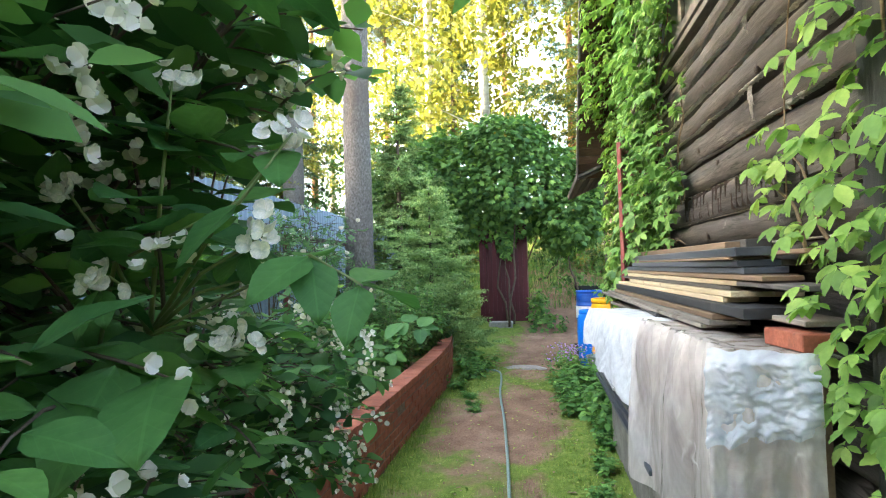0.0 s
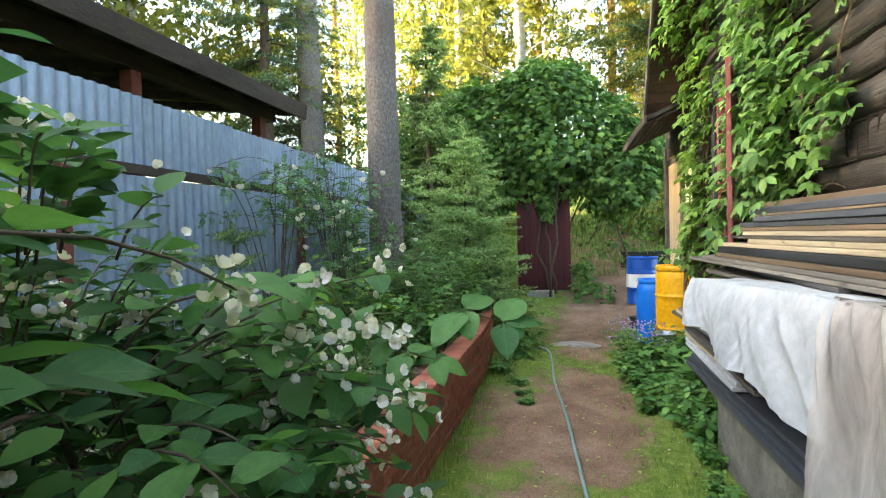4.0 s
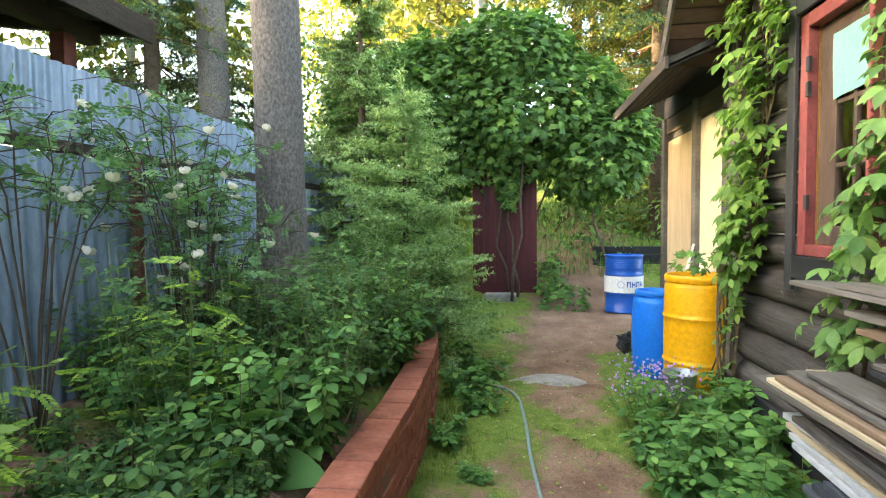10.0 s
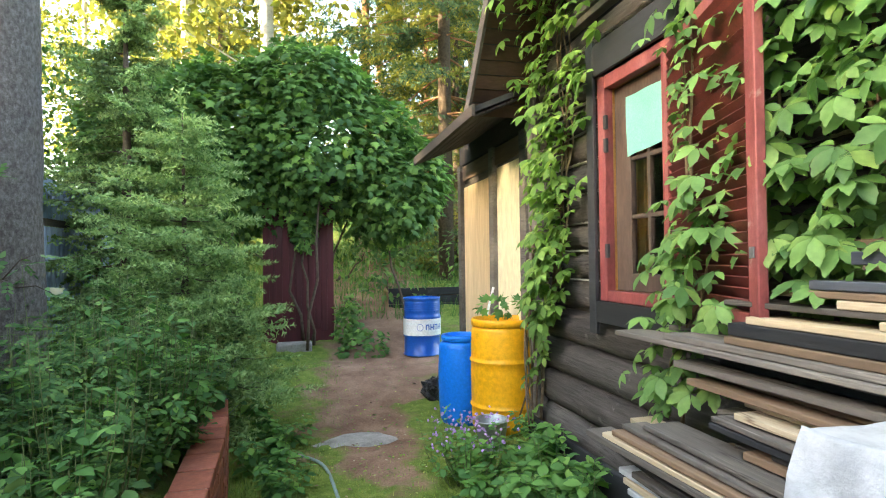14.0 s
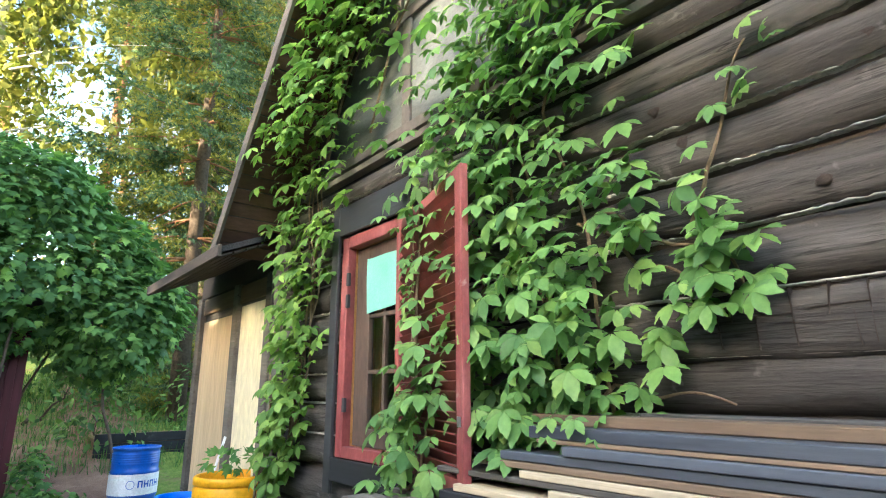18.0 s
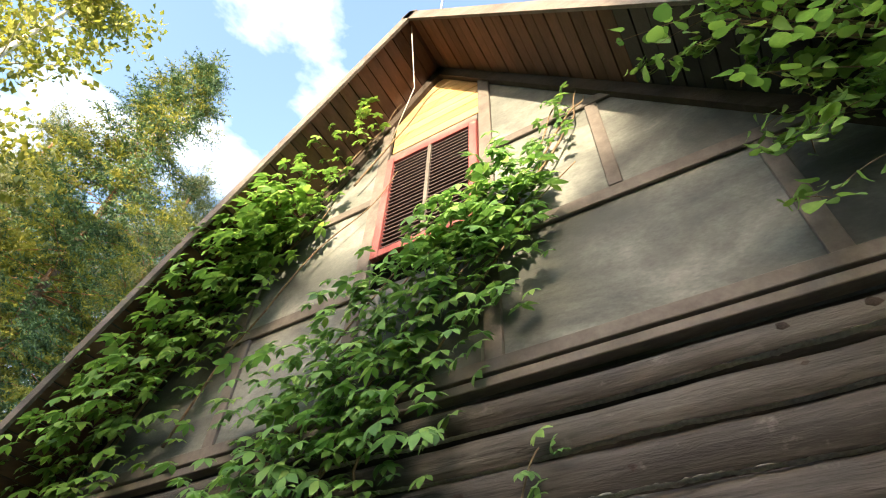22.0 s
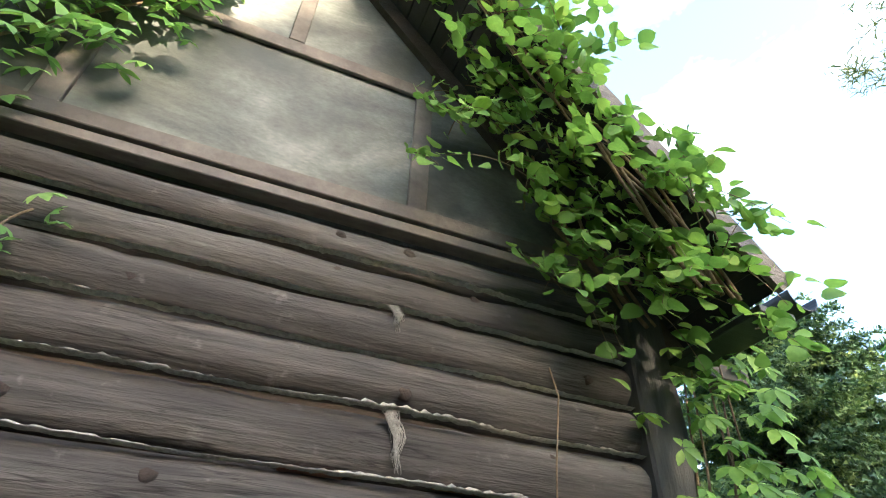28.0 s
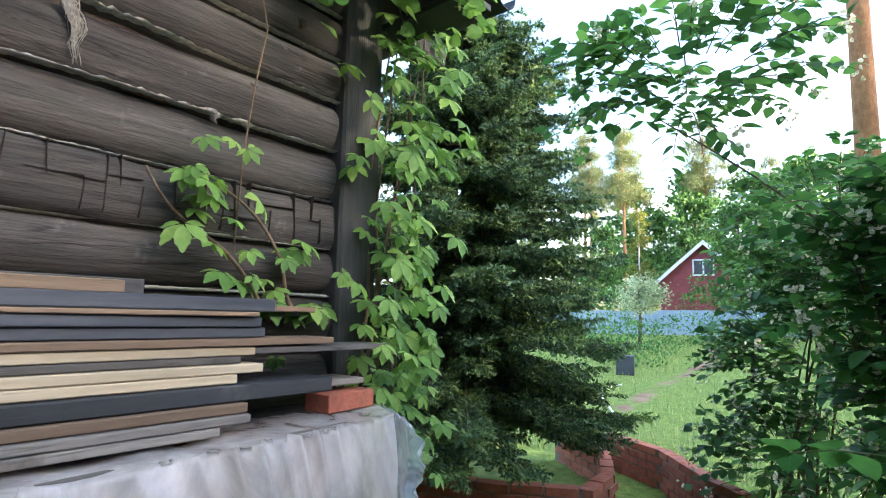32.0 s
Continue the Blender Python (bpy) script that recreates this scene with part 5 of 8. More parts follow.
def plastic_barrel(name, x, y, r, h, mat, label, rings, squash=0.84):
    t = thing(name, x, y, gz(x, y), label, "barrel")
    prof = [(0, 0.01), (r * 0.80, 0.0), (r * 0.86, 0.02)]
    for u in np.linspace(0.06, 0.9, 16):
        bulge = squash + (1 - squash) * math.sin(math.pi * (0.12 + 0.78 * u)) ** 0.8
        prof.append((r * bulge, h * u))
        for c in rings:
            if abs(u - c) < 0.03:
                prof += [(r * bulge + 0.012, h * (u + 0.012)), (r * bulge + 0.012, h * (u + 0.022)), (r * bulge, h * (u + 0.034))]
    top = r * squash
    prof += [(top + 0.002, h * 0.93), (top - 0.012, h * 0.935), (top - 0.012, h * 0.9), (0.0, h * 0.88)]
    v, f = lathe(prof, 44)
    part("body", mesh_of("body", v, f, mat, True), None, t)
    v, f = lathe([(top - 0.010, h * 0.932), (top + 0.006, h * 0.934), (top + 0.016, h * 0.942), (top + 0.016, h * 0.985), (top + 0.006, h), (top - 0.014, h), (top - 0.020, h * 0.99), (top - 0.020, h * 0.934)], 44)
    part("rim", mesh_of("rim", v, f, mat, True), None, t)
    for sg in (1, -1):
        part("bung", mesh_of("bung", *lathe([(0, 0), (0.034, 0), (0.034, 0.014), (0.026, 0.02), (0, 0.02)], 14), mat, True), None, t, "", pose(sg * top * 0.6, 0, h * 0.883))
    return t


steel_drum(1.02, 12.78)
plastic_barrel("blue_barrel", 0.78, 9.62, 0.245, 0.93, M_BLUEP, "bright blue plastic barrel with a narrow rim", (), 0.80)
plastic_barrel("yellow_barrel", 1.02, 8.98, 0.31, 1.08, M_YELLOW, "yellow plastic barrel with seedlings growing on top", (0.25, 0.62), 0.93)

bucket = thing("bucket", 0.72, 8.47, gz(0.72, 8.47), "galvanised zinc bucket in the weeds", "bucket")
v, f = lathe([(0, 0.012), (0.095, 0.01), (0.10, 0.0), (0.104, 0.004), (0.142, 0.25), (0.150, 0.256), (0.150, 0.266), (0.138, 0.262), (0.098, 0.02), (0, 0.018)], 28)
part("body", mesh_of("body", v, f, M_ZINC, True), None, bucket)
part("handle", tubes("handle", [([(0.148 * math.cos(a), 0.148 * math.sin(a), 0.25 - 0.05 * math.sin(a)) for a in np.linspace(0, math.pi, 14)], 0.004, 6)], M_ZINC), None, bucket)


def crumpled(name, x, y, r, label, category, mat):
    bm = bmesh.new()
    bmesh.ops.create_icosphere(bm, subdivisions=4, radius=r)
    for q in bm.verts:
        k = 1 + 0.35 * noise.noise(q.co * 9) + 0.2 * noise.noise(q.co * 22)
        q.co = Vector((q.co.x * k, q.co.y * k, max(0.0, (q.co.z + r * 0.5) * k * 0.8)))
    tagged(part(name, bm, mat, None, "", pose(x, y, gz(x, y) - 0.01)), label, category)


crumpled("plastic_bag", 0.78, 10.5, 0.22, "crumpled black plastic bag beside the barrel", "bag", M_BAG)
tagged(part("stick", tubes("stick", [([(0.98, 10.15, gz(1, 10.15)), (1.19, 9.72, 1.30)], 0.014, 8)], M_WHITE), None), "white stick leaning against the plywood", "stick")
HOSE = [(-0.32, -0.6), (-0.30, 1.0), (-0.26, 2.2), (-0.27, 3.2), (-0.33, 4.1), (-0.39, 4.9), (-0.48, 5.9), (-0.60, 7.0), (-0.62, 7.7), (-0.68, 8.4), (-0.85, 8.75), (-1.10, 9.1)]
hp = np.array(HOSE)
hq = np.interp(np.linspace(0, len(hp) - 1, 120), np.arange(len(hp)), hp[:, 0]), np.interp(np.linspace(0, len(hp) - 1, 120), np.arange(len(hp)), hp[:, 1])
hk = np.ones(9) / 9
hx, hy = np.convolve(np.pad(hq[0], 4, "edge"), hk, "valid"), np.convolve(np.pad(hq[1], 4, "edge"), hk, "valid")
tagged(part("garden_hose", tubes("garden_hose", [(np.stack([hx, hy, ground_z(hx, hy) + 0.016], 1), 0.013, 8)], M_RUBBER), None), "grey-green garden hose lying along the path", "hose")

# ---- lumber along the log wall ----
def plank(y0, y1, x, z, w, h, mat, label, yaw=0.0, tilt=0.0, roll=0.0, group="stacked lumber"):
    """One board lying along y; x is its outer edge, z its underside."""
    ln = y1 - y0
    bm = box(0, w, -ln / 2, ln / 2, 0, h, min(0.003, h / 5))
    ob = part("plank", bm, mat, None, "", pose(x, (y0 + y1) / 2, z, tilt, roll, yaw))
    return tagged(ob, label, "plank", group)


P_GREY, P_PALE, P_BLACK, P_BROWN = "weathered grey plank in the stack by the wall", "pale planed board in the stack by the wall", "black stained board in the stack by the wall", "old brown board in the stack by the wall"
rl = random.Random(11)
# upper pile: layers read from the ground up, resting on the covered crate
LAYERS = [(1.285, 0.022, M_GREYPLANK, P_GREY, 2.85, 6.1, 0.60), (1.309, 0.024, M_GREYPLANK, P_GREY, 2.80, 6.05, 0.62), (1.335, 0.028, M_BROWNPLANK, P_BROWN, 2.75, 5.8, 0.64),
          (1.366, 0.045, M_BLACK, P_BLACK, 2.45, 5.6, 0.66), (1.413, 0.026, M_PALEPLANK, P_PALE, 2.72, 5.35, 0.68), (1.441, 0.026, M_PALEPLANK, P_PALE, 2.72, 5.3, 0.70),
          (1.469, 0.020, M_GREYPLANK, P_GREY, 2.75, 5.5, 0.71), (1.491, 0.026, M_PALEPLANK, P_PALE, 2.74, 5.3, 0.72), (1.520, 0.022, M_BROWNPLANK, P_BROWN, 2.38, 5.5, 0.72),
          (1.545, 0.030, M_BLACKSHEEN, P_BLACK, 2.70, 5.2, 0.735), (1.578, 0.030, M_BLACKSHEEN, P_BLACK, 2.66, 5.25, 0.725)]
for z, h, mat, lab, a, b, x in LAYERS:
    w = rl.uniform(0.15, 0.19)
    plank(a + rl.uniform(-0.05, 0.05), b + rl.uniform(-0.25, 0.2), x + 0.045, z - 0.027, w, h, mat, lab, 1.6 + rl.uniform(-0.3, 0.3))
    plank(a + rl.uniform(-0.1, 0.5), b + rl.uniform(-0.5, 0.4), x + w + 0.06, z - 0.027, rl.uniform(0.10, 0.13), h - 0.001, rl.choice((mat, M_GREYPLANK)), lab, 1.3 + rl.uniform(-0.3, 0.2))
plank(2.70, 5.18, 0.772, 1.583, 0.17, 0.013, M_BROWNPLANK, "narrow brown strip lying on the stack", 0.5)
plank(2.64, 5.22, 0.778, 1.598, 0.15, 0.040, M_BLACKSHEEN, P_BLACK, 0.5)
plank(3.06, 5.42, 0.86, 1.640, 0.10, 0.036, M_BROWNPLANK, P_BROWN, 0.9)
plank(2.98, 4.9, 0.965, 1.640, 0.12, 0.045, M_DARKBOARD, P_GREY, -0.8)
plank(2.36, 3.8, 0.94, 1.60, 0.10, 0.020, M_BROWNPLANK, P_BROWN, 0.8)
plank(2.30, 3.6, 0.97, 1.60, 0.09, 0.018, M_BROWNPLANK, P_BROWN, 0.6)
plank(2.10, 4.0, 0.80, 1.466, 0.17, 0.020, M_DARKBOARD, P_GREY, 1.2)
plank(2.18, 3.2, 0.84, 1.335, 0.18, 0.022, M_GREYPLANK, P_GREY, 2.5)
# lower pile towards the window, ends fanned out
for k in range(19):
    z = 0.70 + 0.0295 * k
    x = 0.47 + 0.013 * k + rl.uniform(-0.05, 0.06)
    mat = rl.choice((M_GREYPLANK, M_PALEPLANK, M_BROWNPLANK, M_PALEPLANK, M_DARKBOARD, M_BLACK, M_GREYPLANK))
    lab = {M_GREYPLANK: P_GREY, M_DARKBOARD: P_GREY, M_BROWNPLANK: P_BROWN, M_PALEPLANK: P_PALE, M_BLACK: P_BLACK}[mat]
    b = float(np.interp(z, (0.70, 0.87, 0.95, 1.10, 1.26), (6.25, 6.25, 5.65, 5.75, 6.1))) + rl.uniform(-0.3, 0.08)
    plank(rl.uniform(3.6, 4.4), b, x, z, rl.uniform(0.10, 0.17), rl.uniform(0.020, 0.028), mat, lab, rl.uniform(-4.0, 2.0))
    if k % 3:
        m2 = rl.choice((M_GREYPLANK, M_PALEPLANK, M_BROWNPLANK, M_DARKBOARD))
        plank(rl.uniform(3.8, 4.6), b - rl.uniform(-0.2, 0.5), x + 0.20, z, rl.uniform(0.10, 0.16), 0.024, m2, {M_GREYPLANK: P_GREY, M_DARKBOARD: P_GREY, M_BROWNPLANK: P_BROWN, M_PALEPLANK: P_PALE}[m2], rl.uniform(-2.0, 2.5))
for k in range(4):
    plank(4.6, 6.0 + 0.04 * k, 0.49 + 0.012 * k, 0.575 + 0.031 * k, 0.42, 0.026, M_CLOTH if k != 2 else M_PALEPLANK, "white sheet of foam board under the cover" if k != 2 else P_PALE, -1 + 0.6 * k, 0.0, 0, "insulation boards")
for k in range(3):
    plank(3.1, 5.84 - 0.06 * k, 0.47 + 0.02 * k, 0.46 + 0.036 * k, 0.5, 0.030, M_SLATE, "dark grey sheet jutting from under the stack", 0.5 * k, 0, 0, "insulation boards")
plank(2.6, 5.3, 0.51, 0.40, 0.25, 0.05, M_GREYPLANK, P_GREY, 0.3)
plank(2.5, 5.0, 0.72, 0.40, 0.25, 0.05, M_BROWNPLANK, P_BROWN, -0.3)
tagged(part("brick_support", box(0.53, 0.98, 2.62, 5.16, gz(0.7, 4) - 0.12, 0.395, 0.015), M_CONCRETE), "rough concrete plinth under the stacked lumber", "plinth")
crate = thing("crate", 0.75, 3.6, 0.45, "low wooden crate hidden under plastic film", "crate")
for zz in (0.62, 0.80, 0.98, 1.14):
    c = part("board", box(-0.215, -0.195, -1.0, 0.15, zz - 0.03, zz + 0.10, 0.003, m=pose(0.80, 3.42, 0, 0, 0, 5.5)), M_GREYPLANK, crate)
    c.matrix_parent_inverse = crate.matrix_basis.inverted()
c = part("body", box(-0.19, 0.16, -1.0, 0.15, 0.56, 1.205, 0.004, m=pose(0.80, 3.42, 0, 0, 0, 5.5)), M_BROWNPLANK, crate)
c.matrix_parent_inverse = crate.matrix_basis.inverted()
tagged(part("loose_brick", box(-0.06, 0.06, -0.125, 0.125, 0, 0.065, 0.004, m=pose(0.88, 2.28, 1.249, 0, 0, 8)), M_BRICK), "single red brick lying under the planks", "brick")


def front_x(y):
    """The covered stack stands a little askew to the wall."""
    return 0.485 + 0.10 * (3.3 - y)


def drape(name, y0, y1, mat, label, top_x1, top_z, hem, folds, seed, ny=90, nz=46, pleat=0.0, skew=0.0, crease=0.0, tight=9.0):
    """A cover laid over the stack: flat on top, falling in folds down the front."""
    rng = np.random.default_rng(seed)
    ph = rng.uniform(0, 6, 4)
    v = np.zeros((ny, nz, 3))
    for i in range(ny):
        u = i / (ny - 1)
        y = y0 + (y1 - y0) * u
        drop = hem(u)
        for j in range(nz):
            w = j / (nz - 1)
            x_front = front_x(y) + 0.045
            lay = top_x1 - x_front
            s = w * (lay + drop)
            wave = math.sin(y * folds + ph[0] + 1.2 * w) + 0.5 * math.sin(y * folds * 2.3 + ph[1]) + 0.4 * noise.noise(Vector((y * 5, w * 4, seed)))
            if s < lay:
                x, z = top_x1 - s, top_z(y) + 0.006 * wave * (s / lay) + 0.008 * noise.noise(Vector((y * 6, s * 8, seed)))
            else:
                d = s - lay
                round_off = 0.05 * math.exp(-d * 14)
                x = x_front - 0.045 + round_off - 0.030 * wave * min(1, d * 3) * 0.75
                z = top_z(y) - d + round_off * 0.3
                y_shift = 0.02 * wave * min(1, d * 2)
                x -= 0.05 * d
                x -= pleat * 0.016 * (1 - 2 * abs(math.sin(y * 33 + 9 * d + 2 * math.sin(y * 7)))) * math.exp(-d * 6)
                sharp = 1 - 2.4 * abs(noise.noise(Vector((y * tight + 3 * d, d * tight * 0.45 + y * 2, seed)))) - abs(noise.noise(Vector((y * tight * 2.3 - 6 * d, d * tight, seed + 4))))
                x -= crease * sharp * min(1, d * 5)
            v[i, j] = (x, y - skew * (x - x_front) * (1 - u) ** 3, z)
    i, j = np.meshgrid(np.arange(ny - 1), np.arange(nz - 1), indexing="ij")
    a = (i * nz + j).ravel()
    me = mesh_of(name, v.reshape(-1, 3), np.stack([a, a + 1, a + nz + 1, a + nz], 1), mat, True)
    return tagged(part(name, me, None), label, "cover")


FILM = drape("plastic_film", 2.24, 3.45, M_FILM, "creased translucent plastic film over the crate", 0.95, lambda y: 1.242, lambda u: 0.84 + 0.04 * math.sin(u * 9), 9.0, 3, 210, 90, 1.0, 0.6, 0.004, 8.0)


def hanging_end(name, mat, out, top, drop, ridge, seed, nx=60, nz=60):
    """A sheet that hangs over the near end of the stack, which runs askew from the front corner to the wall."""
    v = np.zeros((nx, nz, 3))
    for i in range(nx):
        for j in range(nz):
            u, w = i / (nx - 1), j / (nz - 1)
            k = abs(noise.noise(Vector((u * 3.2, w * 3.0, seed)))) + 0.5 * abs(noise.noise(Vector((u * 7, w * 8, seed + 5)))) + 0.25 * abs(noise.noise(Vector((u * 16, w * 17, seed + 7))))
            k = ridge * (0.55 - k) + 0.02 * math.sin(u * 22 + 2 * w) * w
            push = out * min(1, w * 8) + k * min(1, w * 5)
            x, y = 0.555 + 0.315 * u, 2.265 - 0.175 * u
            z = top - drop * w * (1 - 0.25 * u) + 0.012 * noise.noise(Vector((u * 9, 1.0, seed)))
            v[i, j] = (x - 0.5 * push, y - 0.86 * push, z)
    i, j = np.meshgrid(np.arange(nx - 1), np.arange(nz - 1), indexing="ij")
    a = (i * nz + j).ravel()
    return mesh_of(name, v.reshape(-1, 3), np.stack([a, a + nz, a + nz + 1, a + 1], 1), mat, True)


part("film_end", hanging_end("film_end", M_FILM, 0.01, 1.244, 0.72, 0.03, 1.5), None, FILM)
tagged(part("crumpled_film", hanging_end("crumpled_film", M_FILMBLUE, 0.03, 1.250, 0.36, 0.075, 4.5), None), "crumpled bluish white film bunched on the cover", "cover")
drape("white_fleece", 3.40, 5.02, M_CLOTH, "white fleece sheet draped over the stacked boards", 0.98, lambda y: 1.243 - 0.03 * (y - 3.4), lambda u: 0.54 - 0.28 * u + 0.03 * math.sin(u * 14), 5.0, 9, 130, 80, 0.0, 0.0, 0.020, 4.5)


# ---- brick edging, planter and low wall ----
def brick_mesh(ln=0.25, dp=0.12, h=0.065):
    bm = box(-ln / 2, ln / 2, -dp / 2, dp / 2, 0, h, 0.004)
    me = bpy.data.meshes.new("brick")
    bm.to_mesh(me)
    bm.free()
    me.materials.append(M_BRICK)
    return me


BRICK = brick_mesh()


def brick_run(name, label, line, base, courses, thick=0.12, limit=300):
    """Coursed brickwork along a line of points, each brick a piece of its own, on a mortar core."""
    t = thing(name, line[0][0], line[0][1], base, label, "wall", kind="structure")
    pts = np.array(line, float)
    seg = np.linalg.norm(np.diff(pts, axis=0), axis=1)
    cum = np.concatenate([[0], np.cumsum(seg)])
    rng = np.random.default_rng(len(line) + courses)
    inv = t.matrix_basis.inverted()
    made = 0
    for c in range(courses):
        s = 0.13 * (c % 2) + 0.125
        while s < cum[-1] - 0.1 and made < limit:
            x, y = np.interp(s, cum, pts[:, 0]), np.interp(s, cum, pts[:, 1])
            x2, y2 = np.interp(s + 0.02, cum, pts[:, 0]), np.interp(s + 0.02, cum, pts[:, 1])
            x1, y1 = np.interp(s - 0.02, cum, pts[:, 0]), np.interp(s - 0.02, cum, pts[:, 1])
            deg = math.degrees(math.atan2(y2 - y1, x2 - x1))
            m = pose(x + rng.normal(0, 0.003), y, base + c * 0.076 + rng.normal(0, 0.0015), rng.normal(0, 0.5), rng.normal(0, 0.4), deg + rng.normal(0, 0.8))
            o = part("brick", BRICK, None, t, "", m @ Matrix.Diagonal((1, thick / 0.12, 1, 1)))
            o.matrix_parent_inverse = inv
            s += 0.262
            made += 1
    runs = []
    for (xa, ya), (xb, yb) in zip(pts[:-1], pts[1:]):
        d = Vector((xb - xa, yb - ya, 0))
        bm = box(0, d.length, -thick / 2 + 0.008, thick / 2 - 0.008, -0.05, courses * 0.076 - 0.016, m=pose(xa, ya, base, 0, 0, math.degrees(math.atan2(d.y, d.x))))
        o = part("mortar", bm, M_MORTAR, t)
        o.matrix_parent_inverse = inv
    return t


brick_run("brick_edging", "low red brick edging that holds back the bed", [(-1.44, 1.6), (-1.42, 3.5), (-1.40, 5.2), (-1.39, 6.6), (-1.42, 7.6), (-1.50, 8.4), (-1.56, 8.85)], 0.0, 7, 0.19, 290)
brick_run("brick_planter", "brick planter round the old spruce", [(3.4, 0.5), (2.6, 0.16), (1.81, -0.11), (1.2, -0.49), (1.25, -0.98), (1.6, -1.7), (2.4, -2.3)], -0.05, 5, 0.12, 120)
brick_run("low_brick_wall", "low red brick wall along the garden path", [(1.95, -2.47), (1.79, -2.38), (1.09, -1.98), (0.46, -1.2), (-0.1, -0.78), (-0.7, -0.2), (-1.44, 0.6), (-1.44, 1.5)], -0.08, 6, 0.12, 170)

# ---- plants ----
WAY = np.array([(x, y, z) for t, x, y, z, a, b, c in PATH])
WAY = np.concatenate([WAY[:-1] + (WAY[1:] - WAY[:-1]) * u for u in (0.0, 0.25, 0.5, 0.75)])


def clear_of_path(p, gap):
    """True for points that keep their distance from the walker."""
    keep = np.ones(len(p), bool)
    for s in range(0, len(p), 4000):
        d = np.linalg.norm(p[s:s + 4000, None] - WAY[None], axis=2).min(1)
        keep[s:s + 4000] = d > gap
    return keep


def beside_path(p):
    """True for points that do not hang right below the walker's eye."""
    keep = np.ones(len(p), bool)
    for s in range(0, len(p), 4000):
        d = np.linalg.norm(p[s:s + 4000, None, :2] - WAY[None, :, :2], axis=2).min(1)
        keep[s:s + 4000] = (d > 0.28) | (p[s:s + 4000, 2] > 1.9)
    return keep


def along(line, n, rng):
    """n random places along a line of points, with the share of the line's length."""
    pts = np.array(line, float)
    seg = np.linalg.norm(np.diff(pts, axis=0), axis=1)
    cum = np.concatenate([[0], np.cumsum(seg)]) / seg.sum()
    u = rng.random(n)
    return np.stack([np.interp(u, cum, pts[:, k]) for k in range(pts.shape[1])], 1), u


def creeper(label, line, spread, count, size, out, mat, seed, pieces=0, shape=None, droop=0.8, face=(-0.55, 0.0, 1.0), stems=5, plane=HX):
    """Creeper on the wall: stems along a line of (y, z), leaves in overlapping drooping tiers round it."""
    rng = np.random.default_rng(seed)
    root = line[0]
    t = thing("creeper", plane - 0.05, root[0], root[1], label, "climbing plant")
    inv = t.matrix_basis.inverted()
    runs = []
    for k in range(stems):
        pts = np.array(line, float)
        u = np.linspace(0, len(pts) - 1, 10 * len(pts))
        yy, zz = np.interp(u, np.arange(len(pts)), pts[:, 0]), np.interp(u, np.arange(len(pts)), pts[:, 1])
        off = rng.normal(0, spread[0] * 0.4)
        ph = rng.uniform(0, 6)
        runs.append((np.stack([np.full(len(u), plane - 0.035 - 0.02 * rng.random()) + 0.015 * np.sin(u * 3 + ph), yy + off + 0.04 * np.sin(u * 2.1 + ph), zz + 0.02 * np.sin(u * 4 + ph)], 1), 0.010 - 0.006 * u / u.max(), 6))
    for run in runs:
        st = part("stem", tubes("stem", [run], M_VINESTEM), None, t)
        st.matrix_parent_inverse = inv
    c, u = along(line, count, rng)
    w = np.interp(u, np.linspace(0, 1, len(spread)), spread)
    yz = c + np.stack([np.clip(rng.normal(0, 0.5, count), -1.1, 1.1) * w, rng.normal(0, 0.10, count)], 1)
    depth = out * rng.random(count) ** 1.3
    p = np.stack([plane - 0.05 - depth, yz[:, 0], yz[:, 1]], 1)
    shoots = []
    if shape:
        # leaves sit two by two along thin shoots that arch out and hang
        for i in range(0, count, 12):
            u = np.linspace(0, 1, 12)[:len(p) - i]
            way = np.array([-0.35 - 0.5 * rng.random(), rng.normal(0, 0.7), rng.uniform(-0.6, 0.8)])
            run = p[i] + 0.34 * u[:, None] * way - np.array([0, 0, 0.26]) * u[:, None] ** 2 * rng.uniform(0.3, 1.2)
            p[i:i + 12] = run + rng.normal(0, 0.022, run.shape)
            if run[:, 2].max() < RIDGE_Z - SLOPE * np.abs(run[:, 1] - RIDGE_Y).max() and len(run) > 3:
                shoots.append((run, 0.0032 - 0.002 * u, 4))
    tips = np.stack([-0.55 - 0.6 * rng.random(count), rng.normal(0, 0.6, count), -droop * rng.uniform(0.1, 1.1, count)], 1)
    ups = np.array(face) + (0.6 if shape else 0.35) * rng.standard_normal((count, 3))
    r = frames_of(tips, ups)
    s = size * rng.uniform(0.6, 1.2, count)
    near_leaf = None if shape else creeper_leaf(fine_leaf)
    shape = shape or creeper_leaf()
    ok = clear_of_path(p, 0.3) & (p[:, 2] < RIDGE_Z - SLOPE * np.abs(p[:, 1] - RIDGE_Y) + np.where(p[:, 0] < HX - 0.6, 0.16, 0.06) + 0.1 * rng.random(count))
    ok &= ~((p[:, 1] > 4.62) & (p[:, 1] < 5.56) & (p[:, 2] > 4.50))
    p, r, s = p[ok], r[ok], s[ok]
    for run in shoots:
        o = part("shoot", tubes("shoot", [run], M_VINESTEM), None, t)
        o.matrix_parent_inverse = inv
    order = np.argsort(np.linalg.norm(p - np.array([-0.8, 3.8, 1.7]), axis=1))
    near, rest = order[:pieces], order[pieces:]
    if pieces:
        near_shape = near_leaf or shape
        me = mesh_of("leaf", near_shape[0], near_shape[1], mat, True)
        for i in near:
            m = Matrix(r[i].tolist()).to_4x4()
            m.translation = p[i]
            o = part("leaf", me, None, t, "", m @ Matrix.Diagonal((s[i], s[i], s[i], 1)))
            o.matrix_parent_inverse = inv
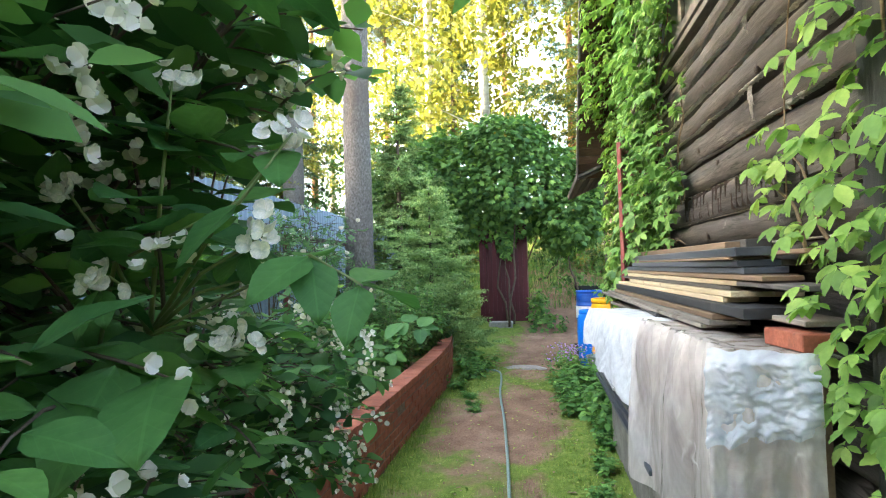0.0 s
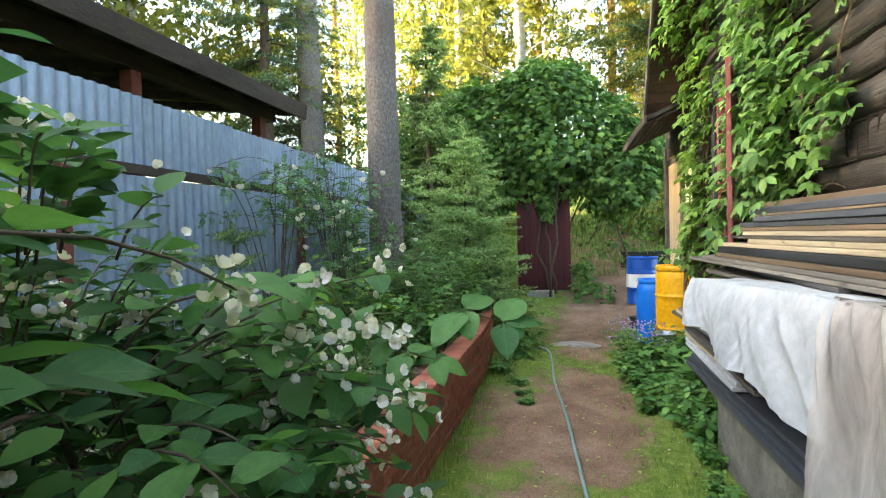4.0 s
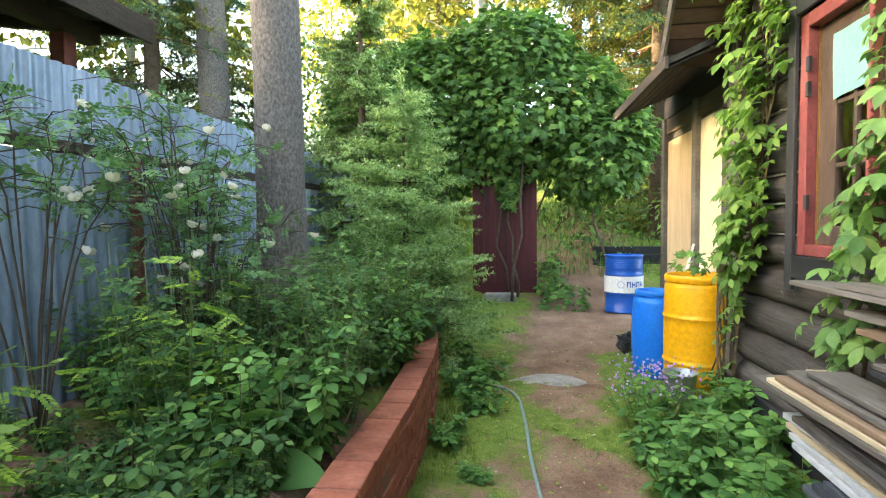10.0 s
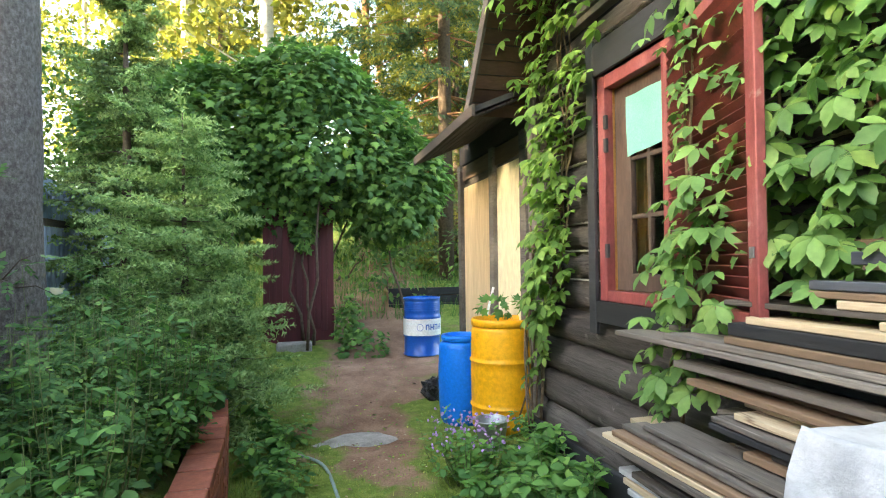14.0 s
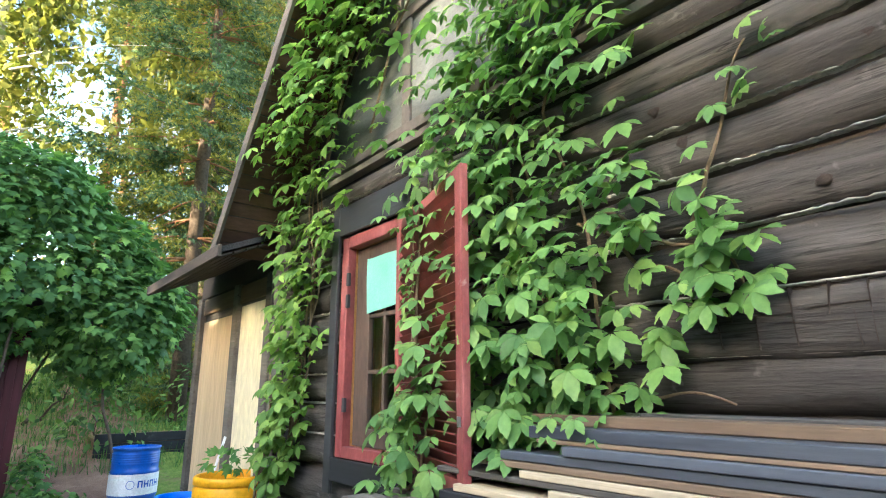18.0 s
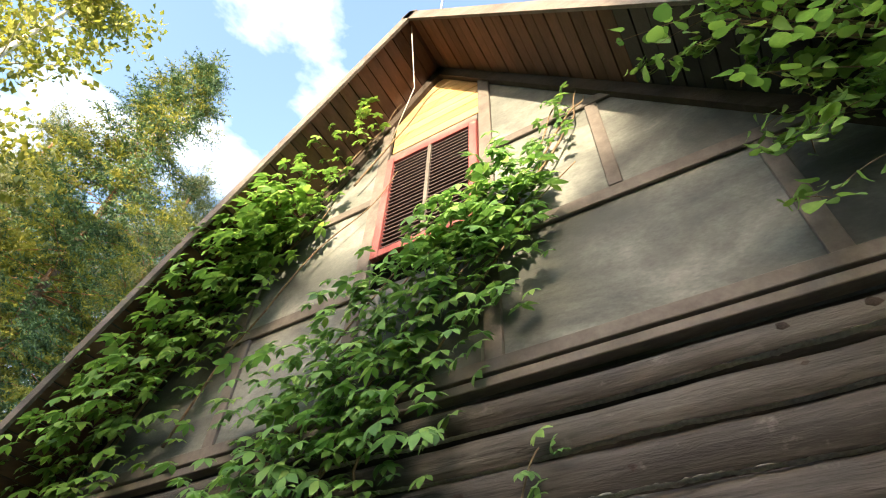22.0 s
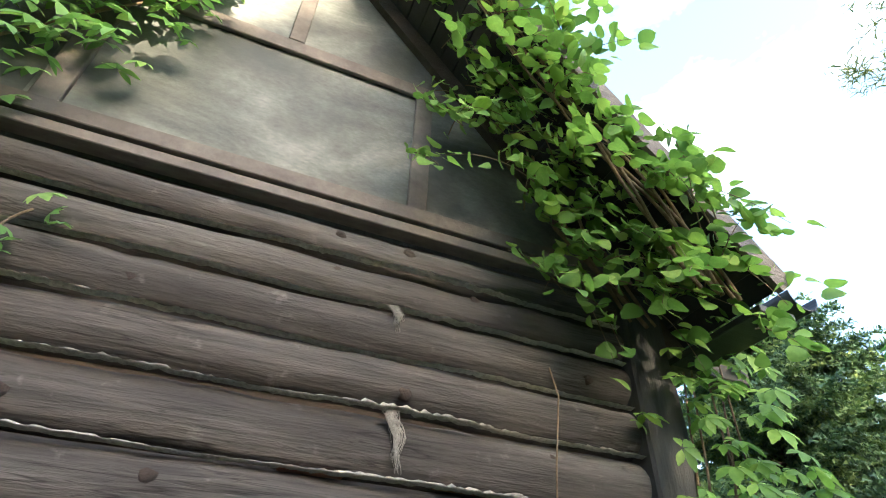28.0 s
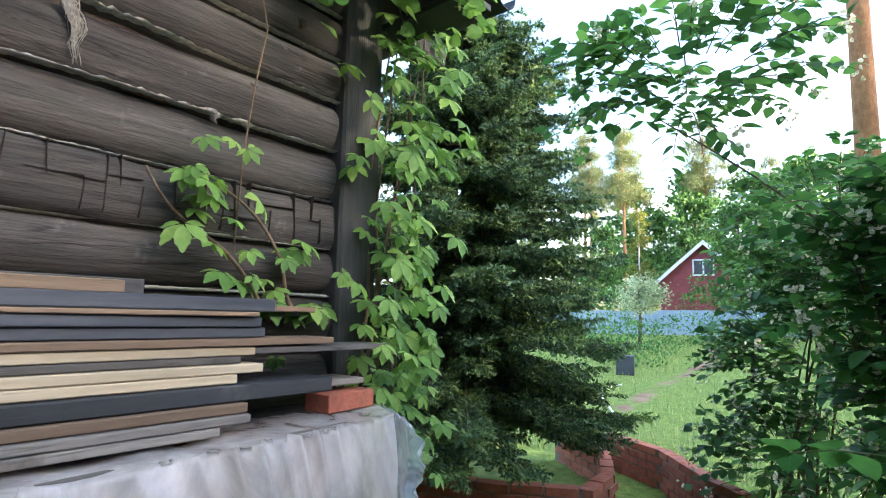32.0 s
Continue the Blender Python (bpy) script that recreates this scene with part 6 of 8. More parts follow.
    if len(rest):
        o = part("foliage", strew("foliage", shape, p[rest], r[rest], s[rest], mat), None, t)
        o.matrix_parent_inverse = inv
        o["kind"] = "stuff"
    return t


ROUND = fine_leaf(1.0, 0.86, 0.15, 0.2, 0.1, 0.75, 0.6)
creeper("bright green creeper climbing the far corner of the house", [(8.0, 1.15), (7.85, 1.6), (7.75, 2.0), (7.65, 2.5), (7.7, 3.0), (7.7, 3.5)], (0.14, 0.26, 0.32, 0.42, 0.6, 0.8), 330, 0.17, 0.20, L_CREEPERLIT, 1, 200)
creeper("few bright creeper leaves on bare canes by the barrel", [(8.2, 0.3), (8.15, 0.7), (8.0, 1.15)], (0.05, 0.12, 0.14), 24, 0.14, 0.12, L_CREEPERLIT, 18, 24, stems=4)
creeper("green creeper following the far verge of the gable", [(7.7, 3.5), (7.45, 4.1), (7.0, 4.6), (6.55, 5.0), (6.2, 5.4)], (0.85, 0.9, 0.65, 0.5, 0.3), 1000, 0.16, 0.5, L_CREEPERLIT, 2, 120)
creeper("thin sunlit creeper shoots under the peak of the gable", [(6.15, 5.5), (5.8, 5.95), (5.5, 6.3), (5.3, 6.5)], (0.3, 0.22, 0.14, 0.08), 90, 0.12, 0.4, L_CREEPERLIT, 14, 40, stems=2)
creeper("dense green creeper between the shutter and the bare logs", [(5.3, 1.45), (5.4, 2.0), (5.5, 2.5), (5.6, 3.0), (5.4, 3.4), (5.0, 3.9), (4.7, 4.25), (4.35, 4.6)], (0.4, 0.55, 0.55, 0.72, 0.8, 0.70, 0.48, 0.22), 1350, 0.150, 0.30, L_CREEPER, 3, 300)
creeper("thin creeper shoots rising beside the attic window", [(4.5, 4.4), (4.25, 4.75), (4.05, 5.1), (3.95, 5.3)], (0.3, 0.22, 0.16, 0.06), 34, 0.10, 0.10, L_CREEPER, 19, 34, stems=3)
creeper("creeper spray reaching out over the bare logs", [(5.0, 2.45), (4.75, 2.3), (4.6, 2.18), (4.5, 2.05)], (0.25, 0.28, 0.25, 0.12), 56, 0.15, 0.2, L_CREEPER, 13, 56, stems=2)
creeper("low creeper shoot over the stacked boards", [(5.3, 1.62), (5.05, 1.76), (4.8, 1.75), (4.62, 1.72)], (0.06, 0.08, 0.05, 0.03), 13, 0.14, 0.10, L_CREEPERLIT, 23, 13, stems=1)
creeper("thin red-stemmed creeper shoot on the shutter", [(6.08, 1.8), (6.12, 2.2), (6.05, 2.8)], (0.10, 0.06, 0.09), 28, 0.10, 0.06, L_CREEPER, 4, 28, plane=0.93, stems=2)
creeper("creeper sprays reaching over the lumber", [(6.2, 0.85), (6.15, 1.15), (6.0, 1.4), (6.05, 1.65), (5.8, 1.9)], (0.15, 0.25, 0.32, 0.22, 0.18), 105, 0.155, 0.16, L_CREEPER, 5, 75, plane=0.90, stems=2)
creeper("thin creeper shoot on the bare logs", [(4.62, 2.3), (4.6, 2.5), (4.5, 2.72), (4.35, 2.9)], (0.08, 0.06, 0.05, 0.03), 14, 0.11, 0.06, L_CREEPER, 6, 14, stems=1)
creeper("round-leaved green creeper spreading under the near verge", [(2.1, 3.1), (2.45, 3.55), (2.6, 4.1), (2.85, 4.7), (3.15, 5.3)], (0.4, 0.72, 0.62, 0.45, 0.25), 1900, 0.080, 0.30, L_CREEPERLIT, 7, 80, ROUND, 1.1, (-1.0, -0.1, 0.35))
creeper("bright creeper shoots hanging over the outer edge of the near verge", [(2.05, 3.0), (2.3, 3.4), (2.6, 3.8), (2.9, 4.25), (3.1, 4.6)], (0.18, 0.28, 0.30, 0.24, 0.12), 620, 0.075, 0.14, L_CREEPERLIT, 17, 160, ROUND, 0.5, (-0.8, -0.3, 0.55), 6, 0.66)
creeper("bright creeper climbing the near corner post", [(1.92, 1.0), (1.93, 1.5), (1.93, 2.0), (1.82, 2.5), (1.78, 3.0)], (0.20, 0.26, 0.30, 0.36, 0.40), 190, 0.145, 0.26, L_CREEPERLIT, 8, 190)
creeper("young creeper shoots beside the corner post", [(2.45, 1.58), (2.6, 1.8), (2.85, 2.05)], (0.35, 0.2, 0.08), 32, 0.13, 0.12, L_CREEPERLIT, 9, 32, stems=2)


def jasmine(label, base, blobs, seed, sprigs=(), pieces=150, gap=0.32, leaf=0.092, flower_rate=0.45):
    """Mock orange: arching stems, twigs set with paired leaves, clusters of white flowers at their ends."""
    rng = np.random.default_rng(seed)
    t = thing("jasmine_bush", *base, label, "bush")
    inv = t.matrix_basis.inverted()
    runs, lp, lt, lu, ls, fp, fu, fs = [], [], [], [], [], [], [], []
    lines = []
    for centre, radii, twigs in blobs:
        c, rad = np.array(centre, float), np.array(radii, float)
        for k in range(6 if c[2] < 2.3 else 1):
            e = c + rad * rand_dirs(1, rng)[0] * 0.6
            u = np.linspace(0, 1, 10)[:, None]
            b = np.array(base) + rng.normal(0, 0.12, 3) * (1, 1, 0)
            pts = b + (e - b) * u + np.array([0, 0, 1.0]) * (0.5 * np.sin(u * np.pi)) * 0.5
            if clear_of_path(pts, 0.3).all():
                runs.append((pts, 0.012 - 0.008 * u[:, 0], 6))
        for k in range(twigs):
            d = rand_dirs(1, rng)[0]
            d[2] = abs(d[2]) if rng.random() < 0.65 else d[2]
            q = c + rad * d * rng.uniform(0.5, 1.0)
            way = d * rad + np.array([0, 0, 0.15])
            way /= np.linalg.norm(way)
            lines.append((q, way, rng.uniform(0.22, 0.48), 0.5, gap))
    for q, e in sprigs:
        q, e = np.array(q), np.array(e)
        d = e - q
        lines.append((q, d / np.linalg.norm(d), np.linalg.norm(d), 0.13, 0.18))
    for q, way, ln, sag, keep in lines:
        u = np.linspace(0, 1, 6)[:, None]
        pts = q + way * ln * u + np.array([0, 0, -sag * ln]) * u ** 2
        if not (clear_of_path(pts, keep).all() and beside_path(pts).all()):
            continue
        runs.append((pts, 0.0035 - 0.002 * u[:, 0], 4))
        side = np.cross(way, [0, 0, 1.0])
        side /= np.linalg.norm(side) + 1e-6
        m = int(ln / 0.062)
        for i in range(m):
            w = (i + 0.6) / m
            p = q + way * ln * w + np.array([0, 0, -sag * ln]) * w * w
            for sg in (1, -1):
                if rng.random() < 0.12:
                    continue
                lp.append(p)
                lt.append(side * sg + way * rng.uniform(0.3, 0.9) + np.array([0, 0, rng.uniform(-0.7, 0.15)]))
                lu.append(np.array([0, 0, 1.0]) + 0.35 * rng.standard_normal(3))
                ls.append(leaf * rng.uniform(0.7, 1.25) * (1.35 if sag == 0.13 else 1.0))
        if rng.random() < flower_rate:
            e = pts[-1]
            for i in range(rng.integers(5, 11)):
                fp.append(e + rng.normal(0, 0.024, 3))
                fu.append(way + rng.normal(0, 0.6, 3))
                fs.append(rng.uniform(0.85, 1.2))
    st = part("stem", tubes("stem", runs, M_TWIG), None, t)
    st.matrix_parent_inverse = inv
    lp, lt, lu, ls = np.array(lp), np.array(lt), np.array(lu), np.array(ls)
    ok = clear_of_path(lp, 0.2) & beside_path(lp)
    lp, lt, lu, ls = lp[ok], lt[ok], lu[ok], ls[ok]
    r = frames_of(lt, lu)
    shape = leaf_shape(1.0, 0.58, 0.18, 0.2, 0.06)
    d = np.linalg.norm(lp[:, None] - WAY[None, ::6], axis=2).min(1)
    order = np.argsort(d)
    near_leaf = fine_leaf(1.0, 0.62, 0.18, 0.2, 0.06)
    me = mesh_of("leaf", near_leaf[0], near_leaf[1], L_NEARLEAF, True)
    for i in order[:pieces]:
        m = Matrix(r[i].tolist()).to_4x4()
        m.translation = lp[i]
        o = part("leaf", me, None, t, "", m @ Matrix.Diagonal((ls[i], ls[i], ls[i], 1)))
        o.matrix_parent_inverse = inv
    rest = order[pieces:]
    o = part("foliage", strew("foliage", shape, lp[rest], r[rest], ls[rest], L_JASMINE, True), None, t)
    o.matrix_parent_inverse = inv
    o["kind"] = "stuff"
    fp, fu, fs = np.array(fp), np.array(fu), np.array(fs)
    ok = clear_of_path(fp, 0.3) & beside_path(fp)
    fp, fu, fs = fp[ok], fu[ok], fs[ok]
    r = frames_of(np.cross(fu, rng.standard_normal(fu.shape)), fu)
    me = mesh_of("flower", *blossom(0.022), L_PETAL, True)
    order = np.argsort(np.linalg.norm(fp[:, None] - WAY[None, ::6], axis=2).min(1))
    for i in order[:pieces]:
        m = Matrix(r[i].tolist()).to_4x4()
        m.translation = fp[i]
        o = part("flower", me, None, t, "", m @ Matrix.Diagonal((fs[i], fs[i], fs[i], 1)))
        o.matrix_parent_inverse = inv
    if len(order) > pieces:
        rest = order[pieces:]
        o = part("blossom", strew("blossom", blossom(0.022), fp[rest], r[rest], fs[rest], L_PETAL, True), None, t)
        o.matrix_parent_inverse = inv
        o["kind"] = "stuff"
    return t


jasmine("jasmine bush in white flower behind the low brick wall", (0.0, -1.6, 0.0), [((-0.3, -1.0, 1.25), (0.55, 0.45, 0.95), 300), ((-0.1, -1.0, 0.6), (0.42, 0.35, 0.4), 90), ((-0.45, -0.85, 2.2), (0.5, 0.4, 0.45), 100)], 26, [], 60, 0.5)
rs = random.Random(8)
near_sprigs, side_sprigs = [], []
for k in range(9):
    x, y = rs.uniform(-1.65, -1.15), rs.uniform(1.5, 2.1)
    side_sprigs.append(((x - 0.1, y, 1.15), (x + rs.uniform(0.0, 0.2), y + rs.uniform(-0.1, 0.1), rs.uniform(1.65, 2.1))))
for k in range(14):
    y, z = rs.uniform(1.65, 2.45), 0.72 + 0.6 * k / 13
    side_sprigs.append(((-1.3, y + 0.05, z - 0.1), (rs.uniform(-0.95, -0.72), y + rs.uniform(-0.1, 0.1), z + rs.uniform(-0.02, 0.12))))
for k in range(16):
    y, z = rs.uniform(0.45, 0.95), 0.95 + 1.15 * k / 15
    near_sprigs.append(((-0.9, y + 0.1, z - 0.05), (rs.uniform(-0.62, -0.45), y, z + rs.uniform(-0.05, 0.1))))
jasmine("tall jasmine bush in white flower leaning over the path", (-1.75, 1.0, 0.2), [((-1.1, 0.9, 1.4), (0.75, 0.5, 0.85), 350), ((0.0, 0.9, 2.75), (0.5, 0.4, 0.26), 80), ((-0.75, 0.95, 1.3), (0.3, 0.35, 0.55), 170), ((-1.15, 0.65, 1.0), (0.6, 0.5, 0.75), 170), ((-0.95, 0.75, 1.7), (0.42, 0.4, 0.5), 160)], 21,
        [((-0.70, 0.95, 1.66), (-0.22, 0.79, 1.57)), ((-0.62, 0.74, 1.70), (-0.36, 0.68, 1.70)), ((-0.9, 0.9, 1.3), (-0.42, 0.86, 1.25)), ((-0.95, 1.15, 1.85), (-0.55, 1.0, 1.95)), ((-0.7, 0.6, 1.5), (-0.45, 0.55, 1.5))] + near_sprigs)
# fewer of the lighter near leaves here, to keep the shaded bush dark
jasmine("spreading jasmine bush with white flowers above the brick edging", (-1.9, 2.4, 0.4), [((-1.68, 2.15, 0.85), (0.6, 0.55, 0.5), 230), ((-1.3, 2.2, 0.8), (0.35, 0.45, 0.36), 130), ((-1.3, 1.85, 1.15), (0.35, 0.35, 0.4), 80)], 22,
        [((-1.25, 2.50, 1.40), (-0.66, 2.41, 1.36)), ((-1.2, 2.2, 1.42), (-0.66, 2.16, 1.44)), ((-1.25, 2.45, 1.2), (-0.80, 2.52, 1.12)), ((-1.3, 2.3, 1.3), (-0.85, 2.4, 1.5))] + side_sprigs, 60, 0.32, 0.080)


def spray(label, root, twigs, pairs, heads, seed):
    """A jasmine branch that hangs into the path: large leaves in pairs and tight flower heads."""
    t = thing("jasmine_branch", *root, label, "branch")
    inv = t.matrix_basis.inverted()
    rj = random.Random(seed)
    heads, pairs = [Vector(h) for h in heads], [(Vector(a), Vector(b)) for a, b in pairs]
    base = Vector(twigs[0][-3])
    runs = [[root] + list(twigs[0])] + [list(q) for q in twigs[1:]] + [[tuple(base), tuple((h + base) / 2 + Vector((0, 0, 0.02))), tuple(h)] for h in heads]
    o = part("stem", tubes("stem", [(r, [0.004 - 0.0025 * k / (len(r) - 1) for k in range(len(r))], 6) for r in runs], M_STEM), None, t)
    o.matrix_parent_inverse = inv
    for h in heads:
        for k in range(4):
            pairs.append((h + Vector((-0.03, 0.02, -0.015)), h + Vector((rj.uniform(-0.10, 0.02), rj.uniform(-0.07, 0.09), rj.uniform(-0.08, 0.05)))))
    me = mesh_of("leaf", *fine_leaf(1.0, 0.62, 0.14, 0.16, 0.04), L_NEARLEAF, True)
    for a, b in pairs:
        d = b - a
        m = Matrix(frames_of(np.array([d]), np.array([[rj.uniform(-0.2, 0.2), -0.45, 1.0]]))[0].tolist()).to_4x4()
        m.translation = a
        o = part("leaf", me, None, t, "", m @ Matrix.Scale(d.length, 4))
        o.matrix_parent_inverse = inv
    petal = fine_leaf(1.0, 1.15, -0.6, 0.35, 0.0, 1.5, 0.5)
    cup = mesh_of("flower", *join_shapes([(turn_z(petal[0], q), petal[1]) for q in (0, 90, 180, 270)]), L_PETAL, True)
    for h in heads:
        for k in range(9):
            up = Vector((rj.uniform(-0.6, 0.9), rj.uniform(-1.3, 0.0), rj.uniform(-0.2, 0.8)))
            m = Matrix(frames_of(np.array([up.orthogonal()]), np.array([up]))[0].tolist()).to_4x4()
            m.translation = h + Vector((rj.gauss(0, 0.016), rj.gauss(0, 0.016), rj.gauss(0, 0.012)))
            o = part("flower", cup, None, t, "", m @ Matrix.Scale(rj.uniform(0.0115, 0.015), 4))
            o.matrix_parent_inverse = inv


JOINT, KNEE, FORK = (-0.322, 0.609, 1.600), (-0.260, 0.600, 1.566), (-0.405, 0.600, 1.664)
spray("low jasmine branch with large leaves and white flower heads", (-0.95, 0.85, gz(-0.95, 0.85)), [[(-0.85, 0.8, 1.1), (-0.6, 0.7, 1.5), JOINT, KNEE], [(-0.85, 0.8, 1.1), (-0.62, 0.66, 1.6), FORK, (-0.365, 0.66, 1.757)]],
      [(JOINT, (-0.293, 0.559, 1.535)), (JOINT, (-0.344, 0.70, 1.615)), (KNEE, (-0.213, 0.695, 1.543)), (KNEE, (-0.262, 0.545, 1.512)), (KNEE, (-0.25, 0.69, 1.592)), (FORK, (-0.385, 0.70, 1.675)), (FORK, (-0.470, 0.56, 1.598)), (FORK, (-0.375, 0.677, 1.70)), (JOINT, (-0.36, 0.53, 1.56))],
      [(-0.385, 0.615, 1.625), (-0.463, 0.719, 1.573), (-0.468, 0.717, 1.488), (-0.365, 0.66, 1.757), (-0.524, 0.648, 1.833), (-0.588, 0.611, 1.583), (-0.66, 0.75, 1.42), (-0.66, 0.62, 1.70)], 3)
TWIN, END = (-0.65, 2.33, 1.355), (-0.565, 2.30, 1.332)
spray("jasmine branch with large leaves reaching over the brick edging", (-1.35, 2.3, gz(-1.35, 2.3)), [[(-1.25, 2.3, 1.0), (-0.9, 2.28, 1.35), TWIN, END]],
      [(TWIN, (-0.70, 2.23, 1.305)), (TWIN, (-0.60, 2.42, 1.385)), (END, (-0.535, 2.40, 1.385)), (END, (-0.485, 2.34, 1.335)), (END, (-0.545, 2.22, 1.285)), (END, (-0.515, 2.28, 1.31)), (TWIN, (-0.625, 2.25, 1.315))],
      [(-0.85, 2.22, 1.34), (-0.80, 2.33, 1.30), (-0.9, 2.12, 1.45)], 5)
spray("leafy jasmine branch hanging over the end of the bed", (-1.4, 2.6, gz(-1.4, 2.6)), [[(-1.3, 2.6, 0.9), (-1.0, 2.6, 1.15), (-0.86, 2.6, 1.2), (-0.79, 2.62, 1.18)]],
      [((-0.86, 2.6, 1.2), (-0.88, 2.5, 1.15)), ((-0.86, 2.6, 1.2), (-0.80, 2.70, 1.21)), ((-0.79, 2.62, 1.18), (-0.73, 2.69, 1.16)), ((-0.79, 2.62, 1.18), (-0.75, 2.54, 1.14)), ((-0.79, 2.62, 1.18), (-0.70, 2.61, 1.15))],
      [(-0.9, 2.55, 1.1), (-0.86, 2.7, 1.05), (-1.0, 2.5, 1.28), (-0.95, 2.75, 1.2)], 7)


def spruce(x, y, h, r, label, seed, whorls=26, twig=0.26, dens=1.0, mat=None, tip_mat=None, bottom=0.06, base=None, droop=0.35, taper=0.85, trunk_r=None, thick=0.024, bark=None):
    """A spruce: tapering trunk, drooping limbs in whorls, twigs thick with needles."""
    rng = np.random.default_rng(seed)
    z0 = gz(x, y) if base is None else base
    t = thing("spruce", x, y, z0, label, "tree")
    tr = trunk_r or h * 0.014 + 0.015
    part("trunk", tubes("trunk", [([(0, 0, -0.1), (0.02, 0, h * 0.5), (0, 0.01, h)], [tr, tr * 0.55, 0.006], 10)], M_TWIG), None, t)
    runs, tp, tt, ts = [], [], [], []
    for w in range(whorls):
        f = w / (whorls - 1)
        zz = h * (bottom + (0.97 - bottom) * f)
        ln = r * (1 - f) ** taper + 0.06
        for k in range(rng.integers(5, 8)):
            a = rng.uniform(0, 2 * np.pi)
            L = ln * rng.uniform(0.7, 1.12)
            u = np.linspace(0, 1, 7)
            lift = 0.28 * f * L
            dirn = np.array([math.cos(a), math.sin(a), 0])
            pts = dirn * (L * u)[:, None] + np.array([0, 0, 1.0]) * (zz + lift * u - droop * L * u ** 1.6 + 0.16 * L * u ** 4)[:, None]
            runs.append((pts, (0.004 + 0.008 * L) * (1 - 0.85 * u), 5))
            m = max(3, int(L / (twig * 0.33) * dens))
            for i in range(m):
                v = (i + rng.random()) / m
                if v < 0.15 and L > 0.5:
                    continue
                p = np.array([np.interp(v, u, pts[:, q]) for q in range(3)])
                for sg in (1, -1):
                    side = np.array([-dirn[1], dirn[0], 0]) * sg
                    tp.append(p)
                    tt.append(dirn * rng.uniform(0.45, 1.0) + side * rng.uniform(0.4, 1.0) + np.array([0, 0, rng.uniform(-0.6, 0.1)]))
                    ts.append(twig * rng.uniform(0.65, 1.15) * (1.05 - 0.35 * v) * min(1, 0.45 + L))
            tp.append(pts[-1]), tt.append(dirn + np.array([0, 0, 0.15])), ts.append(twig * 0.9)
    tp.append(np.array([0, 0, h - 0.05])), tt.append(np.array([0.01, 0, 1.0])), ts.append(twig * 1.1)
    part("limb", tubes("limb", runs, bark or M_TWIG), None, t)["kind"] = "stuff"
    tp, tt, ts = np.array(tp), np.array(tt), np.array(ts)
    rr = frames_of(tt, np.array([0, 0, 1.0]) + 0.25 * rng.standard_normal((len(tp), 3)))
    sh = needle_twig(18, 1.0, 0.19, 58, seed, 2, thick)
    # random twigs take tip_mat; on woodland spruces it paints sunlit yellow
    pick = rng.random(len(tp)) < (0.42 if tip_mat else 0)
    part("needles", strew("needles", sh, tp[~pick], rr[~pick], ts[~pick], mat or L_SPRUCE), None, t)["kind"] = "stuff"
    if pick.any():
        part("young_needles", strew("young_needles", sh, tp[pick], rr[pick], ts[pick], tip_mat), None, t)["kind"] = "stuff"
    return t


spruce(-1.95, 9.6, 2.85, 1.05, "young light green spruce beside the outhouse", 31, 20, 0.36, 1.15, L_SPRUCETIP, L_SPRUCETIP, droop=0.28, thick=0.034)
spruce(-3.0, 11.6, 5.6, 1.35, "light green spruce between the fence and the outhouse", 35, 26, 0.38, 1.1, L_SPRUCELIT, L_SPRUCETIP, thick=0.05)
spruce(2.5, -0.58, 4.6, 1.44, "dark old spruce in the brick planter", 32, 46, 0.31, 2.5, L_SPRUCE, L_SPRUCELIT, 0.13, 0.2, 0.36, 0.38, thick=0.05)
spruce(-2.4, 4.15, 1.2, 0.48, "small thin spruce seedling by the fence", 33, 7, 0.20, 1.6, L_SPRUCE, L_SPRUCELIT, 0.25, trunk_r=0.013, thick=0.04)


def big_trunk(x, y, r, h, label, seed, mat):
    rng = np.random.default_rng(seed)
    t = thing("pine_tree", x, y, gz(x, y), label, "tree")
    n, sides = 90, 30
    zz = np.concatenate([np.linspace(-0.1, 6, 70), np.linspace(6.3, h, 20)])
    rad = r * (1 - 0.55 * zz / h) * (1 + 0.35 * np.exp(-np.clip(zz, 0, 9) * 2.2))
    lean = 0.02 * zz * math.sin(seed)
    ang = np.linspace(0, 2 * np.pi, sides, endpoint=False)
    v = np.zeros((n, sides, 3))
    for i in range(n):
        for j in range(sides):
            q = rad[i] * (1 + 0.05 * noise.noise(Vector((math.cos(ang[j]) * 3, math.sin(ang[j]) * 3, zz[i] * 1.6 + seed))) + 0.035 * noise.noise(Vector((math.cos(ang[j]) * 9, math.sin(ang[j]) * 9, zz[i] * 5))))
            v[i, j] = (lean[i] + q * math.cos(ang[j]), q * math.sin(ang[j]), zz[i])
    i = np.arange(n - 1)[:, None] * sides
    j = np.arange(sides)[None]
    k = (j + 1) % sides
    part("trunk", mesh_of("trunk", v.reshape(-1, 3), np.stack([i + j, i + k, i + sides + k, i + sides + j], -1).reshape(-1, 4), mat, True), None, t)
    pts = np.array([lean[-1], 0, h]) + rng.normal(0, 1, (900, 3)) * (1.5, 1.5, 2.0)
    rr = frames_of(rand_dirs(900, rng) + np.array([0, 0, 0.6]), rand_dirs(900, rng))
    part("crown", strew("crown", needle_twig(14, 1.0, 0.35, 55, seed, 1), pts, rr, np.full(900, 0.55), L_PINE), None, t)
    return t


big_trunk(-2.73, 8.1, 0.215, 27, "tall pine with grey scaly bark by the fence", 41, M_BARK)
big_trunk(-5.6, 12.2, 0.26, 26, "tall pine with grey bark behind the fence", 42, M_BARK)


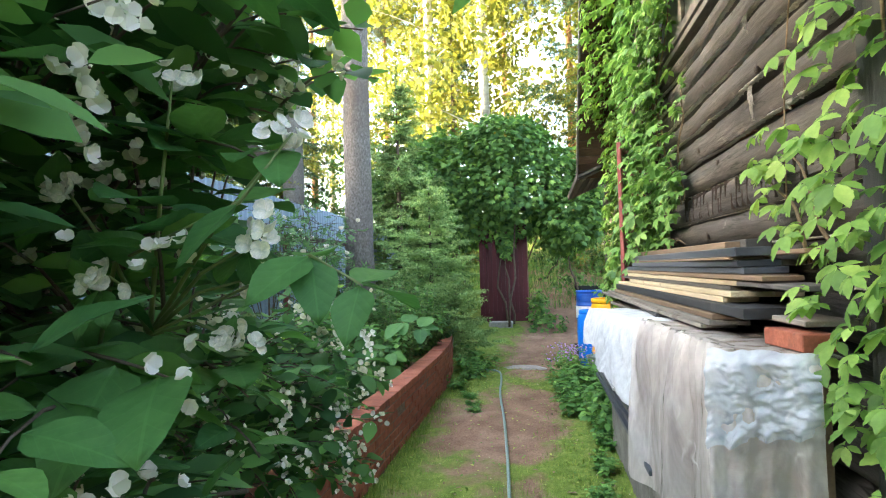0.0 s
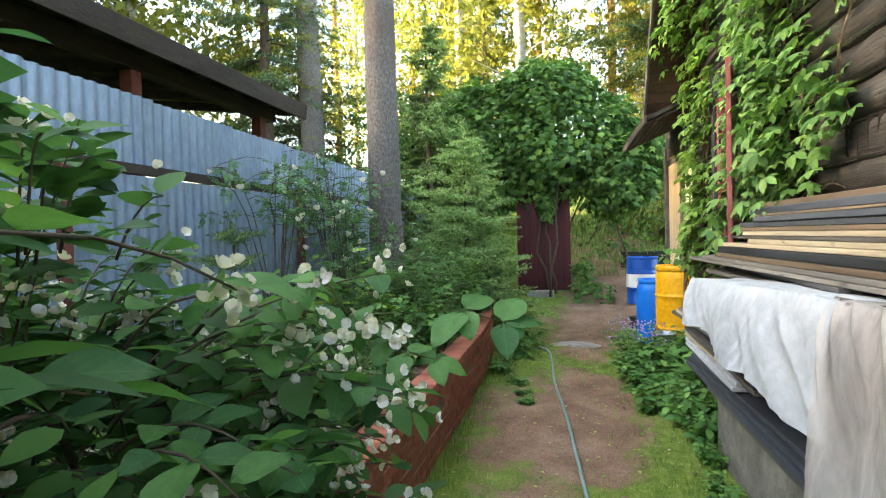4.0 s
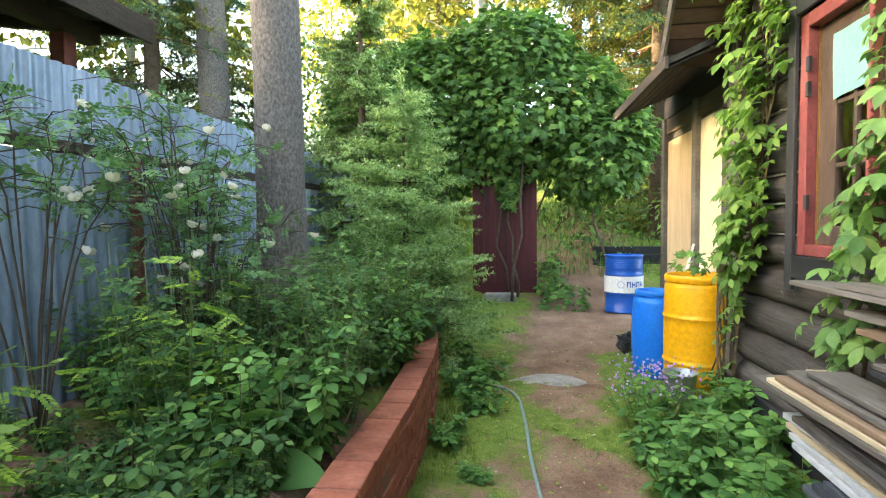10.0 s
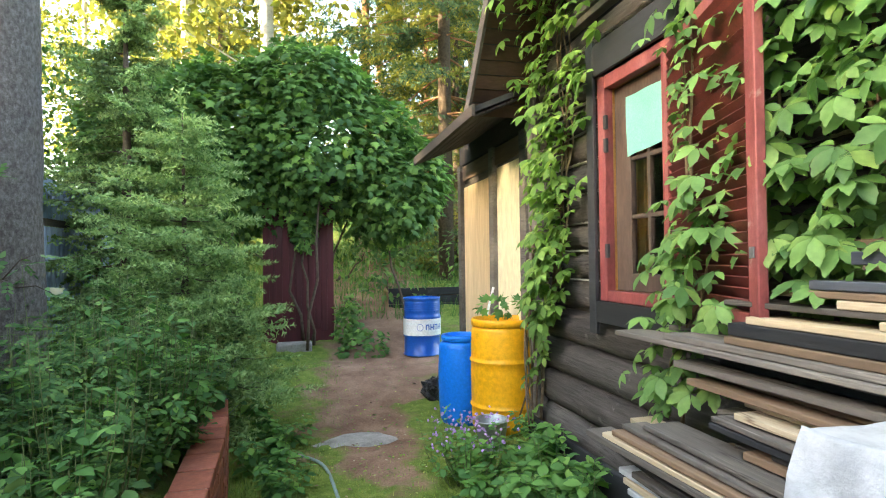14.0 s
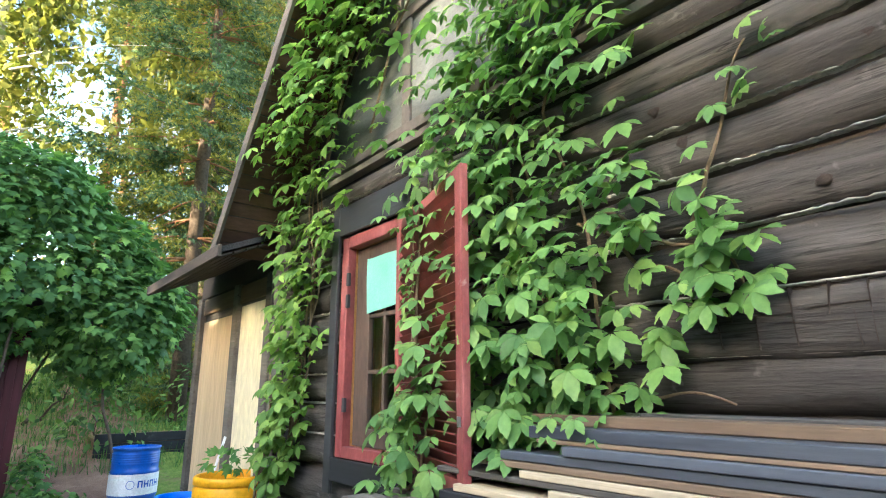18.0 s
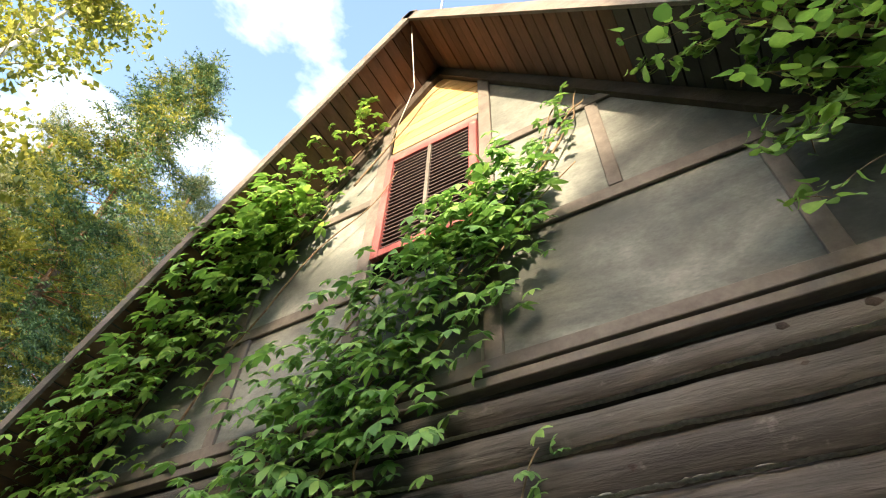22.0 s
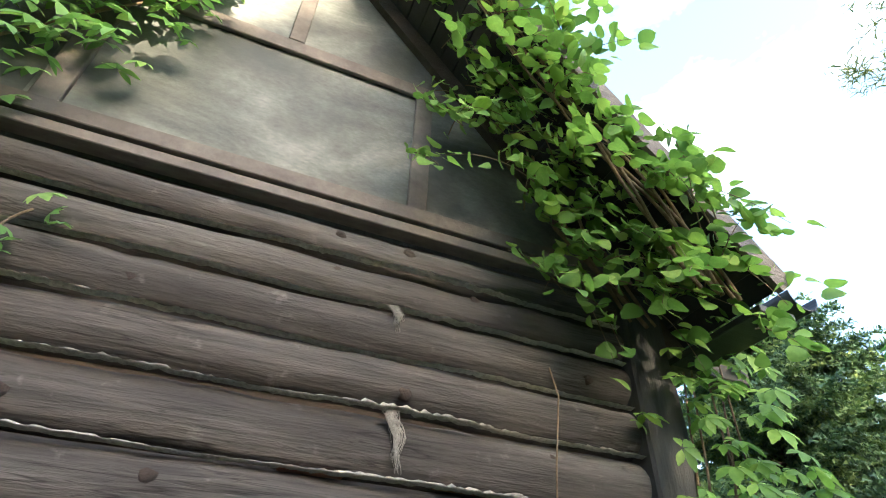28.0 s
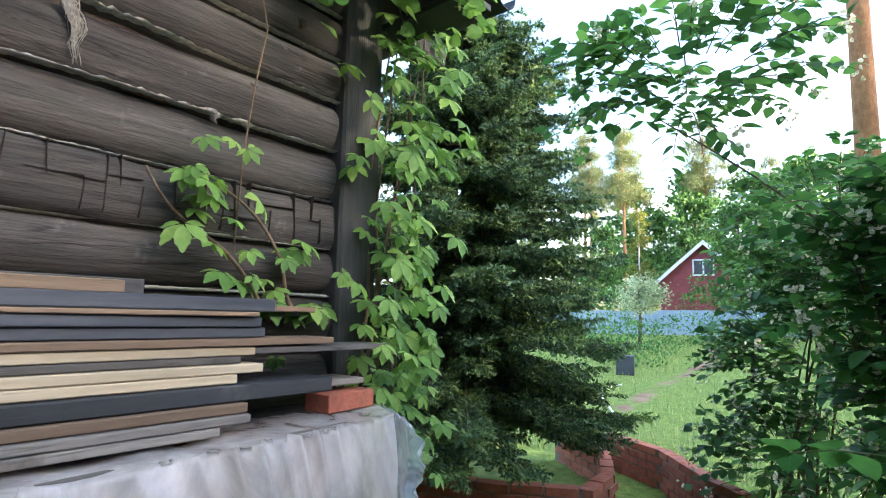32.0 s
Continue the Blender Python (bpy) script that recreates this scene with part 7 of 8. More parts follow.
# ---- creeper mound over the outhouse ----
def mound(name, label, blobs, count, size, shape, mat, seed, category="climbing plant", droop=0.6, stems=8):
    """Foliage over a lumpy mass: leaves lie like shingles over several swellings, ragged at the edge."""
    rng = np.random.default_rng(seed)
    bl = [(np.array(c, float), np.array(r, float)) for c, r in blobs]
    area = np.array([r[0] * r[2] + r[1] * r[2] for c, r in bl])
    t = thing(name, *bl[0][0][:2], gz(*bl[0][0][:2]), label, category)
    inv = t.matrix_basis.inverted()
    ps, ns = [], []
    for (c, r), share in zip(bl, area / area.sum()):
        n = int(count * share)
        d = rand_dirs(n, rng)
        lump = np.array([1 + 0.28 * noise.noise(Vector(q * 2.2 + c)) + 0.16 * noise.noise(Vector(q * 6 + c)) for q in d])
        ps.append(c + r * d * (lump * rng.uniform(0.82, 1.06, n))[:, None]), ns.append(d / r)
    p, nrm = np.concatenate(ps), np.concatenate(ns)
    inside = np.zeros(len(p), bool)
    for c, r in bl:
        inside |= (((p - c) / r) ** 2).sum(1) < 0.5
    p, nrm = p[~inside], nrm[~inside]
    nrm /= np.linalg.norm(nrm, axis=1)[:, None]
    keep = p[:, 2] > ground_z(p[:, 0], p[:, 1])
    p, nrm = p[keep], nrm[keep]
    tips = np.array([0, 0, -droop * 0.7]) + nrm * 0.6 + 0.45 * rng.standard_normal(p.shape)
    r = frames_of(tips, nrm * 0.7 + np.array([0, 0, 0.9]) + 0.3 * rng.standard_normal(p.shape))
    o = part("foliage", strew("foliage", shape, p, r, size * rng.uniform(0.6, 1.2, len(p)), mat), None, t)
    o.matrix_parent_inverse = inv
    o["kind"] = "stuff"
    if not stems:
        return t
    runs = []
    for k in range(stems):
        c, rr = bl[k % len(bl)]
        a = np.array([c[0] + rng.normal(0, 0.3), c[1] + rng.normal(0, 0.3), gz(c[0], c[1]) - 0.05])
        e = c + rr * rand_dirs(1, rng)[0] * 0.6
        u = np.linspace(0, 1, 8)[:, None]
        runs.append((a + (e - a) * u + 0.05 * rng.standard_normal((8, 3)), 0.03 - 0.02 * u[:, 0], 6))
    o = part("stem", tubes("stem", runs, M_TWIG), None, t)
    o.matrix_parent_inverse = inv
    o["kind"] = "stuff"
    return t


mound("outhouse_creeper", "thick green creeper heaped over the outhouse roof", [((-0.5, 13.7, 3.6), (1.5, 1.0, 1.15)), ((-1.9, 13.9, 3.6), (1.3, 1.0, 1.35)), ((-2.9, 13.6, 3.3), (1.2, 0.9, 1.3)), ((0.7, 13.8, 2.9), (0.95, 0.9, 0.95)), ((-0.8, 13.4, 4.5), (1.0, 0.8, 0.7)), ((-0.85, 13.45, 2.6), (0.22, 0.12, 0.75))], 21000, 0.15, lobed_leaf(), L_IVY, 51, stems=7)
mound("hedge_shrub", "leafy shrub between the fence and the outhouse", [((-3.0, 12.8, 2.2), (1.1, 1.2, 1.8)), ((-4.6, 13.6, 2.6), (1.5, 1.3, 2.2)), ((-2.2, 12.2, 1.0), (0.6, 0.7, 0.8))], 9000, 0.12, small_leaf(), L_WOOD, 52, "bush")
mound("hill_shrub", "undergrowth on the slope behind the outhouse", [((0.4, 17.5, 1.7), (1.6, 1.4, 1.1)), ((0.9, 15.6, 1.0), (0.8, 0.8, 0.8)), ((3.2, 15.8, 1.5), (1.2, 1.0, 1.0)), ((2.6, 19, 2.6), (2.4, 1.6, 1.5)), ((-1.5, 18.5, 2.3), (2.2, 1.5, 1.6)), ((5.5, 20, 3.0), (3, 2, 1.9)), ((-5, 18, 2.6), (2.5, 2, 1.8))], 7000, 0.17, small_leaf(), L_WOOD, 53, "bush")
mound("outhouse_weeds", "low weeds at the foot of the outhouse", [((-0.1, 13.45, 0.5), (0.22, 0.2, 0.5)), ((0.12, 13.25, 0.2), (0.4, 0.3, 0.25)), ((0.1, 13.0, 0.12), (0.45, 0.3, 0.14))], 750, 0.10, lobed_leaf(), L_IVY, 54, "weeds", stems=0)


# ---- herbs in the bed and beside the path ----
def herb(name, label, x, y, h, r, stems, leaves, size, shape, mat, seed, group="", category="plant", base=None):
    """A clump of upright stems with leaves all the way up."""
    rng = np.random.default_rng(seed)
    t = thing(name, x, y, gz(x, y) if base is None else base, label, category, group)
    runs, ps, ts, ss = [], [], [], []
    for k in range(stems):
        a, q = rng.uniform(0, 2 * np.pi), rng.random() ** 0.5
        b = np.array([math.cos(a), math.sin(a), 0]) * r * 0.35 * q
        hh = h * rng.uniform(0.55, 1.05)
        e = np.array([math.cos(a), math.sin(a), 0]) * r * q + np.array([0, 0, hh])
        u = np.linspace(0, 1, 6)[:, None]
        pts = b + (e - b) * u + np.array([math.cos(a), math.sin(a), 0]) * 0.12 * r * np.sin(u * np.pi)
        pts[0, 2] = -0.03
        runs.append((pts, 0.004 - 0.0028 * u[:, 0], 4))
        for i in range(leaves):
            v = 0.12 + 0.88 * (i + rng.random()) / leaves
            p = b + (e - b) * v
            g = rng.uniform(0, 2 * np.pi)
            ps.append(p), ts.append(np.array([math.cos(g), math.sin(g), rng.uniform(-0.45, 0.35)])), ss.append(size * rng.uniform(0.6, 1.15) * (1.1 - 0.35 * v))
    part("stem", tubes("stem", runs, M_STEM), None, t)["kind"] = "stuff"
    ps = np.array(ps)
    rr = frames_of(np.array(ts), np.array([0, 0, 1.0]) + 0.3 * rng.standard_normal((len(ps), 3)))
    o = part("foliage", strew("foliage", shape, ps, rr, np.array(ss), mat), None, t)
    o["kind"] = "stuff"
    return t


three = join_shapes([(turn_z(leaflet(ln, ln * 0.62, 0.2, 0.22, 0.12, True)[0], d), leaflet(ln, ln * 0.62, 0.2, 0.22, 0.12, True)[1]) for d, ln in ((0, 0.8), (78, 0.66), (-74, 0.68))])
big = leaf_shape(1.0, 0.62, 0.2, 0.2, 0.08)
protos = [
    herb("herb", "tall leafy green herbs in the bed", -2.3, 4.6, 0.7, 0.35, 14, 13, 0.095, big, L_BED, 61, "bed herbs"),
    herb("herb", "fine-leaved green herbs in the bed", -2.0, 7.6, 0.95, 0.32, 14, 14, 0.13, pinnate_leaf(3, 0.34), L_BED, 62, "bed herbs"),
    herb("herb", "low three-leaved herbs in the bed", -1.9, 5.4, 0.40, 0.32, 20, 6, 0.125, three, L_BED, 63, "bed herbs"),
    herb("herb", "broad-leaved green herbs in the bed", -2.6, 6.2, 0.6, 0.35, 17, 9, 0.12, three, L_RASP, 64, "bed herbs"),
]
rb = random.Random(5)
for k in range(150):
    y = rb.uniform(2.9, 9.6)
    x = rb.uniform(-3.45, -1.66) if k % 3 else rb.uniform(-2.1, -1.64)
    if math.hypot(x + 2.74, y - 8.1) < 0.35:
        continue
    front = x > -2.15
    low_back = x < -2.3 and y < 6.4
    src = protos[2 if low_back else rb.choice((2, 2, 3)) if front and y < 6.3 else rb.choice((0, 1, 1, 3, 2))]
    if y < 5.8 and not low_back:
        src = protos[2]
    s = rb.uniform(0.32, 0.5) if low_back else rb.uniform(0.55, 0.85) if y < 5.8 else rb.uniform(0.75, 1.2)
    copy_thing(src, pose(x, y, gz(x, y), 0, 0, rb.uniform(0, 360)) @ Matrix.Diagonal((s, s, s * rb.uniform(0.85, 1.15), 1)))

herb("rowan_shrub", "young rowan shrub with yellow-green feathered leaves in the bed", -2.38, 6.0, 1.05, 0.55, 12, 11, 0.24, pinnate_leaf(6, 0.20), L_ROWAN, 66, "", "bush")
herb("rowan_shrub", "low young rowan shrub with fresh feathered leaves", -2.75, 5.2, 0.7, 0.4, 8, 10, 0.22, pinnate_leaf(6, 0.20), L_ROWAN, 67, "", "bush")
nettle = leaflet(1.0, 0.55, 0.25, 0.2, 0.06, True)
for x, y, h, q in ((-1.85, 7.7, 1.0, 1), (-1.75, 8.3, 0.9, 2), (-2.1, 8.2, 1.1, 3), (-2.0, 7.1, 0.85, 4), (-1.8, 6.6, 0.6, 5)):
    herb("nettle", "upright green nettles with toothed leaves above the brick edging", x, y, h, 0.28, 11, 15, 0.125, nettle, L_RASP, 680 + q, "nettles")
herb("dock", "dock plant with a few very large leaves", -1.82, 5.9, 0.28, 0.25, 4, 2, 0.34, fine_leaf(1.0, 0.55, 0.25, 0.2, 0.1), L_RASP, 69)

rasp = [herb("bramble", "low leafy brambles by the path", 0.45, 6.6, 0.42, 0.34, 15, 6, 0.17, three, L_RASP, 71, "brambles"), herb("bramble", "low leafy brambles by the path", 0.3, 7.2, 0.34, 0.32, 14, 6, 0.16, three, L_RASP, 72, "brambles")]
for x, y, s in ((0.55, 5.75, 1.0), (0.35, 6.1, 0.95), (0.75, 6.3, 1.1), (0.62, 6.95, 1.0), (0.25, 6.75, 0.8), (0.85, 7.3, 1.0), (0.6, 7.6, 0.95), (0.9, 7.9, 0.9), (0.55, 5.4, 0.75), (0.45, 5.0, 0.45), (0.36, 4.4, 0.4), (0.30, 3.9, 0.35), (-1.0, 7.9, 0.6), (-1.15, 8.5, 0.8), (-1.2, 7.3, 0.55), (-1.0, 9.2, 0.7), (-1.3, 9.7, 0.9), (0.38, 3.2, 0.35)):
    copy_thing(rasp[int(x * 100) % 2], pose(x, y, gz(x, y), 0, 0, (x * 991) % 360) @ Matrix.Diagonal((s, s, s, 1)))


def purple_flowers():
    t = herb("columbine", "plants with small purple flowers by the path", 0.30, 7.75, 0.5, 0.4, 22, 5, 0.10, three, L_RASP, 75, "", "flowers")
    rng = np.random.default_rng(4)
    n = 130
    p = np.stack([np.clip(rng.normal(0, 0.15, n), -0.3, 0.3), np.clip(rng.normal(0, 0.16, n), -0.3, 0.3), rng.uniform(0.28, 0.48, n)], 1)
    up = rand_dirs(n, rng) + np.array([0, 0, 0.4])
    part("flower", strew("flower", blossom(0.024), p, frames_of(np.cross(up, rand_dirs(n, rng)), up), np.ones(n), L_PURPLE), None, t)["kind"] = "stuff"


purple_flowers()


def rose_bush(x, y, h, seed, label, dense=1):
    """Bare arching canes with small pinnate leaves and a few pale roses."""
    rng = np.random.default_rng(seed)
    t = thing("rose_bush", x, y, gz(x, y), label, "bush")
    runs, ps, ts, fs = [], [], [], []
    for k in range(11):
        a = rng.uniform(0, 2 * np.pi)
        e = np.array([math.cos(a) * 0.45, math.sin(a) * 0.75, 0]) * rng.uniform(0.4, 1.2) + np.array([0, 0, h * rng.uniform(0.7, 1.05)])
        u = np.linspace(0, 1, 9)[:, None]
        pts = e * u + np.array([0, 0, 0.25 * h]) * np.sin(u * np.pi)
        pts = pts + 0.03 * np.cumsum(rng.standard_normal(pts.shape), 0) * u
        runs.append((pts, 0.007 - 0.005 * u[:, 0], 6))
        for i in range(6 * dense):
            v = rng.uniform(0.45 if dense == 1 else 0.2, 1)
            p = np.array([np.interp(v, u[:, 0], pts[:, q]) for q in range(3)])
            d = rand_dirs(1, rng)[0] * (1, 1, 0.4)
            f = p + d * rng.uniform(0.15, 0.4)
            runs.append((np.array([p, (p + f) / 2 + [0, 0, 0.03], f]), [0.004, 0.003, 0.0015], 4))
            for j in range(3):
                w = rng.random()
                ps.append(p + (f - p) * w), ts.append(d + rand_dirs(1, rng)[0] * 0.9)
            if rng.random() < 0.14:
                fs.append(f)
    part("cane", tubes("cane", runs, M_TWIG), None, t)
    ps = np.array(ps)
    part("foliage", strew("foliage", pinnate_leaf(3, 0.36), ps, frames_of(np.array(ts), np.array([0, 0, 1.0]) + 0.4 * rng.standard_normal(ps.shape)), 0.11 * rng.uniform(0.7, 1.2, len(ps)), L_ROSE), None, t)["kind"] = "stuff"
    me = mesh_of("rose", *join_shapes([(blossom(0.075)[0] * s + np.array([0, 0, z]), blossom(0.075)[1]) for s, z in ((1, 0), (0.7, 0.012), (0.4, 0.022))]), L_PETAL)
    for f in fs:
        part("rose", me, None, t, "", pose(*f, rng.uniform(-40, 40), rng.uniform(-40, 40), 0))
    return t


rose_bush(-3.0, 7.0, 1.95, 81, "straggling rose bush with a few white roses by the fence")
rose_bush(-3.1, 7.35, 1.8, 82, "rose bush with pale roses in front of the fence")
rose_bush(-3.12, 5.95, 1.85, 84, "thin rose bush with few leaves by the fence")
rose_bush(-2.65, 6.7, 1.45, 83, "rose bush with small dark leaves in the bed", 2)


def blades(name, label, n, place, length, width, mat, seed, category, kind="stuff", spread=0.5):
    """Grass: thin bent blades rooted where place() puts them."""
    rng = np.random.default_rng(seed)
    xy = place(rng, n)
    z = ground_z(xy[:, 0], xy[:, 1]) - 0.005
    v = np.array([(-0.5 * width, 0, 0), (0.5 * width, 0, 0), (-0.35 * width, 0.1, 0.55), (0.35 * width, 0.1, 0.55), (0, 0.32, 1.0)])
    f = np.array([(0, 1, 3), (0, 3, 2), (2, 3, 4)])
    a = rng.uniform(0, 2 * np.pi, n)
    r = np.zeros((n, 3, 3))
    lean = rng.normal(0, spread, n)
    ca, sa, cl, sl = np.cos(a), np.sin(a), np.cos(lean), np.sin(lean)
    r[:, 0, 0], r[:, 1, 0] = ca, sa
    r[:, 0, 1], r[:, 1, 1], r[:, 2, 1] = -sa * cl, ca * cl, -sl
    r[:, 0, 2], r[:, 1, 2], r[:, 2, 2] = -sa * sl, ca * sl, cl
    me = strew(name, (v, f), np.stack([xy[:, 0], xy[:, 1], z], 1), r, length * rng.uniform(0.5, 1.3, n), mat)
    return tagged(part(name, me, None), label, category, kind=kind)


def turf_place(rng, n):
    out = []
    while sum(len(o) for o in out) < n:
        x, y = rng.uniform(-1.35, 1.0, n), rng.uniform(0.5, 13, n)
        d = 0.75 - 0.95 * np.exp(-((x + 0.25 - 0.10 * (y - 8)) / 0.62) ** 2) * (y > 2.5) + 0.55 * np.exp(-((y - 4.0) / 0.8) ** 2) + 0.6 * np.exp(-((y - 7.7) / 0.9) ** 2)
        d = d - 0.7 * (y > 10) * (x > 0)
        d = d * np.array([0.55 + 0.9 * noise.noise(Vector((p * 2.3, q * 2.3, 3.0))) for p, q in zip(x, y)])
        k = rng.random(n) < np.clip(d, 0, 1)
        out.append(np.stack([x[k], y[k]], 1))
    return np.concatenate(out)[:n]


blades("path_grass", "short sparse grass along the trodden path", 26000, turf_place, 0.038, 0.09, L_GRASS, 91, "grass")
def meadow_place(g, n):
    x, y = g.uniform(-4, 14, 2 * n), -2.6 - 22 * g.random(2 * n) ** 1.5
    k = np.abs(x - np.interp(-y, (3, 6.5, 8, 10.4, 14.5, 17.8, 22), (2.5, 3.25, 3.4, 3.5, 3.75, 4.5, 6.0))) > 0.3 * g.random(2 * n) + 0.12
    return np.stack([x[k], y[k]], 1)[:n]


blades("meadow_grass", "lush grass of the garden beyond the house", 30000, meadow_place, 0.13, 0.07, L_MEADOW, 92, "grass")
blades("hill_grass", "tall grass on the slope behind", 16000, lambda g, n: np.stack([g.uniform(-4, 6, n), g.uniform(14.6, 22, n)], 1), 0.20, 0.06, L_BED, 93, "grass")
blades("silver_grass", "tuft of silvery striped grass at the end of the brick edging", 70, lambda g, n: np.array([-1.62, 9.15]) + g.normal(0, 0.07, (n, 2)), 0.42, 0.035, L_IRIS, 94, "grass", "stuff", 0.7)
blades("edge_weeds", "thin weeds along the foot of the brick edging", 2600, lambda g, n: np.stack([g.normal(-1.25, 0.07, n), g.uniform(2.5, 8.6, n)], 1), 0.06, 0.08, L_GRASS, 95, "grass")


# ---- woods behind ----
def wood_tree(name, label, h, r, trunk_mat, leaf_mat, kind, seed, low=0.35, leaves=2600, size=0.26, trunk=0.12):
    rng = np.random.default_rng(seed)
    t = thing(name, 0, 0, 0, label, "tree", "woodland trees")
    runs = [([(0, 0, -0.3), (0.1 * math.sin(seed), 0.1, h * 0.5), (0, 0, h)], [trunk, trunk * 0.7, 0.02], 10)]
    ps = []
    for k in range(46):
        f = rng.uniform(low, 0.98)
        a = rng.uniform(0, 2 * np.pi)
        L = r * (1.15 - 0.8 * (f - low) / (1 - low)) * rng.uniform(0.5, 1.1)
        up = 0.5 if kind == "broad" else 0.12
        u = np.linspace(0, 1, 6)[:, None]
        b = np.array([0, 0, h * f])
        e = b + np.array([math.cos(a), math.sin(a), up]) * L
        sag = (0.25 if kind == "broad" else 0.1) * L
        pts = b + (e - b) * u - np.array([0, 0, sag]) * u ** 2
        runs.append((pts, 0.018 * (1 - 0.8 * u[:, 0]), 5))
        m = leaves // 46
        clumps = max(3, m // 22)
        w = (rng.random(clumps) ** 0.6)[rng.integers(0, clumps, m)]
        q = b + (e - b) * w[:, None] - np.array([0, 0, sag]) * (w ** 2)[:, None]
        off = rng.normal(0, 0.13 * r, (clumps, 3))[rng.integers(0, clumps, m)]
        ps.append(q + off + rng.normal(0, 0.045 * r + 0.05, (m, 3)) * (1, 1, 0.7))
    part("trunk", tubes("trunk", runs, trunk_mat), None, t)
    p = np.concatenate(ps)
    tips = rand_dirs(len(p), rng) + np.array([0, 0, -0.6 if kind == "broad" else 0.3])
    sh = small_leaf() if kind == "broad" else needle_twig(12, 1.0, 0.34, 55, seed, 1, 0.022)
    part("crown", strew("crown", sh, p, frames_of(tips, rand_dirs(len(p), rng)), size * rng.uniform(0.6, 1.3, len(p)), leaf_mat), None, t)["kind"] = "stuff"
    return t


birch = wood_tree("birch", "slender birch with yellow-green leaves in evening light", 15, 2.3, M_BIRCH, L_BIRCH, "broad", 101, 0.2, 6800, 0.17, 0.13)
birch_b = wood_tree("birch", "slender birch with yellow-green leaves in evening light", 12, 2.0, M_BIRCH, L_BIRCH, "broad", 102, 0.15, 5600, 0.17, 0.1)
pine = wood_tree("pine", "tall pine with a bare orange trunk", 20, 2.6, M_PINEBARK, L_PINE, "pine", 103, 0.6, 1500, 0.7, 0.2)
# birch yellow on some twigs stands in for sunlit needles
fir = spruce(0, 0, 11, 2.3, "tall woodland spruce with hanging limbs", 104, 30, 0.62, 0.75, L_SPRUCE, L_BIRCH, 0.03, 0.0, 0.5, 0.8)
fir["group"] = "woodland trees"
stand = [(birch, -3.5, 24), (birch_b, -7, 22), (birch_b, 2.5, 23), (birch, 5.5, 30),
         (pine, -1.5, 30), (pine, 1.6, 26), (pine, 3.0, 33), (pine, 4.4, 27), (pine, -6, 30), (pine, 7.5, 28), (pine, -9, 33), (pine, 10, 26), (pine, 6.4, 22), (pine, -12.5, 30), (pine, 9, 19), (pine, 12.5, 21),
         (fir, 4.6, 21.5), (fir, 7.6, 24), (fir, 10.5, 22.5), (fir, 3.4, 29), (fir, 13.5, 25), (fir, -6.5, 11.8), (fir, -3.0, 20), (birch, -10, 26), (birch, -5.2, 23), (birch_b, -8, 13.5), (birch, -13, 12.5), (birch, -14.5, 10.5), (birch_b, -10, 10.5), (fir, 3.4, 19.0), (fir, 6.0, 18.0), (fir, -6.4, 13.2), (birch_b, -1.0, 21.5), (birch, -5.0, 27)]
tall = [(birch_b, -9.2, 11.0, 1.3), (birch_b, -11.8, 9.4, 1.4), (birch, -1.6, 18.5, 1.5), (birch, -3.8, 20.0, 1.65), (fir, 5.2, 26, 1.6), (fir, 7.0, 20.5, 1.3)]
first = set()
for k, (src, x, y) in enumerate(stand):
    rr = random.Random(k)
    m = pose(x, y, gz(x, y), 0, 0, rr.uniform(0, 360)) @ Matrix.Diagonal((1, 1, 1, 1))
    if src.name in first:
        s = rr.uniform(0.85, 1.15)
        copy_thing(src, m @ Matrix.Diagonal((s, s, s, 1)))
    else:
        first.add(src.name)
        src.matrix_basis = m
for k, (src, x, y, s) in enumerate(tall):
    copy_thing(src, pose(x, y, gz(x, y), 0, 0, k * 67 % 360) @ Matrix.Diagonal((s, s, s, 1)))
# evening shade: dense unseen leaf belt added to the south-west, on the sun's side
def wood_belt():
    rng = np.random.default_rng(12)
    n = 46000
    sx, sy = -0.967, -0.2545
    l = rng.uniform(-40, 40, n)
    d = 27 + 3.0 * rng.random(n)
    # top line shaped so the sun reaches the gable peak and far trees
    top = np.interp(l, (-40, -2, 2.6, 3.6, 4.1, 4.6, 5.3, 5.9, 6.6, 9, 13, 16, 19, 40), (14, 13, 10.4, 9.1, 8.95, 9.05, 9.5, 9.75, 9.85, 10.4, 10.2, 8.5, 7.0, 6.5))
    top = top + np.array([0.22 * noise.noise(Vector((q * 0.5, 3.0, 0))) + 0.25 * noise.noise(Vector((q * 1.3, 7.0, 0))) for q in l])
    x, y = d * sx + l * sy, d * sy - l * sx
    g = ground_z(x, y)
    p = np.stack([x, y, g + (top - g) * rng.random(n) ** 0.8], 1)
    t = thing("wood_belt", float(sx * 28), float(sy * 28), gz(sx * 28, sy * 28), "dense unseen leaf belt added to shade the garden", "woods", kind="stuff")
    o = part("foliage", strew("foliage", small_leaf(), p, frames_of(rand_dirs(n, rng), rand_dirs(n, rng)), 0.7 * rng.uniform(0.7, 1.2, n), L_WOOD), None, t)
    o.matrix_parent_inverse = t.matrix_basis.inverted()
    o["kind"] = "stuff"


wood_belt()
# birch-yellow twigs and orange limb bark paint the evening sun on it
spruce(2.6, 17.3, 22.5, 3.1, "great woodland spruce with sunlit limbs on the slope", 105, 38, 0.85, 0.9, L_SPRUCE, L_BIRCH, 0.16, None, 0.45, 0.7, 0.2, 0.03, M_PINEBARK)
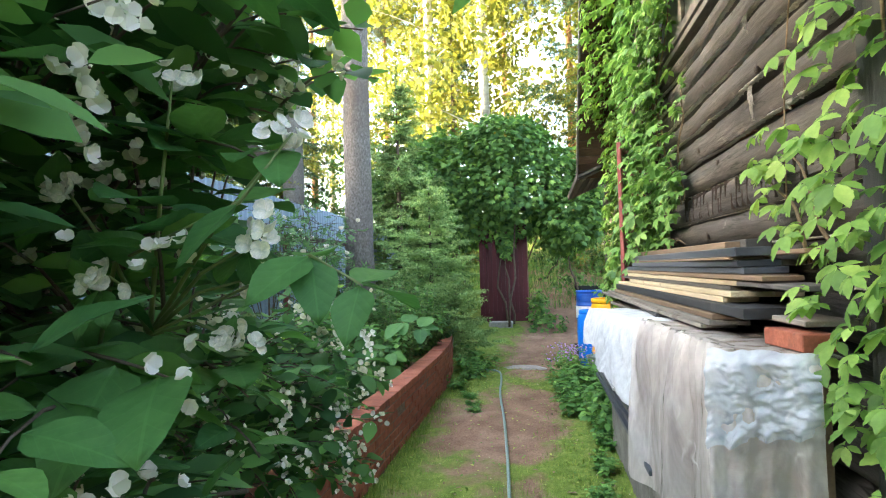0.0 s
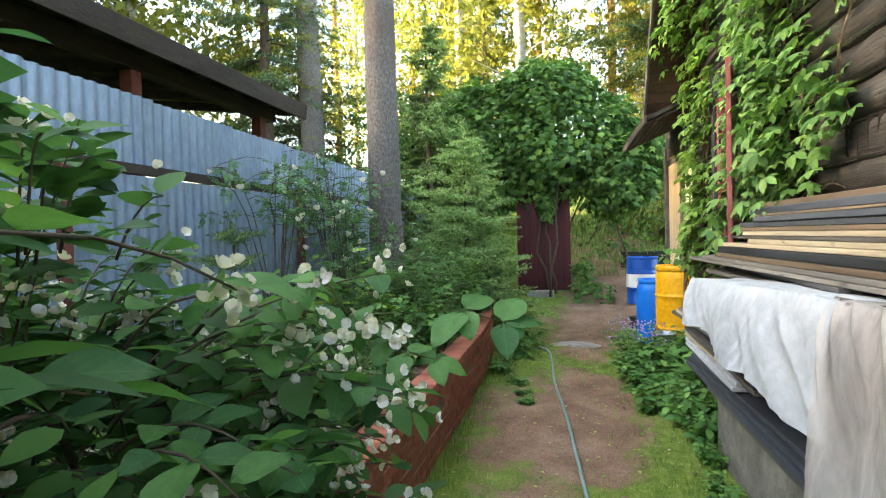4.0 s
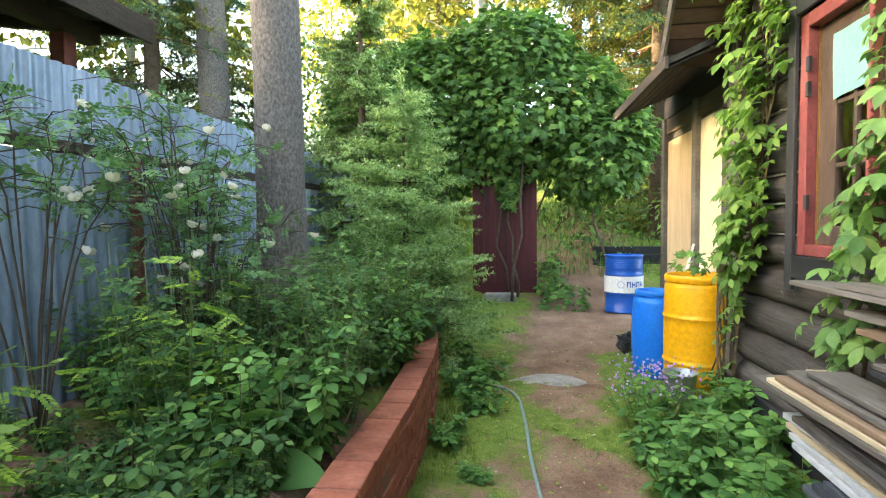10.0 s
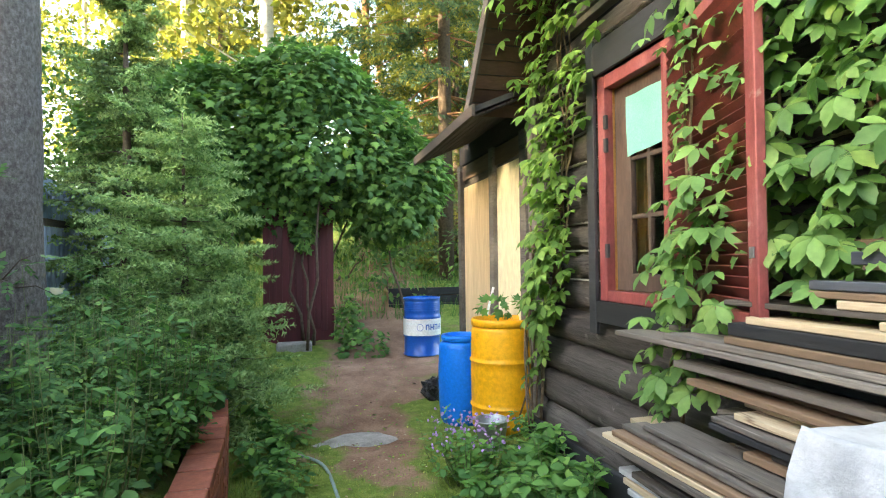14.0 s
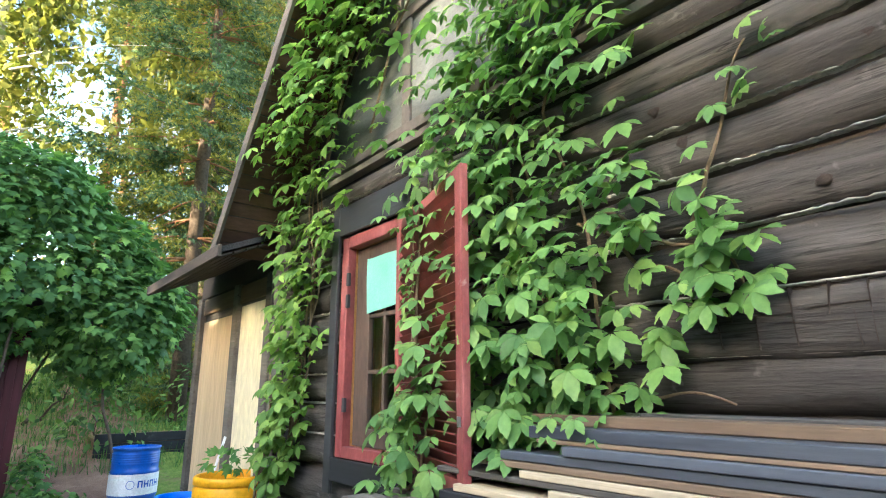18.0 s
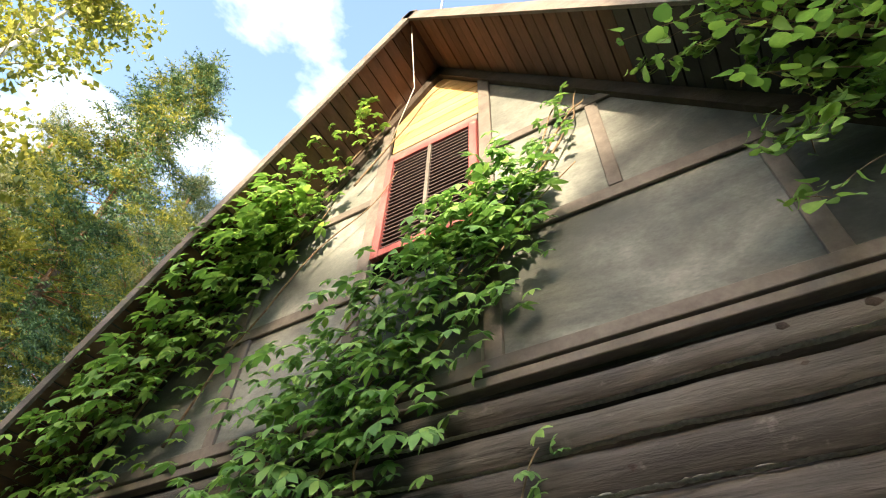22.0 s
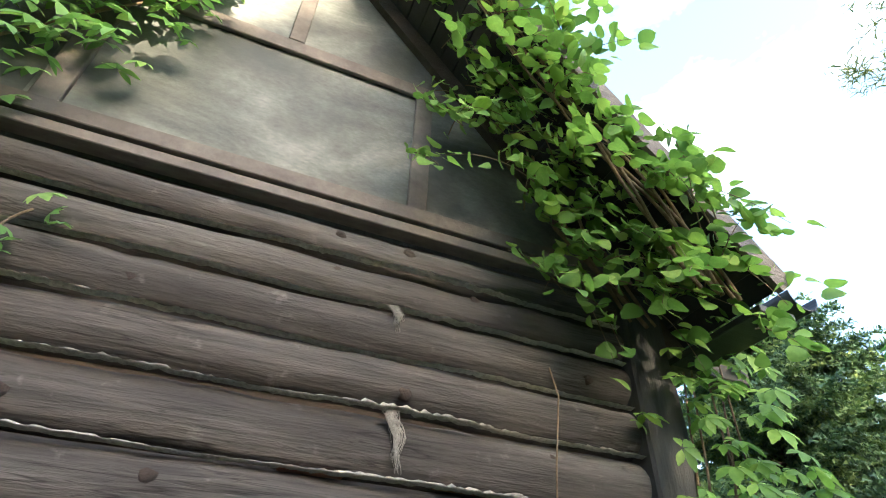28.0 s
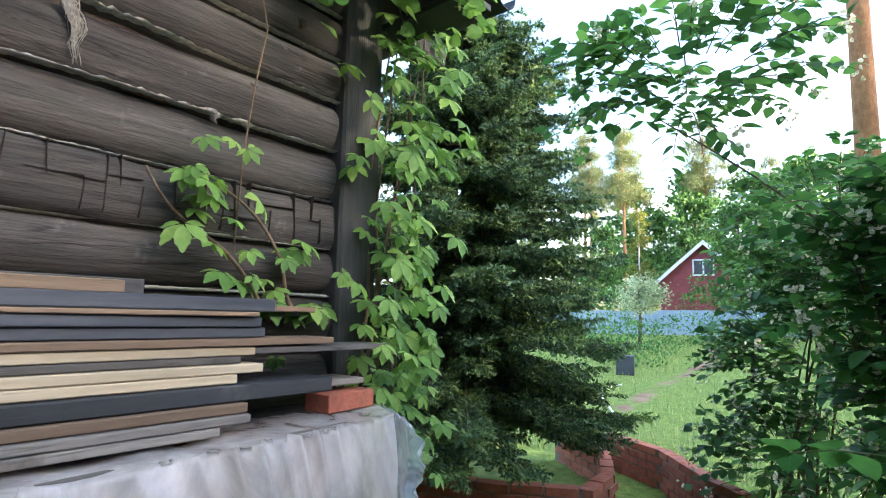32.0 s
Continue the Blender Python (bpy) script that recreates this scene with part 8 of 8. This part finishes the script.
copy_thing(pine, pose(-0.35, -10.3, gz(-0.35, -10.3), 0, 0, 200) @ Matrix.Diagonal((1.3, 1.3, 1.15, 1)))
# trees round the garden seen when looking back
back = [(pine, 12.5, -30, 0.62), (pine, 13.6, -33, 0.66), (pine, 15.2, -31, 0.6), (pine, 17, -34, 0.7), (birch_b, 14.5, -38, 0.7), (pine, 10.8, -42, 0.8)]
back += [((birch, fir, pine, birch_b, fir)[k % 5], 2 + k * 2.6 + (k * 37 % 5) * 0.4, -52 - (k * 53 % 9), 0.7 + 0.05 * (k * 29 % 7)) for k in range(20)]
for src, x, y, s in back:
    copy_thing(src, pose(x, y, gz(x, y), 0, 0, x * 77 % 360) @ Matrix.Diagonal((s, s, s, 1)))


# ---- garden beyond, seen when looking back ----
FAR = thing("far_cottage", 9.3, -35.2, gz(9.3, -35.2), "distant maroon cottage with a white-framed window", "house", turn=194.5)


def far_gable():
    bm = bmesh.new()
    a = [bm.verts.new(c) for c in ((-2.65, 0, -0.3), (2.65, 0, -0.3), (2.65, 0, 2.7), (0, 0, 5.1), (-2.65, 0, 2.7))]
    b = [bm.verts.new((v.co.x, 7, v.co.z)) for v in a]
    bm.faces.new(a), bm.faces.new(b[::-1])
    for i in range(5):
        bm.faces.new((a[i], b[i], b[(i + 1) % 5], a[(i + 1) % 5]))
    bmesh.ops.recalc_face_normals(bm, faces=bm.faces)
    return bm


part("wall", far_gable(), M_FARRED, FAR)
for sg in (1, -1):
    q = 42.2 if sg > 0 else 180 - 42.2
    part("roof", box(-0.1, 3.9, -0.4, 7.4, 0.02 if sg > 0 else -0.14, 0.14 if sg > 0 else -0.02, m=pose(0, 0, 5.16, 0, q, 0)), M_STONE, FAR)
    part("verge", box(-0.1, 3.9, -0.45, -0.41, -0.1, 0.14 if sg > 0 else 0.1, m=pose(0, 0, 5.16, 0, q, 0)), M_WHITE, FAR, "white verge board")
fw = part("window", box(-0.65, 0.65, -0.06, -0.01, 3.0, 4.1, 0.01), M_WHITE, FAR, "white window frame")
for x in (-0.56, 0.05):
    part("pane", box(x, x + 0.51, -0.075, -0.065, 3.1, 4.0), M_SLATE, fw)
part("porch", box(2.66, 3.9, 0.5, 3, -0.3, 2.2, 0.02), M_WHITE, FAR, "white side porch")
ffence = thing("garden_fence", 8, -22, gz(8, -22), "pale blue sheet fence across the far garden", "fence")
for k in range(14):
    f = part("sheet", corrugated(0, 0.98, 0, 1.15, 0.2, 0.03), None, ffence)
    f.matrix_parent_inverse = ffence.matrix_basis.inverted()
    x, y = 14.0 - k * 0.95, -21.6 - k * 0.28
    f.matrix_basis = pose(x, y, gz(x, y), 0, 0, 106)
gtree = wood_tree("garden_tree", "dense green garden tree beyond the sheet fence", 6.5, 2.4, M_TWIG, L_WOOD, "broad", 112, 0.12, 5200, 0.24, 0.12)
gtree.matrix_basis = pose(5.5, -27, gz(5.5, -27))
for k, (x, y, s) in enumerate(((1.5, -24, 0.8), (3.2, -29, 1.1), (12.8, -28, 0.9), (8.0, -45, 1.7), (13.5, -46, 1.9), (2.5, -44, 1.8), (17, -44, 1.8), (-1.5, -22, 0.9), (11.2, -41, 1.4), (5.5, -47, 1.9))):
    copy_thing(gtree, pose(x, y, gz(x, y), 0, 0, k * 71) @ Matrix.Diagonal((s, s, s, 1)))
mound("garden_shrubs", "leafy green shrubs round the little willow", [((5.4, -12.2, gz(5.4, -12.2) + 0.3), (1.0, 0.7, 0.45)), ((6.2, -14.6, gz(6, -14.6) + 0.45), (1.5, 0.9, 0.65)), ((7.6, -16.4, gz(7.6, -16.4) + 0.5), (1.5, 1.0, 0.7)), ((5.6, -18.5, gz(5.6, -18.5) + 0.5), (1.4, 1.0, 0.7)), ((4.2, -20.5, gz(4.2, -20.5) + 0.6), (1.6, 1.0, 0.8)), ((9.5, -19.5, gz(9.5, -19.5) + 0.7), (1.6, 1.0, 0.9))], 4200, 0.13, small_leaf(), L_BED, 123, "bush", 0.6, 0)
wil = wood_tree("garden_willow", "small grey-green garden tree with a bent trunk", 2.5, 1.3, M_TWIG, L_WILLOW, "broad", 111, 0.45, 3200, 0.10, 0.08)
wil.matrix_basis = pose(7.1, -17.6, gz(7.1, -17.6))
del wil["group"]
tagged(part("planter_box", box(-0.22, 0.22, -0.22, 0.22, -0.02, 0.46, 0.02), M_SLATE, None, "", pose(4.78, -10.3, gz(4.78, -10.3), 0, 0, 20)), "grey square planter box on the lawn", "planter")
mound("garden_border", "overgrown green border in the garden", [((6.8, -12.5, 0.5), (1.8, 0.9, 0.5)), ((9.5, -14.5, 0.7), (2.5, 1.2, 0.8)), ((3.1, -12.8, 0.45), (0.9, 0.8, 0.35)), ((2.2, -18, 0.9), (2.2, 1.5, 0.9)), ((8.2, -31, 2.2), (1.6, 1.2, 1.5)), ((2.6, -26, 1.6), (3, 1.5, 1.4))], 6500, 0.12, small_leaf(), L_WOOD, 121, "plants")
tagged(part("white_hose", tubes("white_hose", [([(2.6, -4.6, gz(2.6, -4.6) + 0.02), (3.1, -5.6, gz(3, -5.6) + 0.02), (3.9, -6.9, gz(4, -7) + 0.02), (4.3, -8.0, gz(4.3, -8) + 0.02), (4.2, -8.6, gz(4.2, -8.6) + 0.02)], 0.018, 8)], M_WHITE), None), "white hose lying across the lawn", "hose")
mound("seedlings", "squash seedlings on top of the yellow barrel", [((1.02, 8.98, 1.16), (0.26, 0.26, 0.06))], 36, 0.10, lobed_leaf(), L_RASP, 122, "plants", 0.2, 0)


# ---- small litter on the path ----
def litter(name, label, n, shape, size, mat, seed):
    rng = np.random.default_rng(seed)
    x, y = rng.uniform(-1.2, 0.6, n), rng.uniform(2.5, 12.5, n)
    p = np.stack([x, y, ground_z(x, y) + 0.012], 1)
    up = np.array([0, 0, 1.0]) + 0.25 * rng.standard_normal((n, 3))
    tagged(part(name, strew(name, shape, p, frames_of(rand_dirs(n, rng) * (1, 1, 0.1), up), size * rng.uniform(0.5, 1.4, n), mat), None), label, "litter", kind="stuff")


litter("dry_leaves", "dry brown leaves and chips scattered on the path", 260, small_leaf(), 0.045, M_BROWNPLANK, 131)
litter("pale_chips", "pale wood chips scattered on the path", 90, small_leaf(), 0.03, M_PALEPLANK, 132)
litter("clover", "small green clover leaves on the path", 1500, small_leaf(), 0.03, L_GRASS, 133)
for x, y, s in ((-0.95, 6.74, 0.22), (-0.86, 6.36, 0.18), (-0.79, 6.1, 0.2)):
    copy_thing(rasp[0], pose(x, y, gz(x, y) - 0.01, 0, 0, x * 700) @ Matrix.Diagonal((s * 1.6, s * 1.6, s, 1)))
tagged(part("dry_stem", tubes("dry_stem", [([(1.05, 2.60, 2.78), (1.03, 2.585, 2.66), (1.02, 2.63, 2.40), (1.02, 2.655, 2.15), (1.02, 2.67, 1.80)], 0.0035, 5)], M_VINESTEM), None), "thin dry creeper stem hanging on the logs", "stem")
for k in range(5):
    a = np.array([1.0, 8.35 - 0.06 * k, 0.25])
    u = np.linspace(0, 1, 12)[:, None]
    e = np.array([1.02, 8.0 + 0.05 * k, 1.5 + 0.1 * k])
    tagged(part("vine_cane", tubes("vine_cane", [(a + (e - a) * u + 0.05 * np.stack([np.sin(u[:, 0] * 5 + k) - 1, np.cos(u[:, 0] * 4 + k), u[:, 0] * 0], 1), 0.008, 6)], M_VINESTEM), None), "bare woody vine cane at the corner of the house", "vine")
